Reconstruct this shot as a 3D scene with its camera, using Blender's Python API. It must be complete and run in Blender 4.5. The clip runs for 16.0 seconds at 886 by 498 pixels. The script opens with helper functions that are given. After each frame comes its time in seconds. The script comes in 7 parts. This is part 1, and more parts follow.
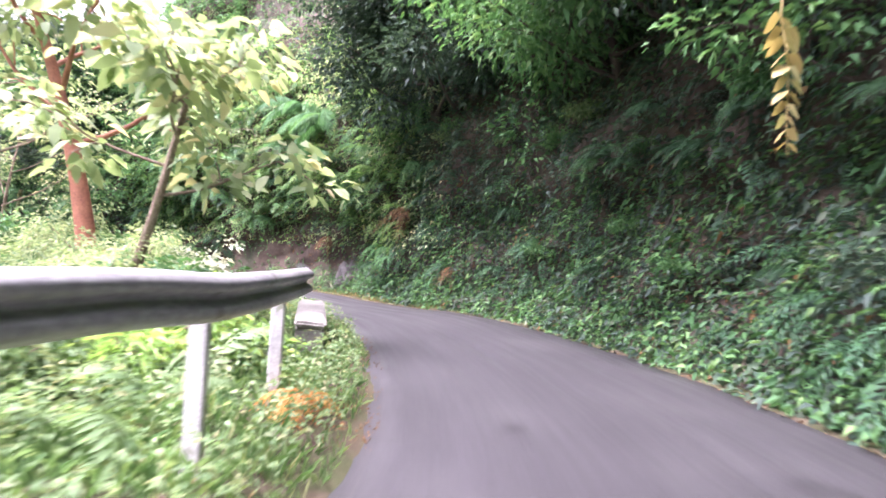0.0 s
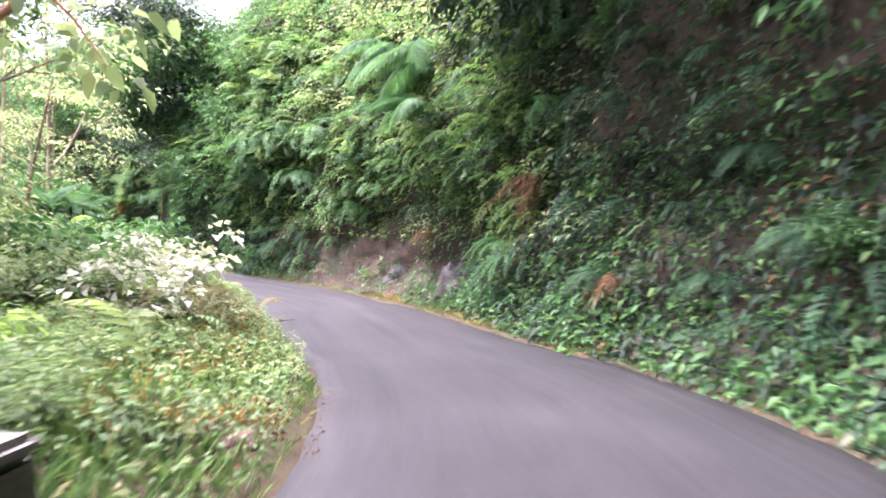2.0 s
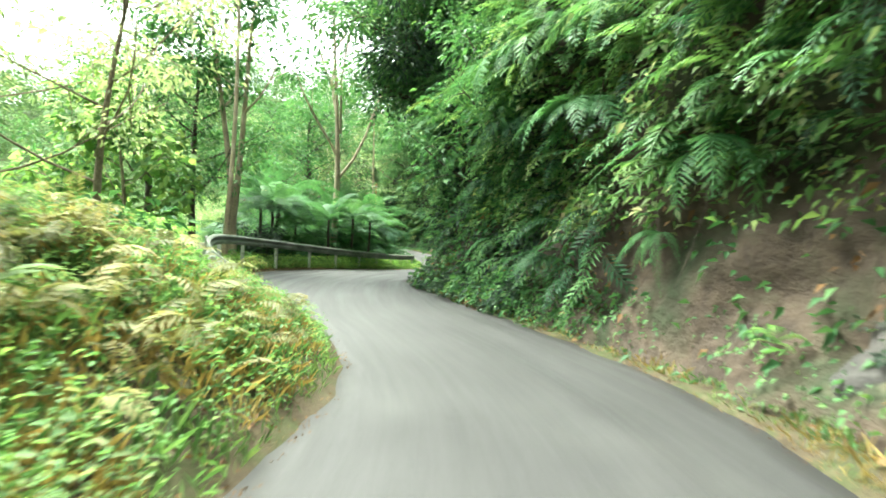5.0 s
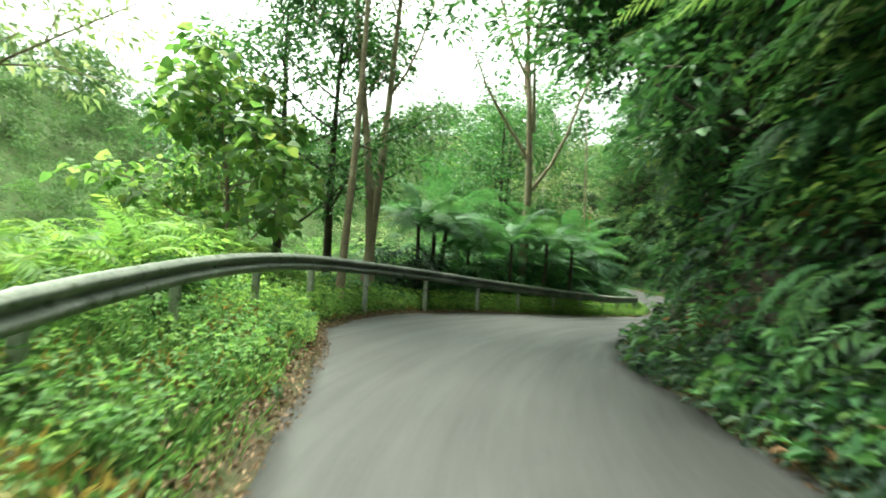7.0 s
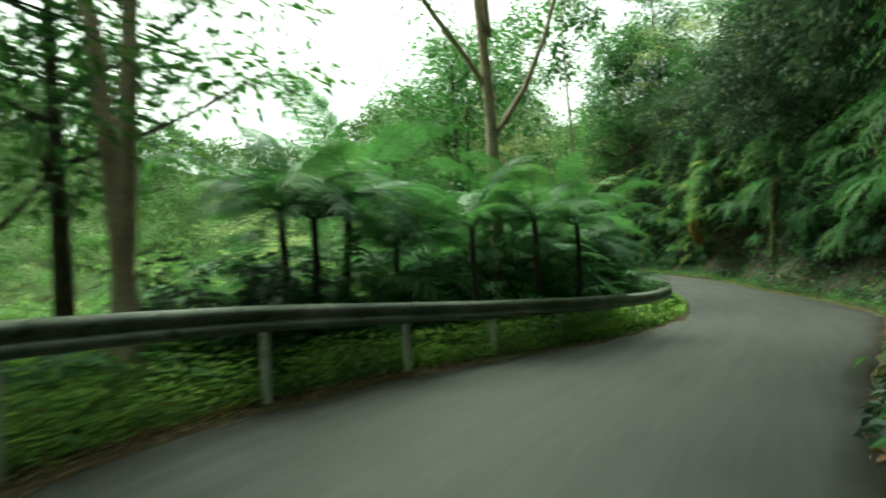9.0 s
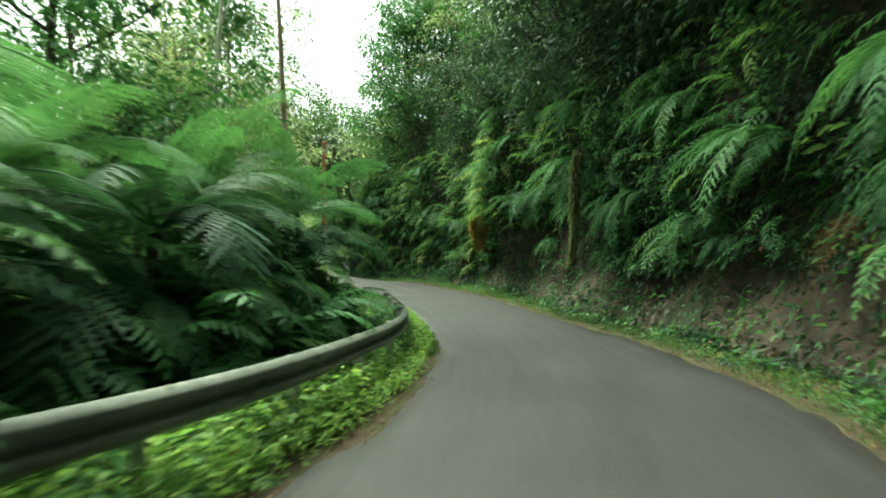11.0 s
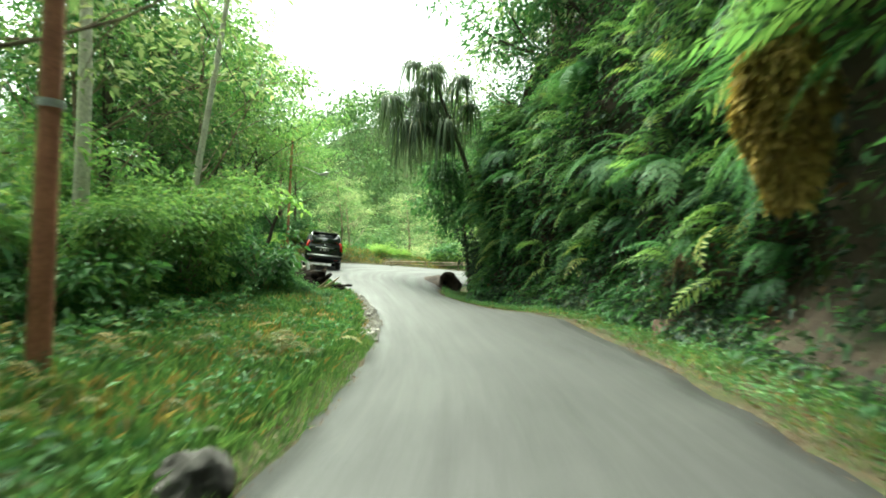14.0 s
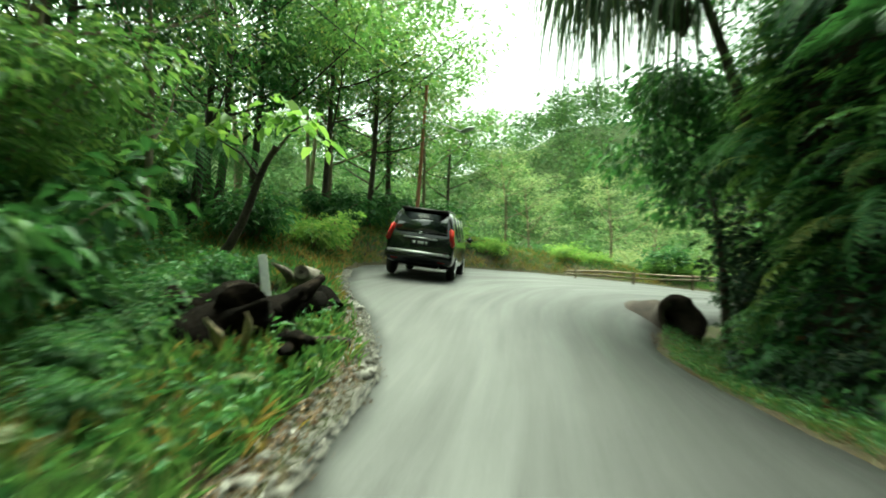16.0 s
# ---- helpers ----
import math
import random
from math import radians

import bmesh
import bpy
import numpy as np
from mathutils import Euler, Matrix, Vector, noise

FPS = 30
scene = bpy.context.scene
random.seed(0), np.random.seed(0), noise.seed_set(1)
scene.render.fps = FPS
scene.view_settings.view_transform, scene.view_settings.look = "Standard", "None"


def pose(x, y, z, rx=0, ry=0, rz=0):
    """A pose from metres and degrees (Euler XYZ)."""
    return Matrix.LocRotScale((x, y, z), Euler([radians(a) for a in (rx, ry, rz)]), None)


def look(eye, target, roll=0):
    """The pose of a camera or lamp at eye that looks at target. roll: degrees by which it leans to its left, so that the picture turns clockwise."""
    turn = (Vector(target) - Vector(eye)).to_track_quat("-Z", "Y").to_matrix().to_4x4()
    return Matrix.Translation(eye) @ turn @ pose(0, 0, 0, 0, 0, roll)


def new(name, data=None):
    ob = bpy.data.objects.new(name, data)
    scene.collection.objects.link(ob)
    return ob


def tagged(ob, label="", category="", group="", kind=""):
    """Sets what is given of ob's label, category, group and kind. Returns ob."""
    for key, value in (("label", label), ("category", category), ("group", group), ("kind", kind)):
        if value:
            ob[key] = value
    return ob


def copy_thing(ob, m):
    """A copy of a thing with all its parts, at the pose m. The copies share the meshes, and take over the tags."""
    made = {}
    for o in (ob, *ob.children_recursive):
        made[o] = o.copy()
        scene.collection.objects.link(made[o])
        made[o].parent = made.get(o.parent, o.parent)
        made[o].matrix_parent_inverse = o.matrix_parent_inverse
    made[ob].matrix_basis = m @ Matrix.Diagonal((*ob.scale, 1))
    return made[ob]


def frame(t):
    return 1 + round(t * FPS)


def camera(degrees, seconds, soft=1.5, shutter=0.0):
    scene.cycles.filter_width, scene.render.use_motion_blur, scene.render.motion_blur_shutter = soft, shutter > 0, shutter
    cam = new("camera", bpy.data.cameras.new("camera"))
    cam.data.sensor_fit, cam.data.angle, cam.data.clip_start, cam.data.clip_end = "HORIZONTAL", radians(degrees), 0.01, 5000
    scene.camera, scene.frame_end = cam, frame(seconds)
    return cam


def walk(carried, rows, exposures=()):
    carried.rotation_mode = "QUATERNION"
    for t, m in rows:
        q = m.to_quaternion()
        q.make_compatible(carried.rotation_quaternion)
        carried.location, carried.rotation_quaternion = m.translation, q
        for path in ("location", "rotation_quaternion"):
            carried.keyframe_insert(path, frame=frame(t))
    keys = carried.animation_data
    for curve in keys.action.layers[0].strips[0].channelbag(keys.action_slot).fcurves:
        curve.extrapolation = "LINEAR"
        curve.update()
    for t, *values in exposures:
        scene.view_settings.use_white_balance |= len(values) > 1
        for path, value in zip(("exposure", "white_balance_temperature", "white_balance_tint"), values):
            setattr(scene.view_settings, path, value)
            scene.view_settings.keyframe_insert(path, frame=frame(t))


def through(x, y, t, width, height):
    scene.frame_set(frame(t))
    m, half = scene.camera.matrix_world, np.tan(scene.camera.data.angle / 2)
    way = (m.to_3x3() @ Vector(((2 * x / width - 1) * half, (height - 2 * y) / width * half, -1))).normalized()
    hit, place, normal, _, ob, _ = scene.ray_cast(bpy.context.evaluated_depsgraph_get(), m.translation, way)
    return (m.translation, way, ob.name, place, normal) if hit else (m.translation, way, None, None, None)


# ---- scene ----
cam = camera(78.9, 16.0, soft=1.7, shutter=0.45)
PATH = [
    (0, (0.0, 0.0, 1.4), (-0.009, 2.0, 1.363), 4.3),
    (0.5, (0.316, 2.21, 1.315), (0.217, 4.207, 1.269), 4.1),
    (1, (0.374, 4.258, 1.209), (0.148, 6.245, 1.168), 3.7),
    (1.5, (0.258, 6.249, 1.128), (-0.128, 8.211, 1.089), 3.7),
    (2, (-0.036, 8.309, 1.021), (-0.6, 10.226, 0.953), 3.8),
    (2.5, (-0.561, 10.641, 0.905), (-1.313, 12.493, 0.836), 3.4),
    (3, (-1.297, 13.018, 0.796), (-2.282, 14.758, 0.745), 3.0),
    (3.5, (-2.338, 14.869, 0.633), (-3.504, 16.493, 0.596), 2.8),
    (4, (-3.483, 16.585, 0.454), (-4.801, 18.089, 0.396), 2.7),
    (4.2, (-3.928, 17.205, 0.402), (-5.306, 18.653, 0.339), 2.5),
    (6.3, (-9.241, 22.915, 0.14), (-11.083, 23.694, 0.136), 4.1),
    (6.5, (-9.982, 23.338, 0.113), (-11.86, 24.028, 0.111), 3.9),
    (7, (-11.941, 24.214, 0.07), (-13.879, 24.706, 0.115), 3.9),
    (7.5, (-14.02, 24.912, 0.07), (-15.997, 25.2, 0.149), 2.6),
    (8, (-16.173, 25.56, 0.11), (-18.164, 25.74, 0.187), 1.2),
    (8.5, (-18.208, 26.492, 0.146), (-20.186, 26.776, 0.215), -0.4),
    (9, (-20.199, 27.913, 0.194), (-22.12, 28.467, 0.239), -3.1),
    (9.5, (-22.522, 29.564, 0.136), (-24.333, 30.409, 0.211), -3.0),
    (10, (-24.373, 31.532, 0.073), (-26.059, 32.605, 0.142), -3.1),
    (10.2, (-25.125, 32.416, 0.052), (-26.775, 33.546, 0.099), -3.0),
    (12.3, (-33.702, 41.498, -0.38), (-35.371, 42.598, -0.321), 2.9),
    (12.5, (-34.684, 42.342, -0.398), (-36.397, 43.373, -0.352), 3.0),
    (13, (-37.435, 44.234, -0.457), (-39.249, 45.073, -0.394), 3.1),
    (13.5, (-40.262, 45.831, -0.394), (-42.142, 46.509, -0.315), 2.1),
    (14, (-43.121, 47.192, -0.235), (-45.043, 47.735, -0.138), 0.1),
    (14.5, (-46.119, 48.28, -0.172), (-48.072, 48.694, -0.053), -0.6),
    (15, (-49.085, 49.248, -0.124), (-51.066, 49.491, 0.009), 0.9),
    (15.5, (-52.04, 50.07, -0.121), (-54.038, 50.088, -0.017), 2.2),
    (16, (-55.192, 50.564, 0.03), (-57.176, 50.334, 0.143), 2.6),
]
walk(cam, [(t, look(eye, target, roll)) for t, eye, target, roll in PATH],
     [(0.0, 3.3, 5950, 44), (2.0, 3.25, 6000, 42), (3.0, 3.3, 6050, 38), (4.2, 3.35, 6350, 4), (6.3, 2.7, 6600, -8), (8.0, 2.0, 6800, -18), (9.0, 1.7, 6800, -22), (10.2, 1.55, 6800, -22), (12.3, 2.95, 6500, -5), (14.0, 2.55, 6700, -14), (15.2, 2.25, 6750, -20), (16.0, 2.1, 6800, -24)])
# ---- world, sun, exposure ----
world = bpy.data.worlds.new("overcast_sky")
scene.world = world
world.use_nodes = True
wn = world.node_tree
sky = wn.nodes.new("ShaderNodeTexSky")
sky.sky_type = 'NISHITA'
sky.sun_disc = False
sky.sun_elevation = radians(65)
sky.sun_rotation = radians(258)
sky.air_density, sky.dust_density, sky.ozone_density, sky.altitude = 0.6, 6.0, 0.4, 300
hazy = wn.nodes.new("ShaderNodeHueSaturation")
hazy.inputs["Saturation"].default_value = 0.15
wn.links.new(sky.outputs[0], hazy.inputs["Color"])
wn.links.new(hazy.outputs[0], wn.nodes["Background"].inputs["Color"])
wn.nodes["Background"].inputs["Strength"].default_value = 0.14
sun_data = bpy.data.lights.new("sun", 'SUN')
sun_data.energy, sun_data.angle, sun_data.color = 2.0, radians(25), (1.0, 0.96, 0.88)
sun = new("sun", sun_data)
sun.matrix_world = look((-33, -7, 72), (0, 0, 0))

# ---- plan: the road's line, its edges, the lie of the land ----
LINE = [(0.4, -22.0, -0.6), (0.2, -10.0, -0.25), (0.0, 0.0, -0.12), (0.38, 3.45, -0.27), (0.2, 6.65, -0.41), (-0.44, 10.17, -0.59),
        (-1.69, 13.8, -0.78), (-3.48, 16.59, -1.05), (-5.23, 19.01, -1.22), (-7.09, 21.24, -1.31), (-9.61, 23.13, -1.39),
        (-12.76, 24.51, -1.46), (-16.17, 25.56, -1.41), (-19.38, 27.3, -1.34), (-22.92, 29.93, -1.4), (-25.88, 33.3, -1.5),
        (-28.94, 36.79, -1.67), (-32.3, 40.22, -1.86), (-36.31, 43.51, -1.96), (-40.83, 46.12, -1.89), (-45.52, 48.07, -1.7),
        (-50.26, 49.6, -1.65), (-55.19, 50.56, -1.49), (-60.5, 51.0, -0.98), (-65.5, 51.2, -0.4), (-70.0, 52.6, -0.1),
        (-73.0, 55.8, -0.1), (-74.2, 60.5, -0.3), (-74.5, 68.0, -0.8), (-74.5, 80.0, -1.6)]
# distance along the line, left edge, right edge, room between road and bank on the right
EDGES = [(-22, -1.2, 3.9, 0.2), (0, -1.0, 3.9, 0.2), (8, -1.0, 3.9, 0.2), (14, -1.15, 3.6, 0.2), (18, -1.4, 3.2, 0.3), (22, -1.7, 2.8, 0.7),
         (25, -1.7, 2.5, 0.6), (28, -1.3, 2.8, 0.2), (31.5, -1.2, 2.9, 0.1), (34, -1.7, 2.6, 0.1), (36, -2.5, 2.3, 0.1), (38, -3.8, 1.65, 0.1),
         (41, -4.5, 1.3, 0.15), (44, -4.1, 1.3, 0.25), (46, -3.5, 1.45, 0.4), (48.5, -2.7, 1.7, 0.6), (52, -2.1, 2.3, 0.8), (57, -1.6, 3.1, 0.9),
         (62, -1.5, 2.8, 0.7), (67, -1.6, 2.4, 0.7), (72, -1.65, 2.6, 1.1), (77, -1.7, 3.1, 1.3), (82, -1.45, 3.5, 1.0), (84, -1.5, 3.15, 1.3), (86, -1.65, 2.75, 1.5), (88.5, -2.45, 2.35, 1.5),
         (91, -3.8, 2.2, 1.3), (96, -6.5, 2.3, 1.6), (101, -7.0, 2.6, 2.0), (108, -5.0, 2.8, 2.5), (140, -3.0, 2.8, 2.5)]


def smooth_line(rows, step=0.5):
    p = np.array(rows)
    ends = np.vstack([2 * p[0] - p[1], p, 2 * p[-1] - p[-2]])
    out = []
    for k in range(1, len(ends) - 2):
        a, b, c, d = ends[k - 1:k + 3]
        n = max(2, int(np.linalg.norm(c - b) / step))
        u = (np.arange(n) / n)[:, None]
        out.append(0.5 * (2 * b + (c - a) * u + (2 * a - 5 * b + 4 * c - d) * u ** 2 + (3 * b - a - 3 * c + d) * u ** 3))
    return np.vstack(out + [p[-1:]])


MID = smooth_line(LINE)
ALONG = np.r_[0, np.cumsum(np.hypot(*np.diff(MID[:, :2], axis=0).T))]
ALONG -= ALONG[np.hypot(MID[:, 0], MID[:, 1]).argmin()]
TAN = np.gradient(MID[:, :2], axis=0)
TAN /= np.linalg.norm(TAN, axis=1)[:, None]
RIGHT = np.stack([TAN[:, 1], -TAN[:, 0]], 1)
EDGE = np.array(EDGES, float)


def edge(s, n):
    return np.interp(s, EDGE[:, 0], EDGE[:, n])


def tilt_of(s, o):
    """The bend at the end is banked: higher on its outer, left side, and falling away towards its inner edge."""
    return -0.06 * np.interp(s, [84, 91, 100, 112], [0, 1, 1, 0]) * np.clip(o, 0, 3) ** 2 + np.interp(s, [82, 91, 100, 112], [0, -0.095, -0.085, 0]) * np.clip(o, -8, 5) * np.where(o > 0, 1.8, 1.0)


def on_line(s, o):
    """The place at distance s along the road and o to the right of its line, and the road's height there."""
    s, o = np.broadcast_arrays(np.asarray(s, float), np.asarray(o, float))
    mid = np.stack([np.interp(s, ALONG, MID[:, k]) for k in range(3)], -1)
    r = np.stack([np.interp(s, ALONG, RIGHT[:, k]) for k in range(2)], -1)
    r /= np.linalg.norm(r, axis=-1, keepdims=True)
    return mid[..., :2] + r * o[..., None], mid[..., 2] + tilt_of(s, o)


def locate(xy):
    """Distance along, offset to the right, and road height for places on the plan."""
    xy = np.asarray(xy, float).reshape(-1, 2)
    s, o, z = np.empty(len(xy)), np.empty(len(xy)), np.empty(len(xy))
    a, d = MID[:-1, :2], np.diff(MID[:, :2], axis=0)
    ll = (d ** 2).sum(1)
    for i in range(0, len(xy), 4000):
        p = xy[i:i + 4000]
        u = (((p[:, None] - a) * d).sum(2) / ll).clip(0, 1)
        q = a + u[..., None] * d
        k = ((q - p[:, None]) ** 2).sum(2).argmin(1)
        n = np.arange(len(p))
        uu = u[n, k]
        off = p - q[n, k]
        side = off[:, 0] * d[k, 1] - off[:, 1] * d[k, 0]
        o[i:i + 4000] = np.hypot(off[:, 0], off[:, 1]) * np.sign(side)
        s[i:i + 4000] = ALONG[k] + uu * np.sqrt(ll[k])
        z[i:i + 4000] = MID[k, 2] + uu * (MID[k + 1, 2] - MID[k, 2])
    return s, o, z + tilt_of(s, o)


def waves(x, y, size, seed=0.0):
    """Soft bumps between about -1 and 1, of the given size in metres."""
    a, b = x / size, y / size
    return (np.sin(a * 1.9 + seed + 1.3 * np.sin(b * 1.1 + seed)) + np.sin(b * 2.3 - seed * 1.7 + 1.1 * np.sin(a * 1.3 + 2))
            + 0.6 * np.sin(3.1 * a + 2.7 * b + seed * 3)) / 2.6


def land(xy):
    """The height of the ground."""
    xy = np.asarray(xy, float).reshape(-1, 2)
    s, o, zr = locate(xy)
    x, y = xy.T
    dl, dr = edge(s, 1) - o, o - edge(s, 2)
    bank = np.interp(s, [-20, 0, 14, 22, 26, 29, 31.5, 33, 38, 44, 58, 64, 72, 80, 90, 95, 99, 104], [0.0, 0.0, 0.25, 0.8, 1.45, 1.4, 0.75, 0.55, 0.8, 0.1, -0.1, 0.1, 0.5, 0.4, 0.3, 1.2, 1.3, 0.5])
    fall = np.interp(s, [-20, 10, 25, 36, 43, 58, 66, 75, 90, 100], [0.3, 0.3, 0.15, 0.15, 0.5, 0.4, 0.18, 0.05, 0.05, 0.1])
    left = np.interp(dl, [0, 0.5, 2.5, 5], [0, 0.15, 1, 1]) * bank - np.interp(dl, [2.0, 5, 11], [0, 1.5, 5]) * fall - np.interp(dl, [9, 30, 60], [0, 6.5, 8.0])
    left += np.interp(dl, [30, 55, 90, 170, 300, 900, 3000], [0, 3, 17, 50, 78, 90, 60]) * (0.9 + 0.25 * waves(x, y, 70, 1.0)) * (1 + 0.22 * np.clip((y - 30) / 40, 0, 1))
    right = np.interp(dr, [0, 1.9, 2.6, 4.2, 7.5, 20, 60, 200, 3000], [0, 0.05, 1.2, 6.0, 13, 26, 50, 80, 60])
    rough = 0.12 * waves(x, y, 1.7, 4.0) * np.clip((np.maximum(dl, dr) - 1) / 3, 0, 1) + 1.8 * waves(x, y, 17, 2.0) * np.clip((np.maximum(dl, dr) - 12) / 30, 0, 1)
    right = right * np.interp(s, [84, 100], [1, 0.6])
    return zr + np.where(dl > 0, left, np.where(dr > 0, right, 0)) + rough


def land_at(x, y):
    return float(land([(x, y)])[0])


# ---- materials ----
def nodes_of(name):
    m = bpy.data.materials.new(name)
    m.use_nodes = True
    nt = m.node_tree
    return m, nt, nt.nodes["Principled BSDF"]


def link(nt, a, b):
    nt.links.new(a, b)


def noise_node(nt, scale, detail=4.0, rough=0.55, coords=None):
    n = nt.nodes.new("ShaderNodeTexNoise")
    n.inputs["Scale"].default_value, n.inputs["Detail"].default_value, n.inputs["Roughness"].default_value = scale, detail, rough
    c = coords or nt.nodes.new("ShaderNodeTexCoord").outputs["Object"]
    link(nt, c, n.inputs["Vector"])
    return n


def ramp(nt, source, stops):
    r = nt.nodes.new("ShaderNodeValToRGB")
    while len(r.color_ramp.elements) < len(stops):
        r.color_ramp.elements.new(0.5)
    for e, (at, c) in zip(r.color_ramp.elements, stops):
        e.position, e.color = at, (*c, 1)
    link(nt, source, r.inputs["Fac"])
    return r


def mixed(nt, fac, a, b, mode='MIX'):
    m = nt.nodes.new("ShaderNodeMix")
    m.data_type, m.blend_type = 'RGBA', mode
    for value, socket in ((fac, m.inputs["Factor"]), (a, m.inputs["A"]), (b, m.inputs["B"])):
        if isinstance(value, (int, float)):
            socket.default_value = value
        elif isinstance(value, tuple):
            socket.default_value = (*value, 1)
        else:
            link(nt, value, socket)
    return m.outputs["Result"]


def bumped(nt, bsdf, height, strength, distance):
    b = nt.nodes.new("ShaderNodeBump")
    b.inputs["Strength"].default_value, b.inputs["Distance"].default_value = strength, distance
    link(nt, height, b.inputs["Height"])
    link(nt, b.outputs[0], bsdf.inputs["Normal"])


def surface(name, stops, scale, rough=0.8, metal=0.0, bump=0.3, depth=0.02, fine=12.0, spec=0.4, blotch=None):
    """A plain worn surface: a colour ramp over noise, broken up by a finer one."""
    m, nt, b = nodes_of(name)
    big, small = noise_node(nt, scale), noise_node(nt, scale * fine, 6, 0.65)
    col = ramp(nt, big.outputs["Fac"], stops).outputs[0]
    dark = ramp(nt, small.outputs["Fac"], [(0.3, (0.62, 0.62, 0.62)), (0.7, (1.15, 1.15, 1.15))]).outputs[0]
    col = mixed(nt, 1.0, col, dark, 'MULTIPLY')
    if blotch:
        spots = ramp(nt, noise_node(nt, scale * blotch[0], 3).outputs["Fac"], [(blotch[1], (0, 0, 0)), (blotch[1] + 0.08, (1, 1, 1))])
        col = mixed(nt, spots.outputs[0], col, blotch[2])
    link(nt, col, b.inputs["Base Color"])
    b.inputs["Roughness"].default_value, b.inputs["Metallic"].default_value = rough, metal
    b.inputs["Specular IOR Level"].default_value = spec
    if bump:
        bumped(nt, b, small.outputs["Fac"], bump, depth)
    return m


def leafy(name, stops, through=0.35, rough=0.55, spread=0.25, grain=1.1, contrast=0.27, spec=0.2):
    """Leaves: each one of its own tone, some light shining through them."""
    m, nt, b = nodes_of(name)
    geo, info = nt.nodes.new("ShaderNodeNewGeometry"), nt.nodes.new("ShaderNodeObjectInfo")
    add = nt.nodes.new("ShaderNodeMath")
    add.operation = 'MULTIPLY_ADD'
    link(nt, info.outputs["Random"], add.inputs[0])
    add.inputs[1].default_value = spread
    link(nt, geo.outputs["Random Per Island"], add.inputs[2])
    sub = nt.nodes.new("ShaderNodeMath")
    sub.operation = 'DIVIDE'
    link(nt, add.outputs[0], sub.inputs[0])
    sub.inputs[1].default_value = 1 + spread
    col = ramp(nt, sub.outputs[0], stops).outputs[0]
    low, high = 0.97 - contrast, 0.93 + contrast
    vein = ramp(nt, noise_node(nt, grain, 3).outputs["Fac"], [(0.3, (low, low, low)), (0.7, (high + 0.03, high, high - 0.08))]).outputs[0]
    col = mixed(nt, 1.0, col, vein, 'MULTIPLY')
    link(nt, col, b.inputs["Base Color"])
    b.inputs["Roughness"].default_value = rough
    b.inputs["Specular IOR Level"].default_value = spec
    t = nt.nodes.new("ShaderNodeBsdfTranslucent")
    link(nt, mixed(nt, 1.0, col, (1.15, 1.15, 0.75), 'MULTIPLY'), t.inputs["Color"])
    mix = nt.nodes.new("ShaderNodeMixShader")
    mix.inputs[0].default_value = through
    link(nt, b.outputs[0], mix.inputs[1])
    link(nt, t.outputs[0], mix.inputs[2])
    link(nt, mix.outputs[0], nt.nodes["Material Output"].inputs["Surface"])
    return m


def plain(name, colour, rough=0.5, metal=0.0, coat=0.0, spec=0.5):
    m, nt, b = nodes_of(name)
    link(nt, ramp(nt, noise_node(nt, 30, 3).outputs["Fac"], [(0.3, tuple(c * 0.85 for c in colour)), (0.7, tuple(min(1, c * 1.1) for c in colour))]).outputs[0], b.inputs["Base Color"])
    b.inputs["Roughness"].default_value, b.inputs["Metallic"].default_value, b.inputs["Coat Weight"].default_value = rough, metal, coat
    b.inputs["Specular IOR Level"].default_value = spec
    return m


GREEN = [(0.0, (0.035, 0.097, 0.041)), (0.45, (0.06, 0.16, 0.0614)), (0.8, (0.1, 0.223, 0.0818)), (1.0, (0.16, 0.262, 0.0982))]
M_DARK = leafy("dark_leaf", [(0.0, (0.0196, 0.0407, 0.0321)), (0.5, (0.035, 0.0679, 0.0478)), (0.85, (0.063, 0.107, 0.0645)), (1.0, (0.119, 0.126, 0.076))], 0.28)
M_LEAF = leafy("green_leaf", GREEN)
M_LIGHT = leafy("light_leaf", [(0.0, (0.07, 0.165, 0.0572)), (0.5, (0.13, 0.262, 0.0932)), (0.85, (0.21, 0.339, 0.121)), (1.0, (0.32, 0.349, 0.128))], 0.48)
M_LIME = leafy("lime_leaf", [(0.0, (0.13, 0.262, 0.0782)), (0.6, (0.22, 0.388, 0.114)), (1.0, (0.34, 0.436, 0.142))], 0.48)
M_FERN = leafy("fern_leaf", [(0.0, (0.045, 0.126, 0.0558)), (0.6, (0.085, 0.213, 0.0852)), (1.0, (0.15, 0.281, 0.111))], 0.42, spread=0.9)
# Fern leaf darkened to look shaded; the shade is in the colour.
M_SHADEFERN = leafy("shaded_fern_leaf", [(0.0, (0.025, 0.0679, 0.0372)), (0.6, (0.045, 0.121, 0.06)), (1.0, (0.09, 0.175, 0.0788))], 0.35, spread=0.9)
M_DRY = leafy("dry_leaf", [(0.0, (0.07, 0.04, 0.02)), (0.6, (0.16, 0.09, 0.04)), (1.0, (0.25, 0.16, 0.07))], 0.15, 0.7)
M_LITTER = leafy("pale_dead_leaf", [(0.0, (0.06, 0.035, 0.02)), (0.5, (0.17, 0.105, 0.065)), (1.0, (0.36, 0.27, 0.19))], 0.1, 0.7)
M_ORANGE = leafy("withered_leaf", [(0.0, (0.3, 0.12, 0.03)), (0.6, (0.45, 0.2, 0.05)), (1.0, (0.5, 0.3, 0.08))], 0.25, 0.6)
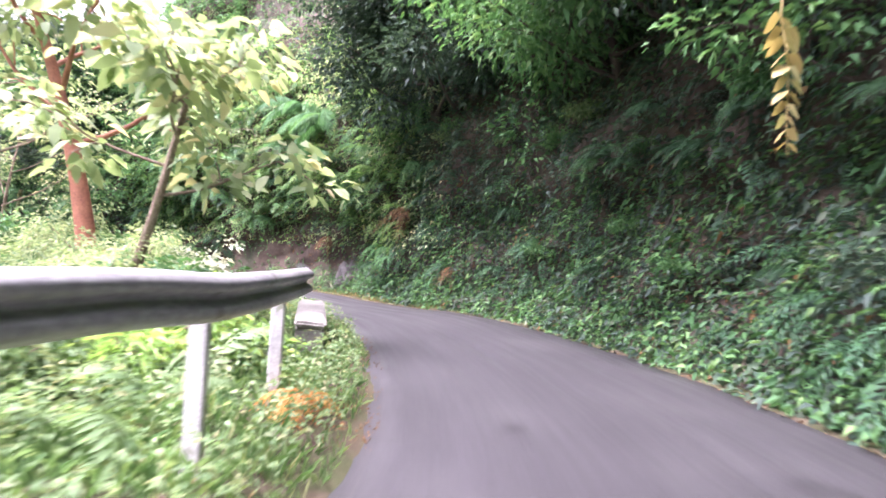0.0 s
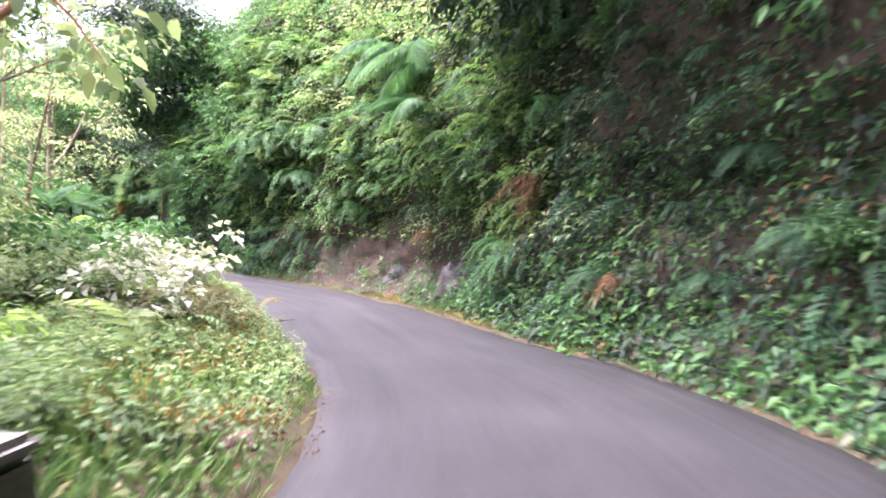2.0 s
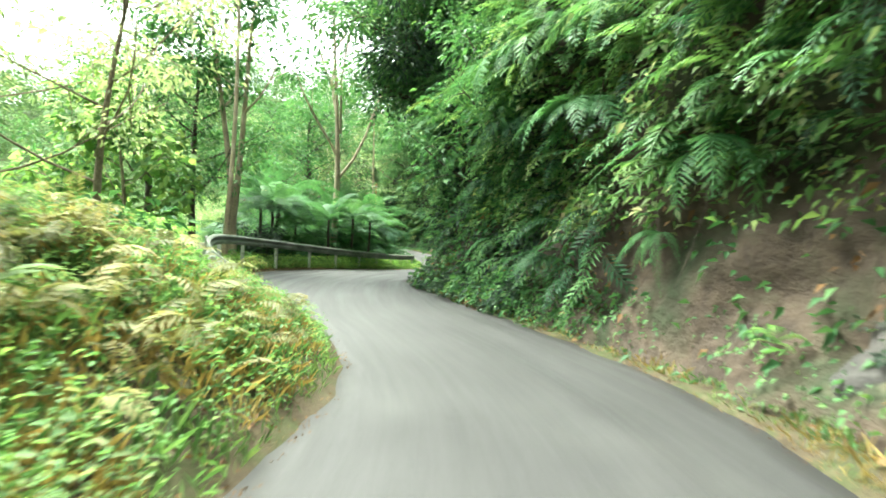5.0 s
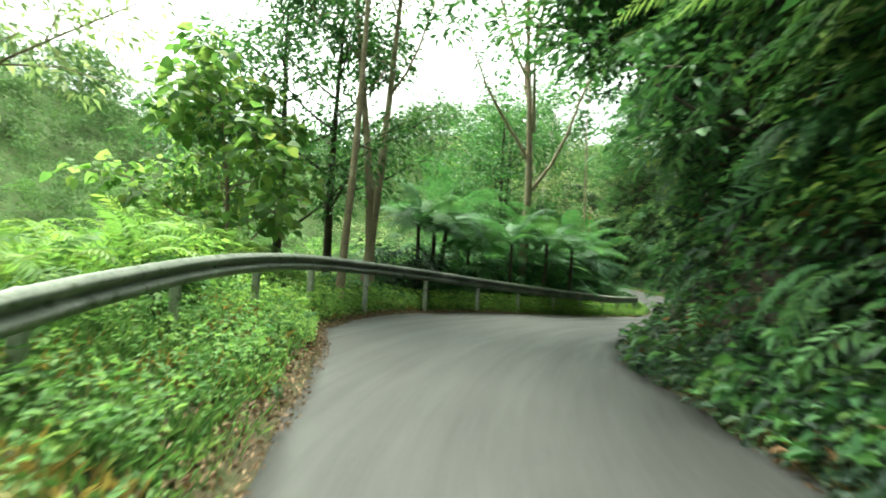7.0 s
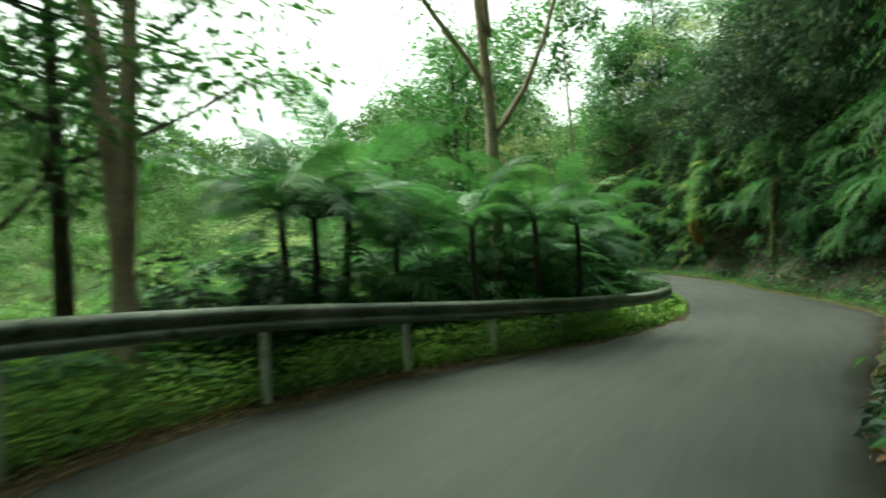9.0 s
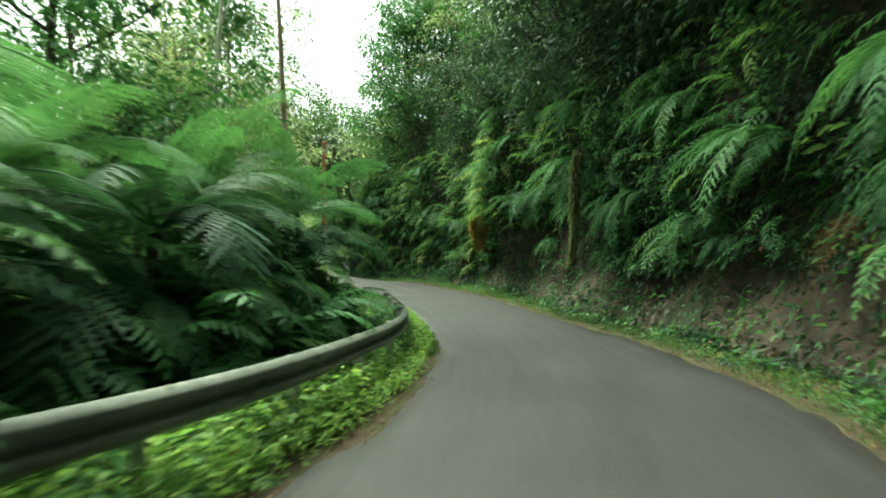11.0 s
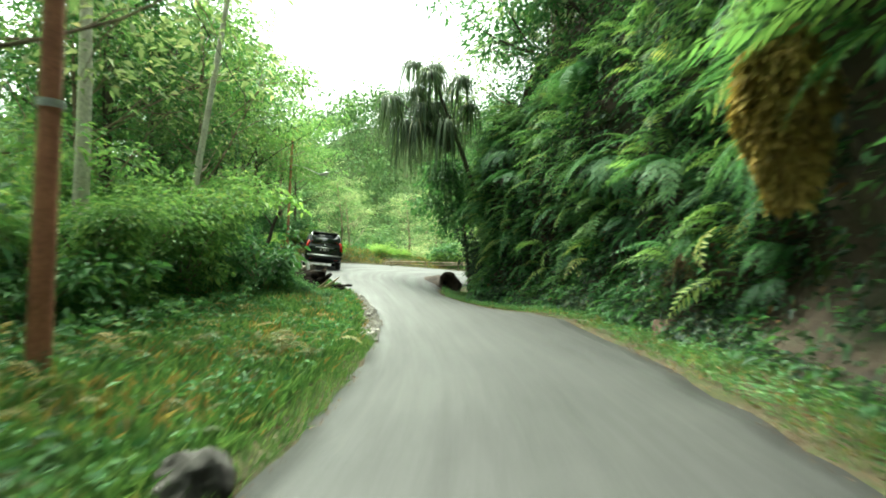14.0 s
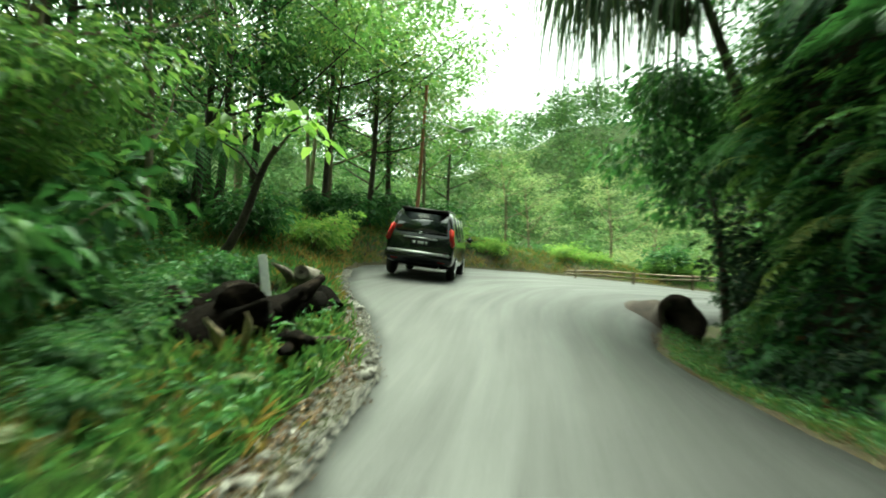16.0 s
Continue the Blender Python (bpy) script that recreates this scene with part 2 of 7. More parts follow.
M_YELLOW = leafy("yellow_leaf", [(0.0, (0.3, 0.23, 0.09)), (0.6, (0.42, 0.35, 0.15)), (1.0, (0.36, 0.37, 0.17))], 0.3, 0.5)
M_PALE = leafy("pale_leaf", [(0.0, (0.3, 0.36, 0.27)), (0.5, (0.5, 0.55, 0.45)), (1.0, (0.68, 0.7, 0.62))], 0.3, 0.6)
M_GRASS = leafy("grass_blade", [(0.0, (0.045, 0.107, 0.0376)), (0.5, (0.09, 0.184, 0.0654)), (0.85, (0.15, 0.242, 0.09)), (1.0, (0.26, 0.223, 0.117))], 0.4)
M_STRAW = leafy("straw", [(0.0, (0.16, 0.12, 0.045)), (0.6, (0.28, 0.21, 0.08)), (1.0, (0.36, 0.3, 0.12))], 0.3, 0.6)
def asphalt():
    """Worn asphalt: fine grit, patches, smoother wheel tracks and streaks that run along the road."""
    m, nt, b = nodes_of("worn_asphalt")
    uv = nt.nodes.new("ShaderNodeUVMap").outputs[0]
    stretch = nt.nodes.new("ShaderNodeMapping")
    stretch.inputs["Scale"].default_value = (2.6, 0.16, 1.0)
    link(nt, uv, stretch.inputs["Vector"])
    streak = noise_node(nt, 1.0, 5, 0.6, stretch.outputs[0]).outputs["Fac"]
    patch, grit = noise_node(nt, 0.5, 5, 0.6).outputs["Fac"], noise_node(nt, 45, 5, 0.7).outputs["Fac"]
    col = ramp(nt, patch, [(0.3, (0.018, 0.018, 0.018)), (0.55, (0.025, 0.025, 0.025)), (0.75, (0.036, 0.036, 0.035))]).outputs[0]
    col = mixed(nt, 1.0, col, ramp(nt, streak, [(0.3, (0.86, 0.86, 0.86)), (0.7, (1.14, 1.14, 1.13))]).outputs[0], 'MULTIPLY')
    col = mixed(nt, 1.0, col, ramp(nt, grit, [(0.3, (0.65, 0.65, 0.65)), (0.7, (1.3, 1.3, 1.3))]).outputs[0], 'MULTIPLY')
    spots = ramp(nt, noise_node(nt, 1.1, 3).outputs["Fac"], [(0.66, (0, 0, 0)), (0.72, (1, 1, 1))]).outputs[0]
    link(nt, mixed(nt, spots, col, (0.016, 0.016, 0.0155)), b.inputs["Base Color"])
    shine = ramp(nt, streak, [(0.3, (0.72, 0.72, 0.72)), (0.7, (0.46, 0.46, 0.46))]).outputs[0]
    link(nt, shine, b.inputs["Roughness"])
    b.inputs["Specular IOR Level"].default_value = 0.36
    bumped(nt, b, grit, 0.3, 0.006)
    return m


M_ASPHALT = asphalt()
# Leaf paled to look strongly lit; the bright light is put into its colour.
M_SUNLIT = leafy("sunlit_pale_leaf", [(0.0, (0.127, 0.2, 0.1)), (0.5, (0.23, 0.32, 0.175)), (0.85, (0.345, 0.41, 0.25)), (1.0, (0.483, 0.43, 0.275))], 0.45)
M_MEADOW = leafy("roadside_herb_leaf", [(0.0, (0.07, 0.14, 0.06)), (0.5, (0.13, 0.22, 0.1)), (0.85, (0.2, 0.29, 0.14)), (1.0, (0.3, 0.3, 0.17))], 0.42)
# Paled leaf colour stands in for the haze over the far slopes.
M_HILL = leafy("hazed_hillside_leaf", [(0.0, (0.07, 0.14, 0.06)), (0.5, (0.11, 0.195, 0.09)), (0.85, (0.15, 0.24, 0.115)), (1.0, (0.21, 0.27, 0.13))], 0.2, 0.9, spread=0.1, grain=0.11, contrast=0.5, spec=0.03)
M_OLIVE = leafy("olive_leaf", [(0.0, (0.06, 0.085, 0.04)), (0.5, (0.1, 0.14, 0.065)), (1.0, (0.19, 0.2, 0.09))], 0.35)
M_BRAMBLE = leafy("dry_bramble_leaf", [(0.0, (0.09, 0.1, 0.045)), (0.4, (0.17, 0.19, 0.085)), (0.75, (0.26, 0.25, 0.12)), (1.0, (0.36, 0.25, 0.12))], 0.4)
M_MOSSSTEEL = surface("mossy_dull_steel", [(0.3, (0.11, 0.13, 0.105)), (0.6, (0.21, 0.23, 0.195)), (0.8, (0.4, 0.41, 0.36))], 1.6, 0.45, 0.08, bump=0.15, depth=0.004, fine=16, blotch=(3.0, 0.6, (0.05, 0.07, 0.035)))
M_SOIL = surface("leaf_strewn_soil", [(0.3, (0.05, 0.04, 0.02)), (0.45, (0.035, 0.065, 0.018)), (0.62, (0.055, 0.095, 0.026)), (0.8, (0.09, 0.07, 0.035))], 0.8, 0.95, bump=0.7, depth=0.05, fine=14, spec=0.1)
M_VERGE = surface("littered_verge", [(0.3, (0.045, 0.035, 0.022)), (0.45, (0.08, 0.066, 0.042)), (0.6, (0.05, 0.06, 0.026)), (0.78, (0.12, 0.098, 0.064))], 2.2, 0.95, bump=0.9, depth=0.04, fine=12, spec=0.1)
M_CLIFF = surface("damp_rock", [(0.3, (0.026, 0.021, 0.017)), (0.5, (0.075, 0.056, 0.041)), (0.62, (0.03, 0.04, 0.02)), (0.8, (0.16, 0.125, 0.095))], 0.55, 0.85, bump=0.9, depth=0.12, fine=8, spec=0.2)
M_ROCK = surface("grey_rock", [(0.3, (0.035, 0.034, 0.032)), (0.6, (0.075, 0.07, 0.064)), (0.8, (0.13, 0.122, 0.11))], 1.6, 0.85, bump=0.8, depth=0.05, fine=9)
M_STONE = surface("brown_stone", [(0.3, (0.1, 0.06, 0.045)), (0.7, (0.2, 0.13, 0.1))], 3, 0.9, bump=0.8, depth=0.04, fine=9)
M_BARK = surface("grey_brown_bark", [(0.3, (0.13, 0.095, 0.065)), (0.55, (0.22, 0.17, 0.12)), (0.75, (0.34, 0.28, 0.21))], 3.0, 0.9, bump=0.9, depth=0.03, fine=8)
M_TAN = surface("smooth_tan_bark", [(0.3, (0.24, 0.18, 0.125)), (0.55, (0.38, 0.3, 0.215)), (0.75, (0.52, 0.43, 0.33))], 2.6, 0.85, bump=0.6, depth=0.02, fine=8, blotch=(2, 0.64, (0.14, 0.1, 0.07)))
M_PALEBARK = surface("pale_bark", [(0.3, (0.48, 0.44, 0.37)), (0.55, (0.66, 0.62, 0.54)), (0.75, (0.78, 0.75, 0.68))], 2.2, 0.85, bump=0.6, depth=0.02, fine=8, blotch=(2, 0.62, (0.12, 0.09, 0.06)))
M_DARKBARK = surface("dark_bark", [(0.3, (0.03, 0.024, 0.018)), (0.7, (0.085, 0.065, 0.05))], 3.0, 0.9, bump=0.9, depth=0.03, fine=8)
M_STRAP = leafy("grey_green_strap_leaf", [(0.0, (0.035, 0.06, 0.035)), (0.5, (0.06, 0.1, 0.055)), (0.85, (0.1, 0.14, 0.075)), (1.0, (0.19, 0.17, 0.1))], 0.3)
M_BROAD = leafy("broad_thin_leaf", [(0.0, (0.08, 0.18, 0.06)), (0.5, (0.15, 0.28, 0.095)), (0.85, (0.24, 0.36, 0.13)), (1.0, (0.36, 0.38, 0.15))], 0.6, spread=0.1)
M_GLADE = leafy("woodland_leaf", [(0.0, (0.045, 0.1, 0.045)), (0.4, (0.08, 0.16, 0.065)), (0.8, (0.14, 0.23, 0.09)), (1.0, (0.23, 0.26, 0.11))], 0.5)
M_RUST = surface("rust_red_pole_paint", [(0.3, (0.26, 0.1, 0.06)), (0.6, (0.4, 0.16, 0.095)), (0.8, (0.48, 0.22, 0.14))], 2.0, 0.7, bump=0.2, fine=10)
M_STEEL = surface("weathered_galvanised_steel", [(0.3, (0.28, 0.29, 0.28)), (0.6, (0.42, 0.43, 0.41)), (0.8, (0.55, 0.55, 0.52))], 1.3, 0.5, 0.55, bump=0.12, depth=0.004, fine=16, blotch=(3.0, 0.64, (0.16, 0.17, 0.13)))
M_POST = surface("chalky_steel_post", [(0.3, (0.35, 0.36, 0.34)), (0.7, (0.58, 0.58, 0.55))], 3.0, 0.65, 0.2, bump=0.15, depth=0.004, fine=14, blotch=(2.5, 0.6, (0.2, 0.22, 0.15)))
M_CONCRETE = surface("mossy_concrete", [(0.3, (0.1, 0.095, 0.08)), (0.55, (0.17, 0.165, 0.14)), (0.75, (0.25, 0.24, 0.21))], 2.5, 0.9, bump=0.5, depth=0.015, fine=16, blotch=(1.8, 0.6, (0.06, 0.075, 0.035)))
# Lighter concrete: the sunlight on the parapet's top is put into the colour.
M_COPING = surface("sunlit_concrete", [(0.3, (0.17, 0.165, 0.14)), (0.55, (0.26, 0.25, 0.22)), (0.75, (0.36, 0.35, 0.31))], 2.5, 0.9, bump=0.5, depth=0.015, fine=16, blotch=(1.8, 0.64, (0.12, 0.13, 0.08)))
M_ROTTEN = surface("charred_rotten_wood", [(0.35, (0.005, 0.004, 0.003)), (0.6, (0.014, 0.01, 0.008)), (0.8, (0.07, 0.05, 0.036))], 4.0, 1.0, bump=1.0, depth=0.08, fine=7, spec=0.05)
M_LOG = surface("weathered_log_bark", [(0.3, (0.022, 0.015, 0.012)), (0.6, (0.06, 0.04, 0.032)), (0.8, (0.12, 0.09, 0.072))], 3.0, 0.9, bump=0.9, depth=0.04, fine=8)
M_GREYWOOD = surface("weathered_grey_wood", [(0.3, (0.12, 0.1, 0.08)), (0.55, (0.24, 0.21, 0.17)), (0.75, (0.36, 0.32, 0.27))], 4.0, 0.9, bump=0.8, depth=0.03, fine=7)
M_STRAWSTEM = surface("dry_straw_stem", [(0.3, (0.2, 0.15, 0.08)), (0.7, (0.36, 0.29, 0.17))], 4.0, 0.9, bump=0.3, fine=8)
M_SPLIT = surface("split_pale_wood", [(0.3, (0.3, 0.22, 0.14)), (0.7, (0.5, 0.4, 0.28))], 5.0, 0.8, bump=0.4, fine=8)


# ---- mesh tools ----
def mesh_of(name, verts, faces, material, smooth=True):
    """A mesh from an array of places and an array of triangles or quads."""
    verts, faces = np.asarray(verts, np.float32), np.asarray(faces, np.int32)
    me = bpy.data.meshes.new(name)
    n, k = faces.shape
    me.vertices.add(len(verts))
    me.vertices.foreach_set("co", verts.ravel())
    me.loops.add(n * k)
    me.loops.foreach_set("vertex_index", faces.ravel())
    me.polygons.add(n)
    me.polygons.foreach_set("loop_start", np.arange(0, n * k, k, dtype=np.int32))
    me.polygons.foreach_set("use_smooth", np.full(n, smooth))
    me.update(calc_edges=True)
    me.materials.append(material)
    return me


def part(name, me, parent=None, label=""):
    ob = new(name, me)
    if parent:
        ob.parent = parent
    return tagged(ob, label) if label else ob


def part_bm(name, bm, material, parent=None, label="", smooth=False):
    me = bpy.data.meshes.new(name)
    bmesh.ops.recalc_face_normals(bm, faces=bm.faces)
    for f in bm.faces:
        f.smooth = smooth
    bm.to_mesh(me)
    bm.free()
    me.materials.append(material)
    return part(name, me, parent, label)


def sheet(rows, name, material, smooth=True):
    """A mesh from a grid of places, n x m x 3."""
    n, m = rows.shape[:2]
    i = np.arange(n * m).reshape(n, m)
    q = np.stack([i[:-1, :-1], i[1:, :-1], i[1:, 1:], i[:-1, 1:]], -1).reshape(-1, 4)
    return mesh_of(name, rows.reshape(-1, 3), q, material, smooth)


def tube_arrays(points, radii, sides=8):
    """Places and quads of a bent, tapering tube."""
    p, r = np.asarray(points, float), np.asarray(radii, float)
    t = np.gradient(p, axis=0)
    t /= np.linalg.norm(t, axis=1)[:, None] + 1e-9
    up = np.where(np.abs(t[:, 2:3]) > 0.9, [[1.0, 0, 0]], [[0, 0, 1.0]])
    a = np.cross(t, up)
    a /= np.linalg.norm(a, axis=1)[:, None]
    for k in range(1, len(a)):
        a[k] = a[k - 1] - t[k] * (a[k - 1] @ t[k])
        a[k] /= np.linalg.norm(a[k]) + 1e-9
    b = np.cross(t, a)
    w = np.arange(sides) * 2 * np.pi / sides
    v = p[:, None] + r[:, None, None] * (np.cos(w)[None, :, None] * a[:, None] + np.sin(w)[None, :, None] * b[:, None])
    n = len(p)
    i = np.arange(n * sides).reshape(n, sides)
    j = np.roll(i, -1, axis=1)
    q = np.stack([i[:-1], j[:-1], j[1:], i[1:]], -1).reshape(-1, 4)
    v = v.reshape(-1, 3)
    return v, q


def joined(pieces):
    vs, fs, n = [], [], 0
    for v, f in pieces:
        vs.append(v)
        fs.append(np.asarray(f) + n)
        n += len(v)
    return np.vstack(vs), np.vstack(fs)


def tube(name, points, radii, material, parent=None, sides=8, label=""):
    v, q = tube_arrays(points, radii, sides)
    return part(name, mesh_of(name, v, q, material), parent, label)


def unit(v):
    return v / (np.linalg.norm(v, axis=-1, keepdims=True) + 1e-9)


def leaves(centres, ways, sizes, rng, narrow=0.42, droop=0.25, fold=0.18, long=True):
    """Arrays of folded leaves: each from its foot along its way; four triangles, or two for small ones."""
    c, w = np.asarray(centres, float), unit(np.asarray(ways, float))
    n = len(c)
    side = unit(np.cross(w, unit(rng.normal(size=(n, 3)) * 0.55 + [0, 0, 1.0])))
    up = np.cross(side, w)
    up *= np.where(up[:, 2:3] < 0, -1, 1)
    l = np.broadcast_to(np.asarray(sizes, float), (n,))[:, None]
    tip = c + w * l - np.array([0, 0, 1.0]) * droop * l
    if not long:
        m = c + w * l * 0.45 + up * fold * l * 0.5
        v = np.stack([c, m + side * l * narrow * 0.5, tip, m - side * l * narrow * 0.5], 1)
        k = np.arange(n)[:, None] * 4
        f = np.concatenate([k + [0, 1, 2], k + [0, 2, 3]], 1).reshape(-1, 3)
        return v.reshape(-1, 3), f
    m1, m2 = c + w * l * 0.3 + up * fold * l * 0.4, c + w * l * 0.68 - np.array([0, 0, 1.0]) * droop * l * 0.45 + up * fold * l * 0.25
    e = side * l * narrow * 0.5
    v = np.stack([c, m1 + e * 0.9, m2 + e * 0.72, tip, m2 - e * 0.72, m1 - e * 0.9], 1)
    k = np.arange(n)[:, None] * 6
    f = np.concatenate([k + [0, 1, 5], k + [1, 2, 4], k + [1, 4, 5], k + [2, 3, 4]], 1).reshape(-1, 3)
    return v.reshape(-1, 3), f


def noise3(p, size, seed=0):
    a, b, c = (np.asarray(p, float) / size).T
    return (np.sin(a * 1.7 + seed + 1.4 * np.sin(b * 1.3 + c)) + np.sin(b * 2.1 + seed * 2 + 1.3 * np.sin(c * 1.6 + a)) + np.sin(c * 1.9 + seed * 3 + 1.2 * np.sin(a * 1.5 - b))) / 3


# ---- ground, road, banks ----
def spread_lines(lo, hi, step, far):
    mid = np.arange(lo, hi + step, step)
    out, d, x = [], step, 0.0
    while x < far:
        d *= 1.16
        x += d
        out.append(x)
    out = np.array(out)
    return np.r_[lo - out[::-1], mid, hi + out]


def build_ground():
    gx, gy = spread_lines(-92, 16, 0.75, 2600), spread_lines(-14, 76, 0.75, 2600)
    x, y = np.meshgrid(gx, gy, indexing="ij")
    xy = np.stack([x.ravel(), y.ravel()], 1)
    z = land(xy)
    s, o, zr = locate(xy)
    under = np.clip(1 - np.maximum(edge(s, 1) - 0.3 - o, o - edge(s, 2) - 0.3) / 0.9, 0, 1)
    z -= 0.14 * under
    rows = np.concatenate([xy, z[:, None]], 1).reshape(len(gx), len(gy), 3)
    tagged(part("ground", sheet(rows, "ground", M_SOIL)), "dark soil with leaf litter and moss under the forest", "ground", kind="structure")


def build_road():
    rng = np.random.default_rng(3)
    s = np.arange(-20, 128, 0.35)
    n = len(s)
    ragged = lambda k: 0.05 * np.sin(s * 3.1 + k) + 0.06 * np.sin(s * 1.13 + 2 * k) + rng.normal(0, 0.018, n)
    l, r = edge(s, 1) + ragged(1), edge(s, 2) + ragged(4)
    u = np.linspace(0, 1, 15)
    o = l[:, None] + (r - l)[:, None] * u
    ss = np.broadcast_to(s[:, None], o.shape)
    xy, z = on_line(ss, o)
    z = z + 0.03 * (1 - (2 * u - 1) ** 2) + 0.012 * waves(xy[..., 0], xy[..., 1], 0.9, 7.0)
    rows = np.concatenate([xy, z[..., None]], -1)
    skirt = []
    for k, way in ((0, -0.05), (-1, 0.05)):
        e, ez = on_line(s, o[:, k] + way)
        skirt.append(np.concatenate([e, (z[:, k] - 0.16)[:, None]], 1)[:, None])
    rows = np.concatenate([skirt[0], rows, skirt[1]], 1)
    me = sheet(rows, "road", M_ASPHALT)
    across = np.concatenate([o[:, :1], o, o[:, -1:]], 1)
    at = np.stack([across, np.broadcast_to(s[:, None], across.shape)], -1).reshape(-1, 2)
    index = np.empty(len(me.loops), np.int32)
    me.loops.foreach_get("vertex_index", index)
    me.uv_layers.new(name="along").data.foreach_set("uv", at[index].astype(np.float32).ravel())
    tagged(part("road", me), "narrow worn grey asphalt road with ragged crumbling edges", "road", kind="structure")


def build_verge(name, side, label):
    s = np.arange(-20, 124, 0.3)
    u = np.linspace(0, 1, 14)
    room = np.full(len(s), 2.2) if side < 0 else edge(s, 3) + 1.2
    start = edge(s, 1) + 0.32 if side < 0 else edge(s, 2) - 0.32
    o = start[:, None] + side * room[:, None] * u
    ss = np.broadcast_to(s[:, None], o.shape)
    xy, zr = on_line(ss, o)
    z = land(xy.reshape(-1, 2)).reshape(zr.shape)
    inside = np.clip(1 - u * room[:, None] / 0.32, 0, 1)
    z = np.maximum(z, zr - 0.02) + 0.012 + 0.03 * waves(xy[..., 0], xy[..., 1], 0.35, 3.0) * (inside <= 0) - 0.05 * (inside > 0) - 0.05 * inside
    z = z - 0.3 * np.clip((u - 0.85) / 0.15, 0, 1)
    tagged(part(name, sheet(np.concatenate([xy, z[..., None]], -1), name, M_VERGE)), label, "verge", kind="structure")


RISE = np.array([0, 0.25, 0.5, 0.9, 1.3, 1.8, 2.4, 3.0, 3.7, 4.5, 5.3, 6.2, 7.2, 8.4, 9.8, 11.5, 13.5, 16.0, 19.0])
BACK = np.array([0, 0.2, 0.4, 0.7, 0.9, 1.05, 1.15, 1.2, 1.15, 1.05, 1.05, 1.1, 1.3, 1.6, 2.0, 2.6, 3.5, 4.8, 6.6])


def cliff_at(s, h):
    """Offset to the right of the road's line of the cliff's face at height h over the road."""
    s, h = np.broadcast_arrays(np.asarray(s, float), np.asarray(h, float))
    base = edge(s, 2) + edge(s, 3) + np.interp(h, RISE, BACK)
    base = base + np.interp(s, [92, 95, 98], [0, 0.6, 3.0])
    base = base - 1.35 * np.exp(-((s - 73.4) / 2.6) ** 2) * np.clip((h - 1.2) / 1.6, 0, 1)
    k = np.clip(h / 1.5, 0.15, 1)
    bare = np.exp(-((s - 26.0) / 4.0) ** 2) * np.clip(1 - (h - 3.0) / 2, 0, 1)
    base = base + bare * (0.28 * np.abs(waves(s * 1.3 + h * 0.5, h, 0.75, 6.0)) - 0.3 * np.abs(waves(s, h * 0.7 - s * 0.3, 0.4, 2.0)))
    lumps = 0.42 * waves(s, h * 1.2, 2.6, 1.0) + 0.25 * waves(s, h * 1.5, 1.1, 5.0) + 0.1 * waves(s * 1.3, h, 0.45, 9.0)
    return base + k * lumps


def cliff_top(s):
    """How tall the cliff is, as a share of its full height."""
    return np.interp(s, [78, 88, 97], [1.0, 0.6, 0.22])


def build_cliff():
    s = np.arange(-20, 97, 0.22)
    h = np.unique(np.concatenate([np.arange(0, 6, 0.2), np.arange(6, 19.1, 0.6)]))
    ss, hh = np.meshgrid(s, h, indexing="ij")
    hh = hh * cliff_top(ss)
    xy, zr = on_line(ss, cliff_at(ss, hh))
    rows = np.concatenate([xy, (zr + hh - 0.15)[..., None]], -1)
    tagged(part("cliff", sheet(rows, "cliff", M_CLIFF)), "steep damp cliff of dark earth and rock along the road", "cliff", kind="structure")


build_ground()
build_road()
build_verge("verge_left", -1, "narrow earth verge beside the asphalt towards the valley")
build_verge("verge_right", 1, "narrow earth verge between the asphalt and the cliff")
build_cliff()


# ---- guardrails ----
def beam_profile():
    """The W of a guardrail's beam: out towards the road and up."""
    return np.array([(0.0, 0.0), (0.015, 0.01), (0.075, 0.045), (0.083, 0.075), (0.075, 0.105), (0.012, 0.14), (0.012, 0.17), (0.075, 0.205), (0.083, 0.235), (0.075, 0.265), (0.015, 0.30), (0.0, 0.31)])


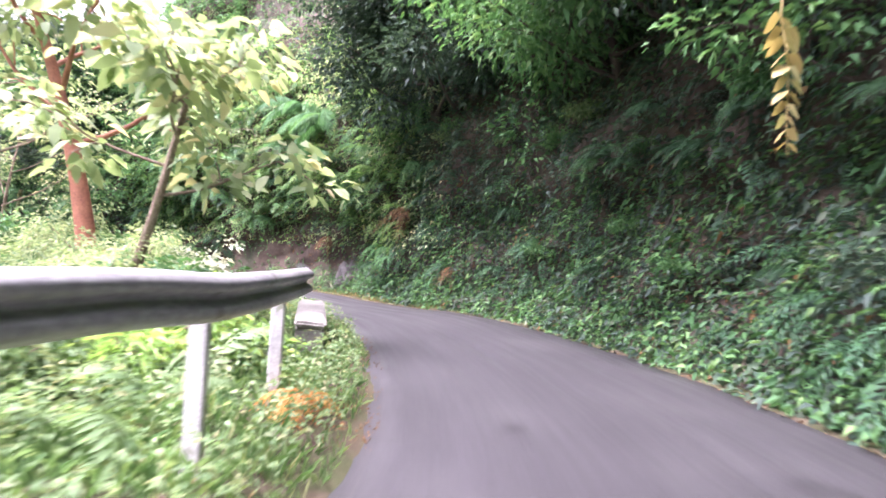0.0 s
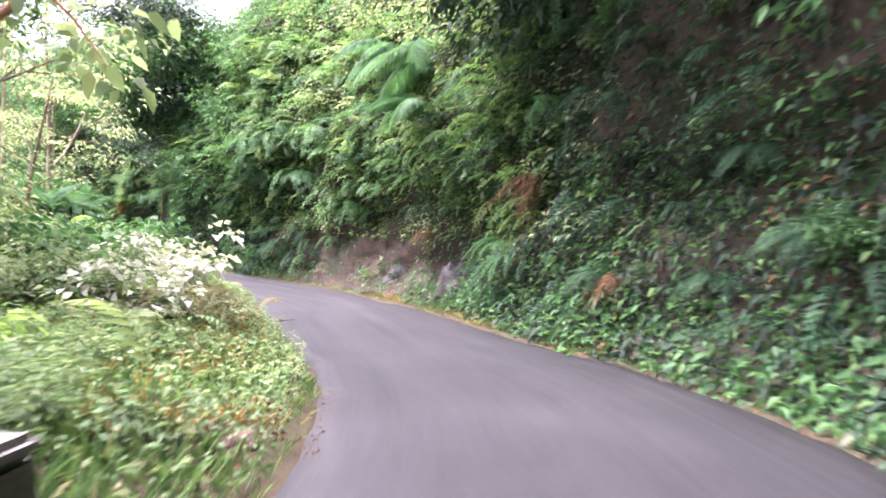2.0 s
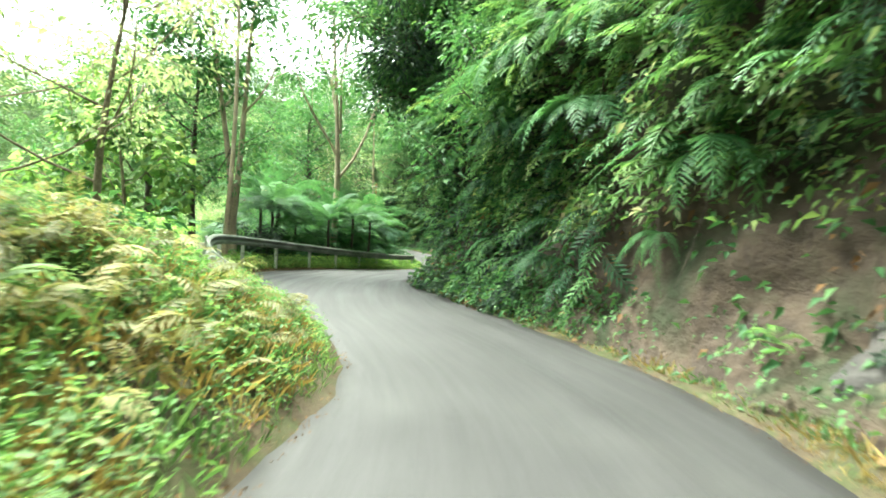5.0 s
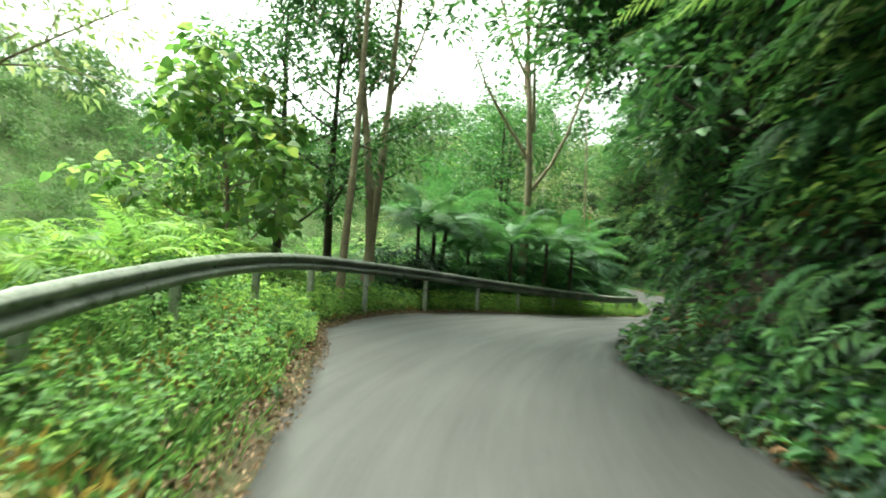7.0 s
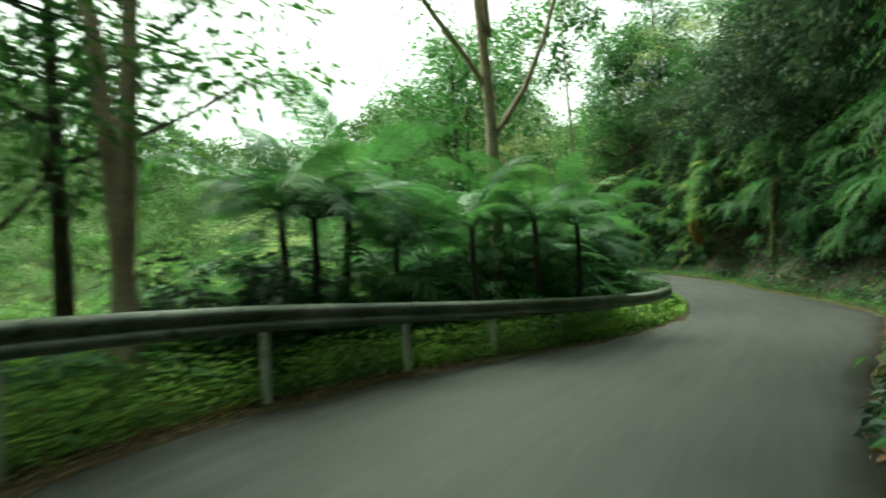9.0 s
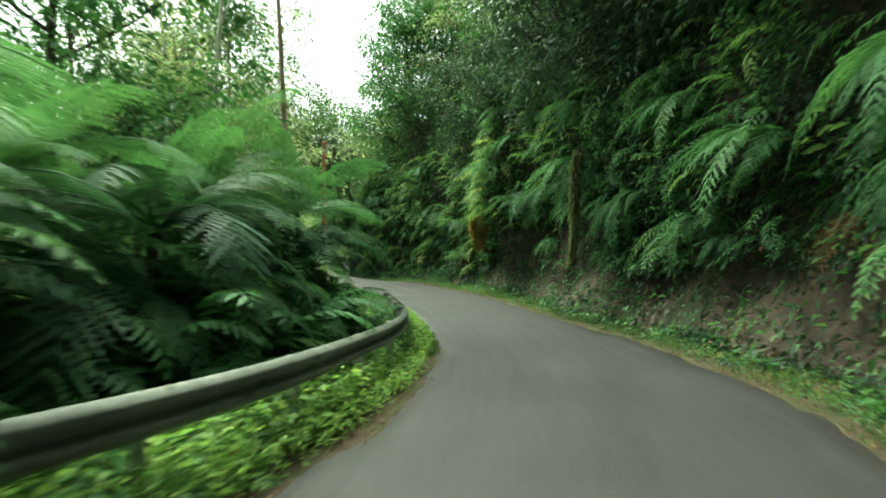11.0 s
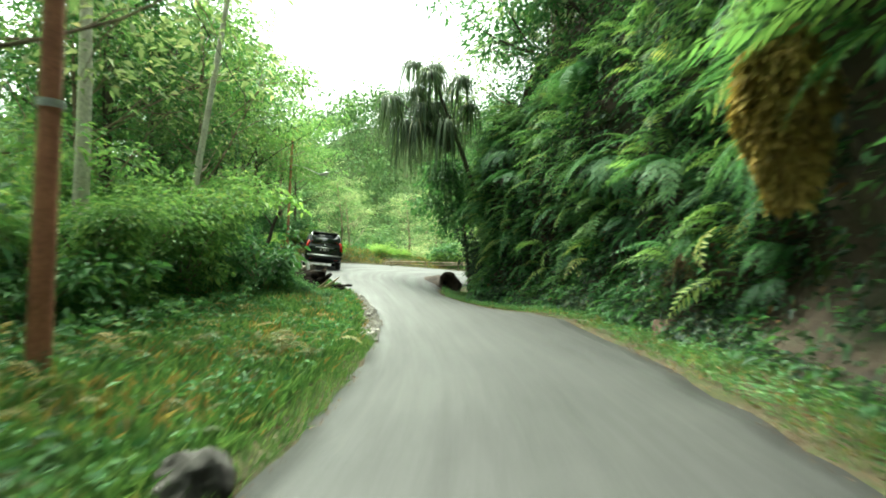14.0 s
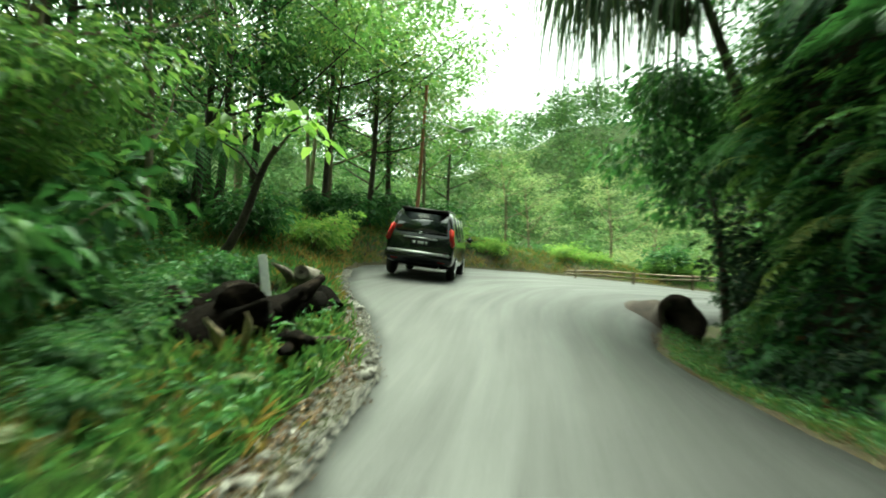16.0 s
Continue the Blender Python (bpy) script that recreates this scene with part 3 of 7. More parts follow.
def guardrail(stops, spacing, label, first, last, steel=M_STEEL, lead=1.0):
    """stops: rows of distance along, offset, height of the beam's top over the road."""
    g = tagged(new("guardrail"), label, "guardrail", "roadside guardrails")
    stops = np.array(stops, float)
    s = np.arange(stops[0, 0], stops[-1, 0] + 0.01, 0.25)
    o, top = np.interp(s, stops[:, 0], stops[:, 1]), np.interp(s, stops[:, 0], stops[:, 2])
    if len(s) > 24:
        k = np.ones(9) / 9
        o = np.convolve(np.pad(o, 4, mode="edge"), k, "valid")
        top = np.convolve(np.pad(top, 4, mode="edge"), k, "valid")
    xy, zr = on_line(s, o)
    line = np.concatenate([xy, (zr + top)[:, None]], 1)
    g.location = line[0]
    t = unit(np.gradient(line[:, :2], axis=0))
    out = np.stack([t[:, 1], -t[:, 0]], 1)
    prof = beam_profile()
    prof = np.vstack([prof, prof[::-1] - [0.006, 0]])
    prof = np.vstack([prof, prof[:1]])
    per = int(4.0 / 0.25)
    for a in range(0, len(s) - 1, per):
        b = min(a + per + 1, len(s))
        lift = 0.004 * ((a // per) % 2)
        rows = np.concatenate([line[a:b, None, :2] + out[a:b, None] * (prof[None, :, 0:1] + lift), (line[a:b, None, 2] - 0.31 + prof[None, :, 1])[..., None]], -1) - line[0]
        part("beam", sheet(rows, "beam", steel), g)
    for k in np.arange(lead, s[-1] - s[0], spacing):
        i = int(k / 0.25)
        p, ground = line[i], land_at(*(line[i, :2] - out[i] * 0.08))
        bm = bmesh.new()
        foot = min(ground, p[2] - 0.6) - 0.3
        bmesh.ops.create_cube(bm, size=1, matrix=Matrix.LocRotScale((0, 0, (p[2] - 0.03 + foot) / 2 - line[0][2]), None, (0.12, 0.07, p[2] - 0.03 - foot)))
        bmesh.ops.bevel(bm, geom=bm.edges[:], offset=0.01, segments=1, affect='EDGES')
        q = p - line[0]
        bm.transform(Matrix.Translation((q[0] - out[i][0] * 0.09, q[1] - out[i][1] * 0.09, 0)) @ Matrix.Rotation(math.atan2(out[i][1], out[i][0]), 4, 'Z'))
        part_bm("post", bm, M_POST, g)
    for i, wanted in ((0, first), (len(s) - 1, last)):
        if wanted:
            w = np.linspace(-0.5, 0.5, 9) * np.pi
            sign = -1 if i == 0 else 1
            z = np.array([0, -0.05, -0.26, -0.31]) + 0.0
            arc = np.stack([np.cos(w) * 0.16 * sign, np.sin(w) * 0.12], 1)
            rows = np.zeros((9, 4, 3))
            for m in range(9):
                rows[m, :, :2] = line[i, :2] + t[i] * arc[m, 0] + out[i] * (arc[m, 1] - 0.05)
                rows[m, :, 2] = line[i, 2] + z
            me = sheet(rows - line[0], "end_cap", steel)
            cap = part("end_cap", me, g, "rounded fishtail steel end cap")
            cap.modifiers.new("thick", 'SOLIDIFY').thickness = 0.006
    return g


guardrail([(-14, -1.7, 1.2), (0, -1.75, 1.32), (6.4, -1.8, 1.36)], 2.0, "bright weathered galvanised steel guardrail with a cut open end", False, False, lead=1.4)
guardrail([(31.6, -2.7, 1.08), (33.2, -3.1, 1.2), (35.0, -3.65, 1.32), (37.5, -4.3, 1.37), (39.4, -4.6, 1.36), (42, -4.55, 1.25), (44, -4.2, 1.1), (46, -3.75, 1.0), (49, -3.1, 0.9), (53, -2.5, 0.85), (58, -2.15, 0.88),
           (61, -2.2, 0.88), (64.5, -2.3, 0.78), (67.8, -2.35, 0.75)], 2.0, "long mossy steel guardrail following the outer bend", True, True, M_MOSSSTEEL)


# ---- concrete parapet ----
def parapet():
    """A low wall with a coping coloured paler as its sunlit top, its end broken off at a slant."""
    xy, z = on_line(9.2, -1.95)
    d, _ = on_line(10.4, -1.95)
    root = tagged(new("parapet"), "low mossy concrete culvert parapet with its top coloured pale as sunlit", "parapet")
    for name, size, mid, mat, text in (("wall", (0.42, 2.6, 1.0), 0.06, M_CONCRETE, ""), ("coping", (0.45, 2.64, 0.09), 0.6, M_COPING, "coping coloured pale as sunlit")):
        bm = bmesh.new()
        bmesh.ops.create_cube(bm, size=1, matrix=Matrix.LocRotScale((0, 0, mid), None, size))
        bmesh.ops.bevel(bm, geom=bm.edges[:], offset=0.035, segments=2, affect='EDGES')
        bmesh.ops.subdivide_edges(bm, edges=bm.edges[:], cuts=3, use_grid_fill=True)
        for v in bm.verts:
            v.co += Vector(noise.noise_vector(v.co * 3)) * 0.022 + Vector(noise.noise_vector(v.co * 11)) * 0.006
            v.co.y -= 0.22 * max(0.0, v.co.z) * (v.co.y > 1.0)
        part_bm(name, bm, mat, root, text)
    root.matrix_world = Matrix.Translation((*xy, float(z))) @ Matrix.Rotation(math.atan2(d[1] - xy[1], d[0] - xy[0]) - math.pi / 2, 4, 'Z')


parapet()


# ---- plants: shapes ----
def frond_arrays(length, width, pairs, rise, fall, rng, comb=0, sweep=0.5, hang=0.15, taper=0.85):
    """A feathery frond along +x: a midrib that arches, and leaflets on both sides, plain or combed."""
    t = np.linspace(0, 1, 9)
    rib = np.stack([length * t * (1 - 0.12 * t * t), 0 * t, length * (rise * t - fall * t * t)], 1)
    pieces = [tube_arrays(rib, 0.012 * length * (1.05 - t) * 0.6 + 0.002, 4)]
    vs, fs, n = [], [], 0
    at = np.linspace(0.12, 0.985, pairs)
    for side in (-1, 1):
        foot = np.stack([np.interp(at, t, rib[:, k]) for k in range(3)], 1)
        slope = unit(np.stack([np.interp(at + 0.02, t, rib[:, k]) - np.interp(at - 0.02, t, rib[:, k]) for k in range(3)], 1))
        size = width * np.sin(np.pi * (0.12 + taper * at)) ** 0.8 * (1 + rng.normal(0, 0.07, pairs))
        out = np.array([0, side, 0.0])
        way = unit(out + slope * (sweep + 0.5 * at)[:, None] + np.array([0, 0, -1.0]) * hang + rng.normal(0, 0.06, (pairs, 3)))
        for p, w, l, sl in zip(foot, way, size, slope):
            if comb:
                k = np.linspace(0.06, 0.97, comb)
                q = p + np.outer(k * l, w) - np.outer(k * k * l * 0.22, [0, 0, 1])
                ll = l * 0.26 * np.sin(np.pi * (0.18 + 0.8 * k))
                for g in (-1, 1):
                    tips = q + (sl * g * 0.9 + w * 0.45) * ll[:, None]
                    half = (w * 0.5 * l / comb * 0.95)
                    vs.append(np.stack([q - half, q + half, tips], 1).reshape(-1, 3))
                    fs.append(np.arange(3 * comb).reshape(-1, 3) + n)
                    n += 3 * comb
            else:
                b = sl * l * 0.085
                m = p + w * l * 0.4
                tip = p + w * l - np.array([0, 0, 1.0]) * l * (0.12 + hang * 0.6)
                vs.append(np.array([p, m + b, tip, m - b]))
                fs.append(np.array([[0, 1, 2], [0, 2, 3]]) + n)
                n += 4
    leaf = (np.vstack(vs), np.vstack(fs))
    ribv, ribq = pieces[0]
    tri = np.concatenate([ribq[:, [0, 1, 2]], ribq[:, [0, 2, 3]]])
    return joined([(ribv, tri), leaf])


def fern(fronds, spin, length, label, rng, material, width=0.2, pairs=17, rise=0.75, fall=0.75, comb=0, stem=None, group="ferns", name="fern", hang=0.15):
    """A fern or palm: fronds spread from one foot; spin: the arc in degrees over which they spread round +x."""
    root = tagged(new(name), label, name.replace("_", " "), group)
    kinds = []
    for k in range(3):
        l = length * (0.85 + 0.15 * k)
        v, f = frond_arrays(l, width * l, pairs, rise * (0.8 + 0.25 * k), fall * (0.85 + 0.2 * k), rng, comb, hang=hang)
        kinds.append(mesh_of("frond", v, f, material))
    top = 0.0
    if stem:
        h, r = stem
        z = np.linspace(-0.3, h, 8)
        bend = 0.06 * h * np.sin(z / h * 2)
        tube("trunk", np.stack([bend, 0 * z, z], 1), r * (1.25 - 0.35 * np.linspace(0, 1, 8)), M_DARKBARK, root, 8, "shaggy dark fibrous trunk")
        top = h
    for k in range(fronds):
        a = spin * ((k + 0.5) / fronds - 0.5) + rng.normal(0, 9)
        ob = part("frond", kinds[k % 3], root)
        ob.matrix_local = pose(0.06 * h * math.sin(2) if stem else 0, 0, top, rng.normal(0, 12), rng.normal(0, 10), a)
    return root


def branchy(rng, height, radius, lean=(0.0, 0.0), fork=0.55, limbs=6, spread=0.35, stems=1, wobble=0.03, upright=0.9, stout=0.42):
    """A trunk and its limbs as tubes, and the ends of the twigs."""
    tubes, ends = [], []
    for m in range(stems):
        n = 10
        t = np.linspace(0, 1, n)
        side = rng.normal(0, wobble * height, 2) + (np.array([math.cos(2.4 * m + 1), math.sin(2.4 * m + 1)]) * height * 0.09 if stems > 1 else 0)
        path = np.stack([lean[0] * height * t + side[0] * t * t + 0.012 * height * np.sin(5 * t + m), lean[1] * height * t + side[1] * t * t + 0.01 * height * np.sin(4 * t + 2 * m), height * t - 0.4 * (t == 0)], 1)
        r = radius * (1.12 - 0.95 * t) + 0.01
        r[0] *= 1.3
        tubes.append(tube_arrays(path, r, 9))
        for k in range(limbs):
            u = fork + (1 - fork) * (k + rng.random() * 0.6) / limbs
            p = np.array([np.interp(u, t, path[:, c]) for c in range(3)])
            a = 2.4 * k + rng.random() * 1.2 + m
            l = height * spread * (1.15 - 0.75 * u) * (0.75 + 0.5 * rng.random()) * 1.3
            d = np.array([math.cos(a), math.sin(a), upright * (0.35 + 0.9 * rng.random())])
            d /= np.linalg.norm(d)
            w = np.linspace(0, 1, 6)
            limb = p + np.outer(w * l, d) + np.outer(w * w * l * 0.18, [0, 0, 1]) + np.outer(np.sin(w * 6 + k) * l * 0.03, [1, 0.6, 0])
            tubes.append(tube_arrays(limb, radius * stout * (1.05 - u * 0.7) * (1.05 - 0.85 * w) + 0.006, 6))
            for j in range(4):
                v = 0.4 + 0.6 * (j + rng.random()) / 4
                q = np.array([np.interp(v, w, limb[:, c]) for c in range(3)])
                e = d * 0.5 + rng.normal(0, 0.65, 3) + [0, 0, 0.2]
                e = q + unit(e) * l * 0.4 * (0.6 + 0.6 * rng.random())
                tubes.append(tube_arrays(np.array([q, (q + e) / 2 + [0, 0, 0.03 * l], e]), np.array([0.03, 0.02, 0.008]) * (0.4 + radius * 2.2), 4))
                ends += [q * 0.4 + e * 0.6, e]
        ends.append(path[-1])
    return tubes, np.array(ends)


def crown_arrays(ends, rng, per, size, puff, narrow=0.45, flat=0.7, droop=0.3, long=False):
    """Leaves in loose clumps round the twigs' ends."""
    n = len(ends) * per
    d = unit(rng.normal(0, 1, (n, 3)) + [0, 0, 0.2])
    big = np.repeat(0.7 + 0.7 * rng.random(len(ends)), per)[:, None]
    c = np.repeat(ends, per, axis=0) + d * puff * 1.35 * big * (0.45 + 0.6 * rng.random((n, 1))) * np.array([1, 1, flat * 0.75])
    way = (d + rng.normal(0, 0.35, (n, 3))) * [1, 1, 0.4] + [0, 0, -0.15]
    return leaves(c, way, size * (0.6 + 0.8 * rng.random(n)), rng, narrow, droop, long=long)


def tree(label, seed, height, radius, bark, leaf, per=26, size=0.24, puff=0.5, narrow=0.45, group="roadside trees", long=False, flat=0.7, name="tree", droop=0.3, **shape):
    rng = np.random.default_rng(seed)
    tubes, ends = branchy(rng, height, radius, **shape)
    root = tagged(new(name), label, name.replace("_", " "), group)
    v, q = joined(tubes)
    part("trunk", mesh_of("trunk", v, q, bark), root)
    v, f = crown_arrays(ends, rng, per, size, puff, narrow, flat, droop, long)
    part("crown", mesh_of("crown", v, f, leaf), root)
    return root


def shrub(label, seed, size, leaf, count, length, narrow=0.45, tall=1.0, group="shrubs", bark=None, name="shrub", long=False):
    """A shrub: thin stems from one foot and leaves in uneven clumps."""
    rng = np.random.default_rng(seed)
    root = tagged(new(name), label, name.replace("_", " "), group)
    tubes, ends = [], []
    for k in range(9):
        a, l = k * 2.4 + rng.random(), size * (0.6 + 0.6 * rng.random())
        tip = np.array([math.cos(a) * l * 0.75, math.sin(a) * l * 0.75, l * tall * (0.6 + 0.6 * rng.random())])
        w = np.linspace(0, 1, 5)[:, None]
        path = tip * w + np.array([0, 0, 0.15 * l]) * np.sin(w * np.pi)
        path[0, 2] -= 0.15
        tubes.append(tube_arrays(path, np.linspace(0.02, 0.006, 5) * (0.5 + size * 0.6), 5))
        ends += [path[2], path[3], path[4], path[3] + rng.normal(0, 0.25, 3) * l, path[4] + rng.normal(0, 0.2, 3) * l]
    v, q = joined(tubes)
    part("branchwork", mesh_of("branchwork", v, q, bark or M_BARK), root)
    ends = np.array(ends)
    ends[:, 2] = np.maximum(ends[:, 2], 0.1)
    v, f = crown_arrays(ends, rng, max(4, count // len(ends)), length, size * 0.24, narrow, 0.75, 0.3, long)
    v[:, 2] = np.maximum(v[:, 2], -0.05)
    part("foliage", mesh_of("foliage", v, f, leaf), root)
    return root


def spot(s, o, lift=0.0, turn=0.0, scale=1.0, tilt=0.0):
    """A pose on the ground at a place along the road."""
    xy, _ = on_line(s, o)
    return Matrix.Translation((float(xy[0]), float(xy[1]), land_at(*xy) + lift)) @ pose(0, 0, 0, 0, tilt, turn) @ Matrix.Scale(scale, 4)


def stand(x, y, turn=0.0, scale=1.0, lift=0.0):
    return Matrix.Translation((x, y, land_at(x, y) + lift)) @ pose(0, 0, 0, 0, 0, turn) @ Matrix.Scale(scale, 4)


def face_pose(s, h, scale, rng, out=0.05):
    """A pose on the cliff's face whose +x points out over the road."""
    xy, zr = on_line(s, float(cliff_at(s, h)) - out)
    a, _ = on_line(s, 0.0)
    turn = math.degrees(math.atan2(a[1] - xy[1], a[0] - xy[0])) + rng.normal(0, 22)
    return Matrix.Translation((float(xy[0]), float(xy[1]), float(zr) + h - 0.15)) @ pose(0, 0, 0, rng.normal(0, 8), rng.normal(-4, 10), turn) @ Matrix.Scale(scale, 4)


# ---- the cliff's cover ----
def bare_earth(s, h):
    """Where the foot of the cliff is undercut and shows dark bare earth."""
    low, high = 0.3 + 0.25 * waves(s, h, 1.7, 3.0), 1.7 + 0.4 * waves(s, h, 2.3, 8.0)
    deep = 3.3 + 0.5 * waves(s, h, 2.0, 5.0)
    return ((s > 38) & (s < 66.5) & (h > low) & (h < high)) | ((s > 65.5) & (s < 77) & (h > low + 0.15) & (h < deep))


def clear_of_road(p, s, o, h):
    """Keeps leaves out of the way of traffic."""
    return (o > np.minimum(edge(s, 2) - 0.1, np.maximum(1.25, edge(s, 2) - 0.55 * np.maximum(h - 2.2, 0)))) | (h > 5.5)


def cliff_cover(name, label, seed, s0, s1, count, size, material, low, high, thick, bias=0.0, narrow=0.45, gap=0.0, patch=1.3):
    rng = np.random.default_rng(seed)
    s, h = s0 + (s1 - s0) * rng.random(count * 2), low + (high - low) * rng.random(count * 2) ** (1.0 + bias)
    keep = 0.6 * waves(s, h * 1.3, patch, seed * 1.0) + 0.5 * waves(s, h, patch * 0.35, seed * 2.0) > gap + rng.normal(0, 0.25, len(s))
    keep &= ~((s > 23) & (s < 29.5) & (h < 3.2) & (rng.random(len(s)) < 0.55)) & ~(bare_earth(s, h) & (rng.random(len(s)) < 0.82))
    s, h = s[keep][:count], h[keep][:count]
    o = cliff_at(s, h) - rng.random(len(s)) ** 1.5 * thick * (0.7 + 0.6 * waves(s, h, 0.9, seed + 2.0))
    ok = clear_of_road(None, s, o, h) & (h < 19 * cliff_top(s))
    s, h, o = s[ok], h[ok], o[ok]
    xy, zr = on_line(s, o)
    a, _ = on_line(s, o - 1)
    way = np.concatenate([a - xy, np.full((len(s), 1), -0.25)], 1) + rng.normal(0, 0.6, (len(s), 3))
    v, f = leaves(np.concatenate([xy, (zr + h - 0.15)[:, None]], 1), way, size * (0.55 + 0.9 * rng.random(len(s))), rng, narrow, 0.3, long=False)
    tagged(part(name, mesh_of(name, v, f, material)), label, "foliage", kind="stuff")


# Leaf tones carry the light: dark where shaded, pale higher up where lit.
cliff_cover("cliff_foliage", "dense small-leaved creepers covering the damp cliff, coloured dark for shade", 11, -16, 24, 54000, 0.16, M_DARK, 0.1, 15, 0.6, 0.25, gap=-0.4)
cliff_cover("cliff_foliage", "dense green small-leaved creepers covering the cliff", 12, -16, 36, 20000, 0.16, M_LEAF, 0.1, 14, 0.55, 0.6, gap=0.2)
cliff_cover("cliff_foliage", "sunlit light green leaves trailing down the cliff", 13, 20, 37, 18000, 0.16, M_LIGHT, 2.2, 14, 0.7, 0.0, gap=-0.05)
cliff_cover("cliff_foliage", "leaves high on the cliff, coloured pale as sunlit", 22, 18, 35, 11000, 0.16, M_SUNLIT, 2.0, 13, 0.8, 0.0, gap=0.1)
cliff_cover("cliff_foliage", "dense green creepers and trailing leaves on the cliff", 14, 32, 66, 50000, 0.16, M_LEAF, 0.3, 19, 0.7, 0.15, gap=-0.25)
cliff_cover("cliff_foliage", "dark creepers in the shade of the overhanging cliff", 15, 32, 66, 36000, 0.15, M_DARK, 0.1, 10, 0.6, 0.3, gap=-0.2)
cliff_cover("cliff_foliage", "green creepers and trailing leaves on the tall bank", 16, 62, 97, 42000, 0.17, M_LEAF, 0.4, 19, 0.8, 0.15, gap=-0.2)
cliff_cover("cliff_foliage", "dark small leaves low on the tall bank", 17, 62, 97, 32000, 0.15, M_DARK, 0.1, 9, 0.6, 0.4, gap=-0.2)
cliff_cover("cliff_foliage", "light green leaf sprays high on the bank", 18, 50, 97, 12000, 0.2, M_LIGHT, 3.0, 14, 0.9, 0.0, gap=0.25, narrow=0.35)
cliff_cover("cliff_foliage", "green scrub leaves along the brow of the cliff", 23, 8, 38, 16000, 0.2, M_LEAF, 8, 19, 0.9, 0.0, gap=-0.6)
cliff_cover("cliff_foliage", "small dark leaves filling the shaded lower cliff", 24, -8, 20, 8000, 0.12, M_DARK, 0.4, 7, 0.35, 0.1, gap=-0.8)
cliff_cover("cliff_foliage", "leafy green herbs low on the shaded cliff", 25, -8, 25, 15000, 0.15, M_LEAF, 0.2, 4.2, 0.6, 0.3, gap=-0.5)
cliff_cover("bank_herbs", "small light green herbs along the foot of the bank", 19, -12, 97, 26000, 0.085, M_LEAF, 0.0, 1.1, 0.3, 0.6, gap=0.0, narrow=0.55)
cliff_cover("dry_foliage", "withered brown leaves caught on the cliff", 20, -12, 97, 9000, 0.14, M_DRY, 0.0, 5, 0.4, 0.9, gap=0.25)


# ---- thickets of fern fronds ----
def flat_frond(rng, pairs=12, width=0.24, rise=0.6, fall=0.8, droop=0.1):
    """A light frond of unit length along +x: a narrow rib with pointed leaflets, all one piece."""
    t = np.linspace(0.04, 1, pairs)
    rib = np.stack([t * (1 - 0.12 * t * t), 0 * t, rise * t - fall * t * t], 1)
    size = width * np.sin(np.pi * (0.16 + 0.82 * t)) ** 0.8 * (1 + rng.normal(0, 0.08, pairs))
    slope = unit(np.gradient(rib, axis=0))
    v, f = [rib + [0, 0.006, 0], rib - [0, 0.006, 0]], []
    k = np.arange(pairs - 1)
    f += [np.stack([k, k + 1, k + pairs], 1), np.stack([k + 1, k + 1 + pairs, k + pairs], 1)]
    n = 2 * pairs
    for side in (1, -1):
        foot = 0 if side > 0 else pairs
        way = unit(np.array([0, side, -droop]) + slope * 0.55 + rng.normal(0, 0.07, (pairs, 3)))
        mid = rib + way * size[:, None] * 0.42
        b = slope * (0.42 / pairs)
        v += [mid + b, rib + way * size[:, None] - np.outer(size, [0, 0, 0.2]), mid - b]
        k = np.arange(pairs)
        f += [np.stack([k + foot, n + k, n + pairs + k], 1), np.stack([k + foot, n + pairs + k, n + 2 * pairs + k], 1)]
        n += 3 * pairs
    return np.vstack(v), np.vstack(f)


def frond_mass(name, label, seed, feet, ways, sizes, material, category, **shape):
    """Many fronds as one mass; ways: the level direction of each."""
    rng = np.random.default_rng(seed)
    kinds = [flat_frond(rng, **shape) for _ in range(4)]
    vs, fs, n = [], [], 0
    for k, (foot, way, l) in enumerate(zip(feet, ways, sizes)):
        v, f = kinds[k % 4]
        a, tip, roll = math.atan2(way[1], way[0]), rng.normal(-0.1, 0.3), rng.normal(0, 0.3)
        m = np.array((Matrix.Rotation(a, 3, 'Z') @ Matrix.Rotation(tip, 3, 'Y') @ Matrix.Rotation(roll, 3, 'X')))
        vs.append(foot + (v * l) @ m.T)
        fs.append(f + n)
        n += len(v)
    tagged(part(name, mesh_of(name, np.vstack(vs), np.vstack(fs), material)), label, category, kind="stuff")


def bracken(label, seed, s0, s1, d0, d1, count, size, material, mound=0.6, gap=-0.4, patch=1.6, **shape):
    """Fern thicket left of the road, d0 to d1 metres out from its edge."""
    rng = np.random.default_rng(seed)
    s, d = s0 + (s1 - s0) * rng.random(count * 2), d0 + (d1 - d0) * rng.random(count * 2)
    keep = waves(s, d, patch, seed * 1.0) > gap + rng.normal(0, 0.2, len(s))
    s, d = s[keep][:count], d[keep][:count]
    xy, _ = on_line(s, edge(s, 1) - d)
    z = land(xy) + mound * rng.random(len(s)) * (0.6 + 0.5 * waves(s, d, 1.9, seed + 1.0))
    a = rng.random(len(s)) * 6.283
    frond_mass("bracken", label, seed, np.concatenate([xy, z[:, None]], 1), np.stack([np.cos(a), np.sin(a)], 1), size * (0.6 + 0.8 * rng.random(len(s))), material, "bracken", **shape)


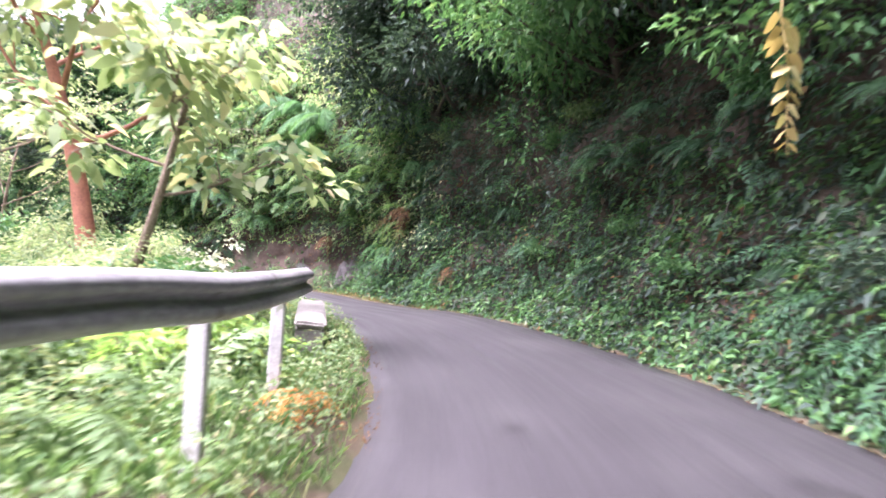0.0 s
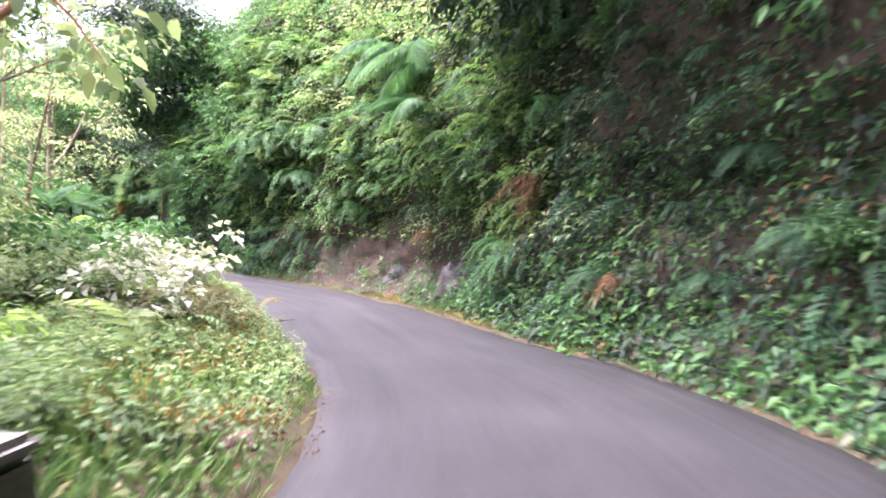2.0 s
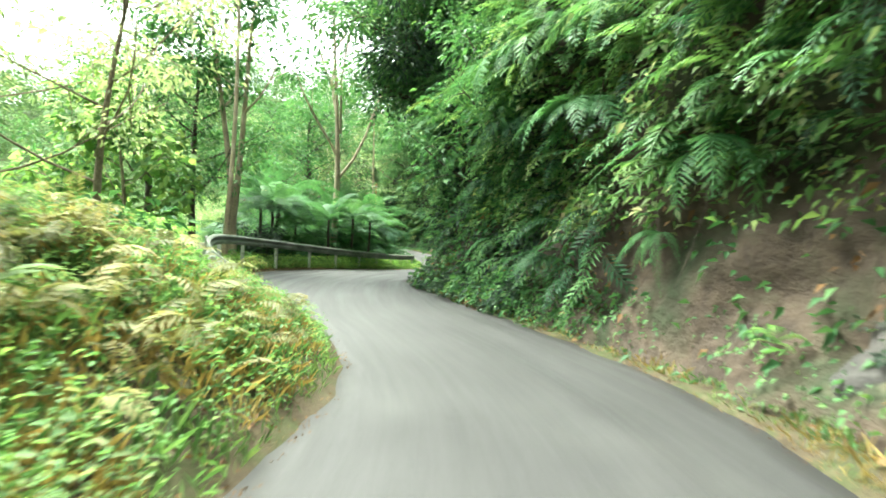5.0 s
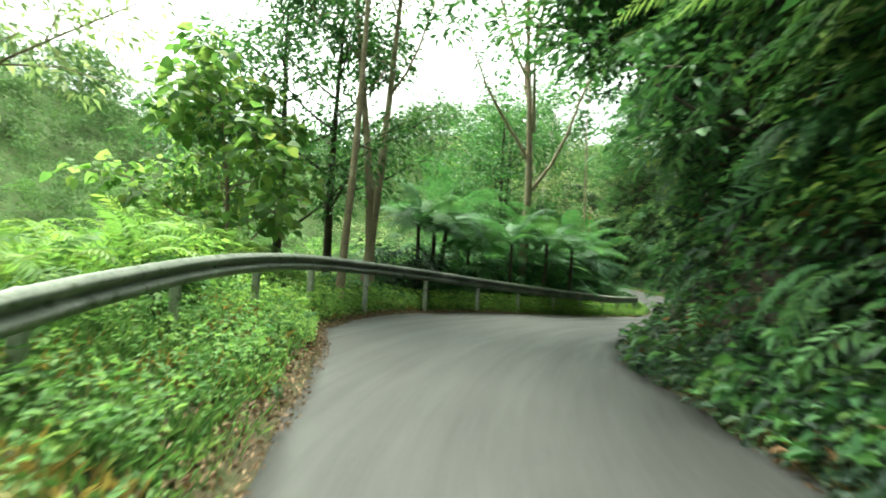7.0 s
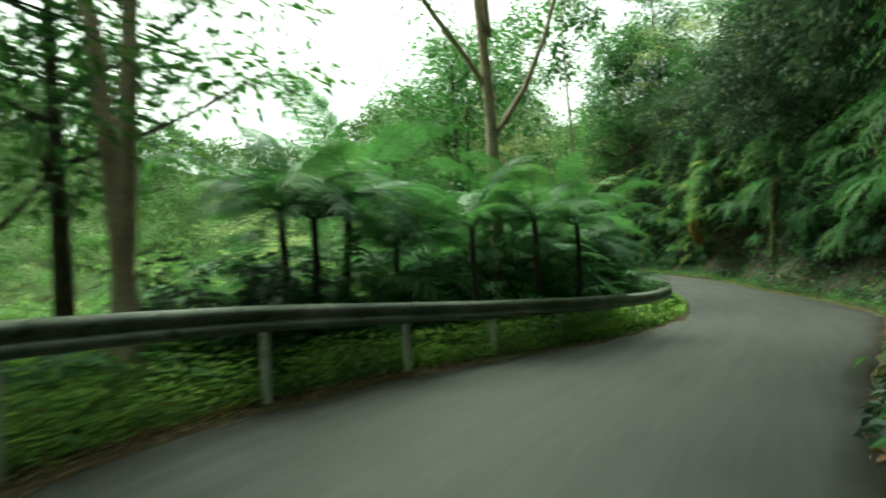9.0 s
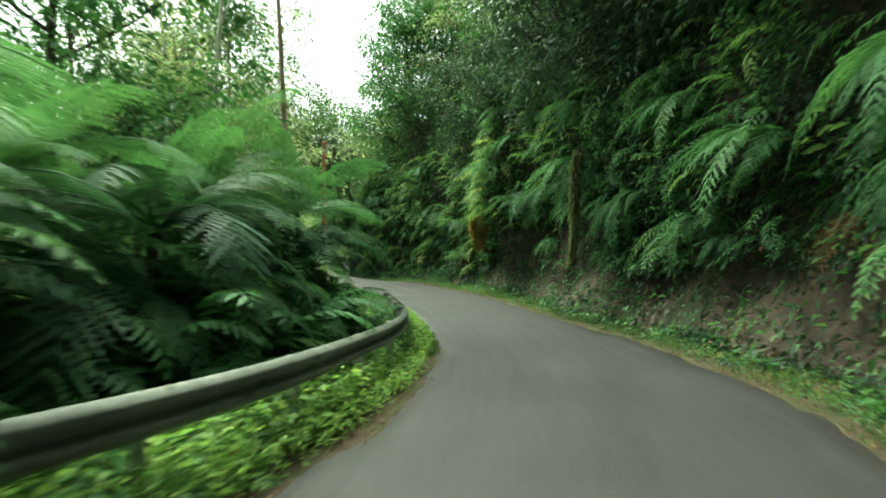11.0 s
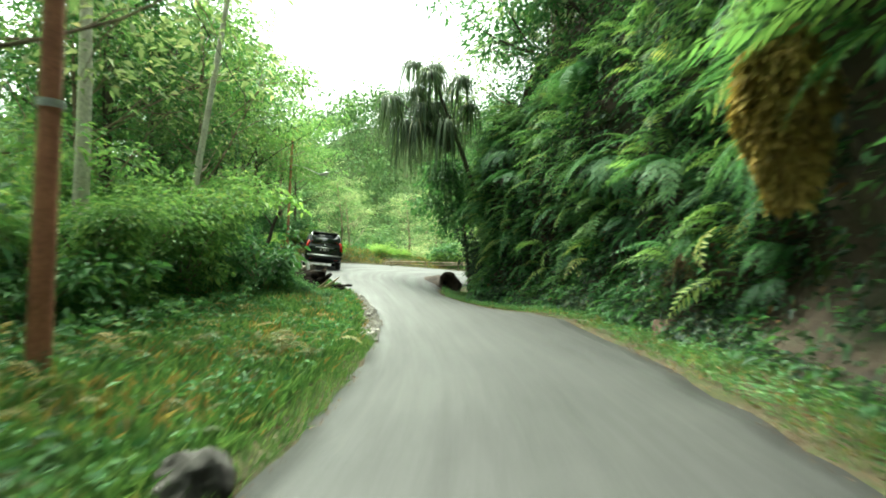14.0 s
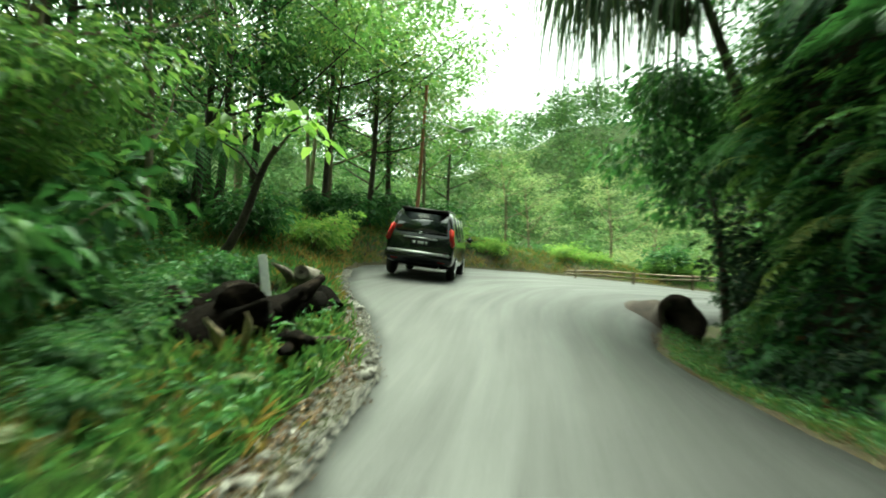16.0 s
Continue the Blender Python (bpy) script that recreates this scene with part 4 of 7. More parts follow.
def cliff_fronds(label, seed, s0, s1, low, high, count, size, material, gap=-0.2, patch=1.8, **shape):
    rng = np.random.default_rng(seed)
    s, h = s0 + (s1 - s0) * rng.random(count * 2), low + (high - low) * rng.random(count * 2)
    keep = (waves(s, h * 1.2, patch, seed * 1.0) > gap + rng.normal(0, 0.2, len(s))) & (h < 19 * cliff_top(s)) & ~((s > 23) & (s < 29.5) & (h < 3.0)) & ~bare_earth(s, h)
    s, h = s[keep][:count], h[keep][:count]
    o = cliff_at(s, h) - 0.1 - 0.3 * rng.random(len(s))
    ok = clear_of_road(None, s, o - size * 0.7, h)
    s, h, o = s[ok], h[ok], o[ok]
    xy, zr = on_line(s, o)
    q, _ = on_line(s, o - 1)
    way = q - xy + rng.normal(0, 0.55, (len(s), 2))
    frond_mass("cliff_ferns", label, seed, np.concatenate([xy, (zr + h - 0.1)[:, None]], 1), way, size * (0.6 + 0.8 * rng.random(len(s))), material, "ferns", **shape)


bracken("bright lime-green bracken thicket behind the guardrail", 201, 33, 46, 2.3, 6.5, 1100, 0.85, M_LIME, 1.45, gap=-0.7, rise=0.9, fall=0.9)
bracken("lime-green bracken on the bank before the guardrail", 212, 23, 33, 3.6, 7.5, 450, 0.8, M_LIME, 0.7, rise=0.9, fall=0.9)
bracken("sunlit light green bracken on the slope behind the guardrail", 202, 33, 66, 2.6, 9.0, 1000, 1.0, M_LIGHT, 0.8, rise=0.9, fall=0.9)
bracken("green bracken filling the slope below the guardrail", 203, 40, 68, 1.2, 6.0, 1250, 0.9, M_FERN, 0.6, rise=0.8, fall=0.9)
bracken("light green ferns on the bank by the first guardrail", 204, -5, 24, 1.2, 8.0, 700, 0.75, M_MEADOW, 0.7, rise=0.8, fall=0.9)
bracken("green ferns at the woodland edge", 205, 64, 96, 4.2, 10.0, 700, 0.85, M_LIGHT, 0.8, rise=0.8, fall=0.9)
bracken("green fern fronds filling the slope between the tree ferns", 216, 43.5, 63, 1.6, 4.2, 620, 1.15, M_FERN, 1.9, gap=-0.7, rise=0.7, fall=0.8)
bracken("dark fern fronds crowding between the stems of the tree ferns", 217, 44.5, 63, 2.3, 4.8, 620, 1.3, M_SHADEFERN, 3.0, gap=-0.9, rise=0.6, fall=1.0)
bracken("long green fern fronds hanging among the tree ferns", 218, 44.5, 63, 2.2, 4.4, 420, 1.4, M_FERN, 3.3, gap=-0.9, rise=0.6, fall=1.0)
bracken("small green ferns among the grass in front of the guardrail", 215, 33, 58, 0.35, 1.4, 260, 0.42, M_FERN, 0.1, rise=0.9, fall=0.9)
cliff_fronds("green fern fronds hanging thickly from the cliff", 206, 22, 97, 0.9, 10, 1500, 0.85, M_FERN, rise=0.35, fall=1.0)
bracken("dark fern thicket crowding the woodland behind the rail", 209, 46, 63, 2.4, 7.0, 380, 1.2, M_SHADEFERN, 1.4, rise=0.8, fall=0.9)
bracken("olive and dry fern among the grass of the bank", 210, 60, 92, 0.5, 5.0, 620, 0.42, M_OLIVE, 0.15, rise=0.8, fall=0.9)
bracken("withered olive-brown creepers over the grass of the bank", 219, 62, 81, 0.5, 4.6, 560, 0.42, M_BRAMBLE, 0.3, rise=0.8, fall=0.9)
bracken("dry olive creepers and ferns tangled on the bank", 214, 16, 31, 0.6, 4.5, 700, 0.5, M_BRAMBLE, 0.7, rise=0.8, fall=0.9)
# Frond colour follows the light: darkened on the shaded stretch, pale on the sunlit one.
cliff_fronds("fern fronds hanging from the cliff, coloured dark for its shade", 207, -12, 36, 0.7, 9, 700, 0.75, M_SHADEFERN, rise=0.35, fall=1.0)
cliff_fronds("pale green fern fronds spilling over the sunlit cliff", 211, 20, 37, 2.8, 11, 800, 1.0, M_LIGHT, -0.25, rise=0.4, fall=0.9)
cliff_fronds("light green fern fronds on the corner of the bank", 213, 70, 96, 1.2, 9, 600, 0.95, M_LIGHT, -0.1, rise=0.4, fall=0.95)
cliff_fronds("light green fern fronds high on the cliff", 208, 30, 97, 2.5, 11, 600, 1.05, M_LIGHT, 0.1, rise=0.4, fall=0.9)


# ---- grass, herbs and litter on the ground ----
def ground_cover(name, label, seed, s0, s1, o0, o1, count, size, material, category, blade=False, gap=-0.2, patch=0.8, side=-1, rise=0.02, narrow=0.45):
    """Grass blades or leaves on the ground beside the road: o0 to o1 metres out from its edge."""
    rng = np.random.default_rng(seed)
    s = s0 + (s1 - s0) * rng.random(count * 2)
    d = o0 + (o1 - o0) * rng.random(count * 2) ** 1.25
    keep = 0.7 * waves(s, d, patch, seed * 1.0) + 0.4 * waves(s, d, patch * 0.3, seed * 2.0) > gap + rng.normal(0, 0.2, len(s))
    s, d = s[keep][:count], d[keep][:count]
    xy, zr = on_line(s, edge(s, 1) - d if side < 0 else edge(s, 2) + d)
    z = land(xy)
    n = len(s)
    l = size * (0.45 + 0.9 * rng.random(n)) * np.clip(0.45 + d / 0.9, 0.4, 1)
    if blade:
        way = np.concatenate([rng.normal(0, 0.45, (n, 2)), np.ones((n, 1))], 1)
        v, f = leaves(np.concatenate([xy, z[:, None]], 1), way, l, rng, 0.09, 0.22, 0.02, long=False)
    else:
        way = np.concatenate([rng.normal(0, 0.8, (n, 2)), 0.25 * np.ones((n, 1))], 1)
        v, f = leaves(np.concatenate([xy, (z + rise * rng.random(n))[:, None]], 1), way, l, rng, narrow, 0.25, long=False)
    tagged(part(name, mesh_of(name, v, f, material)), label, category, kind="stuff")


ground_cover("grass", "rough green grass on the verge by the guardrail", 31, -6, 34, 0.05, 4.5, 26000, 0.3, M_GRASS, "grass", True)
ground_cover("grass", "rough green grass under the long guardrail", 32, 32, 64, 0.3, 3.5, 30000, 0.28, M_GRASS, "grass", True)
ground_cover("grass", "long bright green grass on the bank beside the road", 33, 60, 71, 0.03, 5.5, 26000, 0.32, M_GRASS, "grass", True, gap=-0.6)
ground_cover("grass", "rough green grass on the bank above the gravel edge", 44, 70, 91, 0.35, 5.5, 40000, 0.3, M_GRASS, "grass", True, gap=-0.6)
ground_cover("grass", "grass hanging over the edge of the asphalt", 53, 69.5, 80.5, -0.05, 0.7, 5000, 0.26, M_GRASS, "grass", True, gap=-0.6)
ground_cover("grass", "grass at the foot of the bank", 34, -10, 96, 0.05, 1.6, 26000, 0.2, M_GRASS, "grass", True, side=1)
ground_cover("grass", "grass and herbs round the apron of the bend", 35, 86, 124, 0.1, 8, 26000, 0.35, M_GRASS, "grass", True)
ground_cover("herbs", "broad-leaved green herbs beside the road", 36, -6, 24, 0.15, 6, 36000, 0.085, M_MEADOW, "herbs", rise=0.45)
ground_cover("herbs", "light green herbs beside the road", 46, 22, 37, 0.15, 6, 20000, 0.08, M_LIGHT, "herbs", rise=0.45)
ground_cover("herbs", "green herbs under and behind the guardrail", 37, 32, 66, 0.5, 6, 40000, 0.1, M_LIGHT, "herbs", rise=0.4)
ground_cover("herbs", "bright green herbs on the verge in front of the guardrail", 48, 36, 68, 0.12, 1.6, 22000, 0.1, M_LIME, "herbs", rise=0.3, gap=-0.3)
ground_cover("herbs", "bright broad-leaved herbs crowding the verge under the guardrail", 52, 37, 56, 0.3, 4.0, 15000, 0.14, M_LIME, "herbs", rise=0.55, gap=-0.5)
ground_cover("herbs", "low herbs at the edge of the woodland", 38, 64, 124, 3.0, 12, 34000, 0.17, M_LEAF, "herbs", rise=0.5)
ground_cover("herbs", "leafy herbs among the grass of the bank", 41, 61, 90, 0.4, 5.5, 13000, 0.11, M_LEAF, "herbs", rise=0.3, gap=0.05)
ground_cover("dry_grass", "withered straw-coloured grass on the banks", 42, 12, 92, 0.2, 5.0, 26000, 0.32, M_STRAW, "grass", True, gap=0.15)
ground_cover("dry_grass", "withered grass at the foot of the cliff", 43, 16, 46, 0.05, 1.8, 6000, 0.26, M_STRAW, "grass", True, gap=0.1, side=1)
ground_cover("dry_grass", "sparse withered grass along the tall bank", 49, 46, 92, 0.05, 1.6, 2200, 0.2, M_STRAW, "grass", True, gap=0.2, side=1)
ground_cover("herbs", "low green herbs between the asphalt and the tall bank", 50, 46, 95, 0.1, 1.6, 16000, 0.09, M_LEAF, "herbs", side=1, rise=0.2)
ground_cover("dry_grass", "straw-coloured grass on the rim of the bend", 51, 89, 104, 0.1, 3.0, 7000, 0.3, M_STRAW, "grass", True, gap=-0.1)
ground_cover("dry_grass", "withered tangled grass on the outer bank", 45, 16, 32, 0.2, 4.0, 6000, 0.3, M_STRAW, "grass", True, gap=0.1)
ground_cover("leaf_litter", "fallen brown leaves along the edge of the asphalt", 39, -8, 100, -0.15, 0.8, 9000, 0.09, M_DRY, "leaf litter", rise=0.03, gap=0.0)
ground_cover("leaf_litter", "drift of fallen brown leaves along the outer edge of the bend", 47, 32, 46, -0.1, 0.6, 5000, 0.12, M_LITTER, "leaf litter", rise=0.06, gap=-0.5)
ground_cover("leaf_litter", "wet brown leaves and bark scraps between the stump and the asphalt", 54, 83.5, 90, 0.1, 1.1, 2600, 0.1, M_LITTER, "leaf litter", rise=0.06, gap=-0.5)
ground_cover("leaf_litter", "fallen brown leaves at the foot of the bank", 40, -8, 96, -0.12, 1.4, 16000, 0.08, M_DRY, "leaf litter", side=1, rise=0.03, gap=0.0)


# ---- ferns and palms on the cliff ----
rng = np.random.default_rng(70)
fern_d = fern(9, 170, 1.05, "fern arching out of the cliff, coloured dark for its shade", rng, M_SHADEFERN, 0.22, 20, 0.55, 1.1, group="cliff ferns")
fern_a = fern(9, 170, 0.95, "green fern arching out of the cliff", rng, M_FERN, 0.24, 19, 0.55, 1.05, group="cliff ferns")
fern_b = fern(7, 150, 1.35, "long drooping green fern on the cliff", rng, M_FERN, 0.17, 26, 0.45, 1.2, group="cliff ferns")
fern_c = fern(8, 330, 0.7, "small bright green fern on the bank", rng, M_LIGHT, 0.26, 15, 0.9, 0.9, group="cliff ferns")
spots = []
for k in range(190):
    s = -8 + 104 * (k + rng.random()) / 190
    h = 0.3 + 8.5 * rng.random() ** 1.3
    spots.append((s, h))
used = [False, False, False, False]
for k, (s, h) in enumerate(spots):
    if bare_earth(np.float64(s), np.float64(h)):
        h += 2.0
    base, n = ((fern_c, 2) if h < 1.3 else ((fern_a, 0), (fern_b, 1), (fern_d, 3))[k % 3])
    # Only the darkened fern here, its colour giving the shade of this stretch.
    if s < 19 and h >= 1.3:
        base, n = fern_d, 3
    size = (0.75 + 0.55 * rng.random()) * (1.15 if h > 3 else 0.9)
    if (edge(s, 2) < 2.0 and h < 3.5) or s < 19:
        size *= 0.7
    m = face_pose(s, h, size, rng, 0.2)
    if used[n]:
        copy_thing(base, m)
    else:
        base.matrix_world, used[n] = m, True

tree_fern = fern(13, 360, 2.0, "tree fern with wide feathery fronds", rng, M_FERN, 0.2, 18, 0.42, 0.85, comb=9, stem=(2.1, 0.1), group="tree ferns", name="tree_fern")
tree_fern.matrix_world = stand(-33.3, 33.5, 40, 1.05)
for x, y, a, k in ((-31.6, 28.8, 100, 0.85), (-35.4, 36.0, 200, 1.0), (-37.4, 37.9, 10, 0.9), (-39.6, 40.0, 60, 0.75), (-41.5, 40.9, 150, 0.9),                    (-34.0, 33.2, 130, 0.9), (-66.5, 43.5, 130, 0.9)):
    copy_thing(tree_fern, stand(x, y, a, k))
fern_dark = fern(11, 360, 2.2, "dark tree fern with long drooping fronds", rng, M_SHADEFERN, 0.21, 18, 0.55, 1.15, comb=8, stem=(1.7, 0.1), group="tree ferns", name="tree_fern")
fern_dark.matrix_world = stand(-35.2, 36.4, 0, 1.0)
cliff_frond = fern(7, 150, 2.1, "big feathery fronds hanging out over the road from the cliff", rng, M_FERN, 0.19, 19, 0.5, 0.95, comb=9, group="overhanging fern fronds", name="fern")
first = True
for s, h, k in ((30.9, 4.6, 0.9), (33.5, 6.0, 1.0), (24.0, 5.5, 0.7), (27.3, 7.0, 0.9), (38.5, 5.2, 0.8), (43, 4.8, 0.8), (49, 4.0, 0.9), (52.5, 5.0, 1.1), (55.5, 4.2, 1.0), (59.0, 4.0, 1.1), (61.5, 5.5, 1.0),
                (64.5, 3.6, 0.9), (66.5, 5.0, 1.0), (69.0, 4.5, 0.8), (77.5, 5.0, 0.8), (80.0, 4.0, 0.9), (82.5, 4.6, 1.1), (86.0, 3.6, 0.9), (88.5, 5.4, 1.0), (57.5, 7.5, 1.1), (71.5, 7.0, 1.0), (84.0, 7.5, 1.0),
                (47, 7.5, 1.0), (11.6, 4.3, 0.42), (19.5, 8.0, 0.9), (91.0, 4.5, 0.9)):
    m = face_pose(s, h, k, rng, 0.25)
    if first:
        cliff_frond.matrix_world, first = m, False
    else:
        copy_thing(cliff_frond, m)

palm = fern(6, 130, 2.6, "palm with long comb-like fronds leaning from the cliff", rng, M_FERN, 0.22, 34, 0.35, 0.75, group="palms", name="palm", hang=0.5)
palm.matrix_world = face_pose(24.3, 8.0, 1.0, rng, 1.3)
copy_thing(palm, face_pose(23.7, 6.2, 0.7, rng, 1.2))
copy_thing(palm, face_pose(26.8, 9.0, 1.0, rng, 0.9))

# ---- trees ----
tree_pale = tree("slender straight tan-barked tree behind the guardrail", 1, 13, 0.085, M_TAN, M_LEAF, 24, 0.26, 0.55, fork=0.72, limbs=6, spread=0.2)
tree_pale.matrix_world = stand(-25.25, 25.05, 0)
tree_forked = tree("grey-brown tree with two rising stems", 2, 12, 0.125, M_TAN, M_LEAF, 26, 0.27, 0.6, fork=0.45, limbs=6, spread=0.3, stems=2)
tree_forked.matrix_world = stand(-27.6, 25.9, 20)
tree_big = tree("broad tree with very large pale green leaves", 3, 8.4, 0.11, M_BARK, M_BROAD, 13, 0.44, 0.55, 0.85, fork=0.16, limbs=14, spread=0.36, long=True, upright=0.55)
tree_big.matrix_world = stand(-26.9, 22.2, 0, 0.66)
tree_fork = tree("tall smooth-barked tree with rising forked limbs", 4, 15, 0.165, M_TAN, M_LEAF, 24, 0.24, 0.8, fork=0.27, limbs=8, spread=0.36, upright=2.6, flat=0.45, stout=0.6)
tree_fork.matrix_world = stand(-32.2, 32.6, 70)
tree_white = tree("white-barked slender tree at the woodland edge", 5, 15, 0.14, M_PALEBARK, M_LEAF, 26, 0.24, 0.6, fork=0.6, limbs=7, spread=0.24)
tree_white.matrix_world = stand(-55.25, 43.15, 0)
tree_thin = tree("thin leaning pale tree", 6, 14, 0.085, M_PALEBARK, M_LEAF, 24, 0.22, 0.55, fork=0.6, limbs=6, spread=0.22, lean=(0.02, 0.1))
tree_thin.matrix_world = stand(-58.7, 44.3, 0)
tree_dark = tree("dense dark leafy tree", 7, 12, 0.17, M_DARKBARK, M_LEAF, 44, 0.24, 0.8, fork=0.22, limbs=14, spread=0.3, upright=0.5)
tree_dark.matrix_world = stand(-62.0, 41.5, 0)
tree_lime = tree("sunlit feathery tree with light green leaves", 8, 9, 0.11, M_BARK, M_SUNLIT, 40, 0.18, 0.7, fork=0.3, limbs=9, spread=0.42, flat=0.4, upright=0.6)
tree_lime.matrix_world = stand(-14.5, 15.0, 0)
tree_glade = tree("leafy green woodland tree with brown bark", 9, 10, 0.13, M_BARK, M_GLADE, 26, 0.24, 0.8, fork=0.3, limbs=10, spread=0.34)
tree_glade.matrix_world = stand(-61.4, 44.3, 0, 0.8)
tree_red = tree("leaning reddish-brown tree trunk with broad lime leaves", 10, 9, 0.24, M_RUST, M_SUNLIT, 20, 0.3, 0.6, 0.6, fork=0.4, limbs=8, spread=0.35, lean=(-0.2, 0.0), long=True)
for x, y, a, k in ((-58.2, 42.0, 40, 0.85), (-64.5, 43.8, 140, 0.75), (-50.8, 39.6, 220, 0.8)):
    copy_thing(tree_glade, stand(x, y, a, k))
tree_red.matrix_world = stand(-8.9, 13.6, 0)
tree_near = tree("leaning tree with broad lime-green leaves over the guardrail", 12, 5.0, 0.09, M_BARK, M_SUNLIT, 16, 0.28, 0.45, 0.62, fork=0.5, limbs=7, spread=0.4, lean=(0.3, -0.05), long=True, upright=0.4)
tree_near.matrix_world = stand(-5.4, 8.6, 0)
for base, rows in ((tree_dark, ((-29.6, 23.2, 50, 0.8), (-28.9, 24.9, 170, 0.78), (-66.5, 40.0, 90, 0.9), (-70.5, 41.5, 200, 0.8), (-51.5, 36.5, 60, 1.0), (-80.0, 44.0, 30, 0.75), (-40.0, 34.5, 80, 0.9), (-43.0, 36.0, 180, 1.0),
                              (-63.4, 42.4, 30, 0.7), (-69.5, 42.4, 60, 0.7))),
                   (tree_lime, ((-18.5, 11.0, 100, 0.8), (-19.0, 18.6, 40, 0.7), (-17.0, 20.6, 200, 0.65), (-16.8, 13.4, 70, 0.75), (-24.0, 14.0, 10, 0.8), (-17.0, 4.0, 60, 1.0), (-56.6, 40.6, 80, 1.25), (-53.0, 41.4, 300, 1.15), (-49.5, 40.2, 30, 1.1), (-76.5, 43.2, 40, 0.95), (-81.0, 46.5, 140, 0.8), (-80.5, 50.5, 60, 0.5), (-84.0, 56.0, 10, 0.55), (-83.0, 62.0, 250, 0.5), (-90.0, 52.0, 90, 0.7), (-91.0, 60.0, 180, 0.7), (-80.0, 68.0, 120, 0.6),
                                (-37.5, 27.0, 200, 0.6))),
                   (tree_pale, ((-42.6, 41.0, 100, 1.1), (-50.5, 41.5, 30, 0.9))),
                   (tree_white, ((-48.0, 40.5, 160, 0.95), (-53.0, 40.0, 60, 1.0))),
                   (tree_forked, ((-64.5, 40.5, 100, 0.9), (-77.5, 42.0, 10, 0.8), (-74.0, 40.5, 60, 0.9))),
                   (tree_big, ((-30.6, 20.5, 120, 0.8),))):
    for x, y, a, k in rows:
        copy_thing(base, stand(x, y, a, k))
tree_layer = tree("light green tree with wide flat layers of foliage", 17, 9.5, 0.1, M_DARKBARK, M_LIGHT, 70, 0.17, 0.8, fork=0.3, limbs=12, spread=0.4, flat=0.25, upright=0.35)
tree_layer.matrix_world = stand(-73.3, 44.2, 0, 1.0)
for x, y, a, k in ((-76.2, 45.0, 100, 1.05), (-79.5, 45.2, 220, 1.2), (-71.0, 42.6, 40, 1.1), (-83.5, 47.5, 300, 0.9)):
    copy_thing(tree_layer, stand(x, y, a, k))
# on the cliff's top
for base, rows in ((tree_dark, ((-2, 6.0, 0.8), (6, 6.2, 0.75), (14, 6.4, 0.8), (36.5, 4.2, 0.75), (41, 4.2, 0.8), (46.5, 5.0, 0.75), (53, 6.0, 0.8), (60, 6.5, 0.8), (68, 6.0, 0.75), (76, 6.5, 0.75), (84, 7.5, 0.7))),
                   (tree_lime, ((20, 6.5, 0.8), (25, 6.0, 0.8), (30, 6.0, 0.85), (10, 9.0, 1.0), (72, 7.5, 0.8), (80, 7.5, 0.8), (57, 9.0, 0.9)))):
    for s, o, k in rows:
        copy_thing(base, spot(s, o, -0.3, s * 40 % 360, k, 0))

for s, o, k in ((86.5, 7.6, 1.1), (89.0, 7.2, 1.15), (91.5, 7.0, 1.1), (93.5, 8.0, 1.2), (88.0, 10.5, 1.15), (91.0, 11.0, 1.2), (82.5, 9.5, 1.1), (78.5, 9.0, 1.05)):
    copy_thing((tree_dark, tree_lime)[int(s * 2) % 3 == 0], spot(s, o, -0.4, s * 53 % 360, k))

rng = np.random.default_rng(77)
for k in range(34):
    s = 34 + 62 * (k + rng.random()) / 34
    copy_thing((tree_dark, tree_lime, tree_dark, tree_forked)[k % 4], spot(s, float(edge(s, 2) + edge(s, 3)) + 4.0 + 7 * rng.random(), -0.4, 360 * rng.random(), 0.5 + 0.3 * rng.random()))
for k in range(10):
    s = -12 + 44 * (k + rng.random()) / 10
    copy_thing((tree_dark, tree_lime)[k % 2], spot(s, float(edge(s, 2) + edge(s, 3)) + 5.0 + 7 * rng.random(), -0.4, 360 * rng.random(), 0.55 + 0.3 * rng.random()))

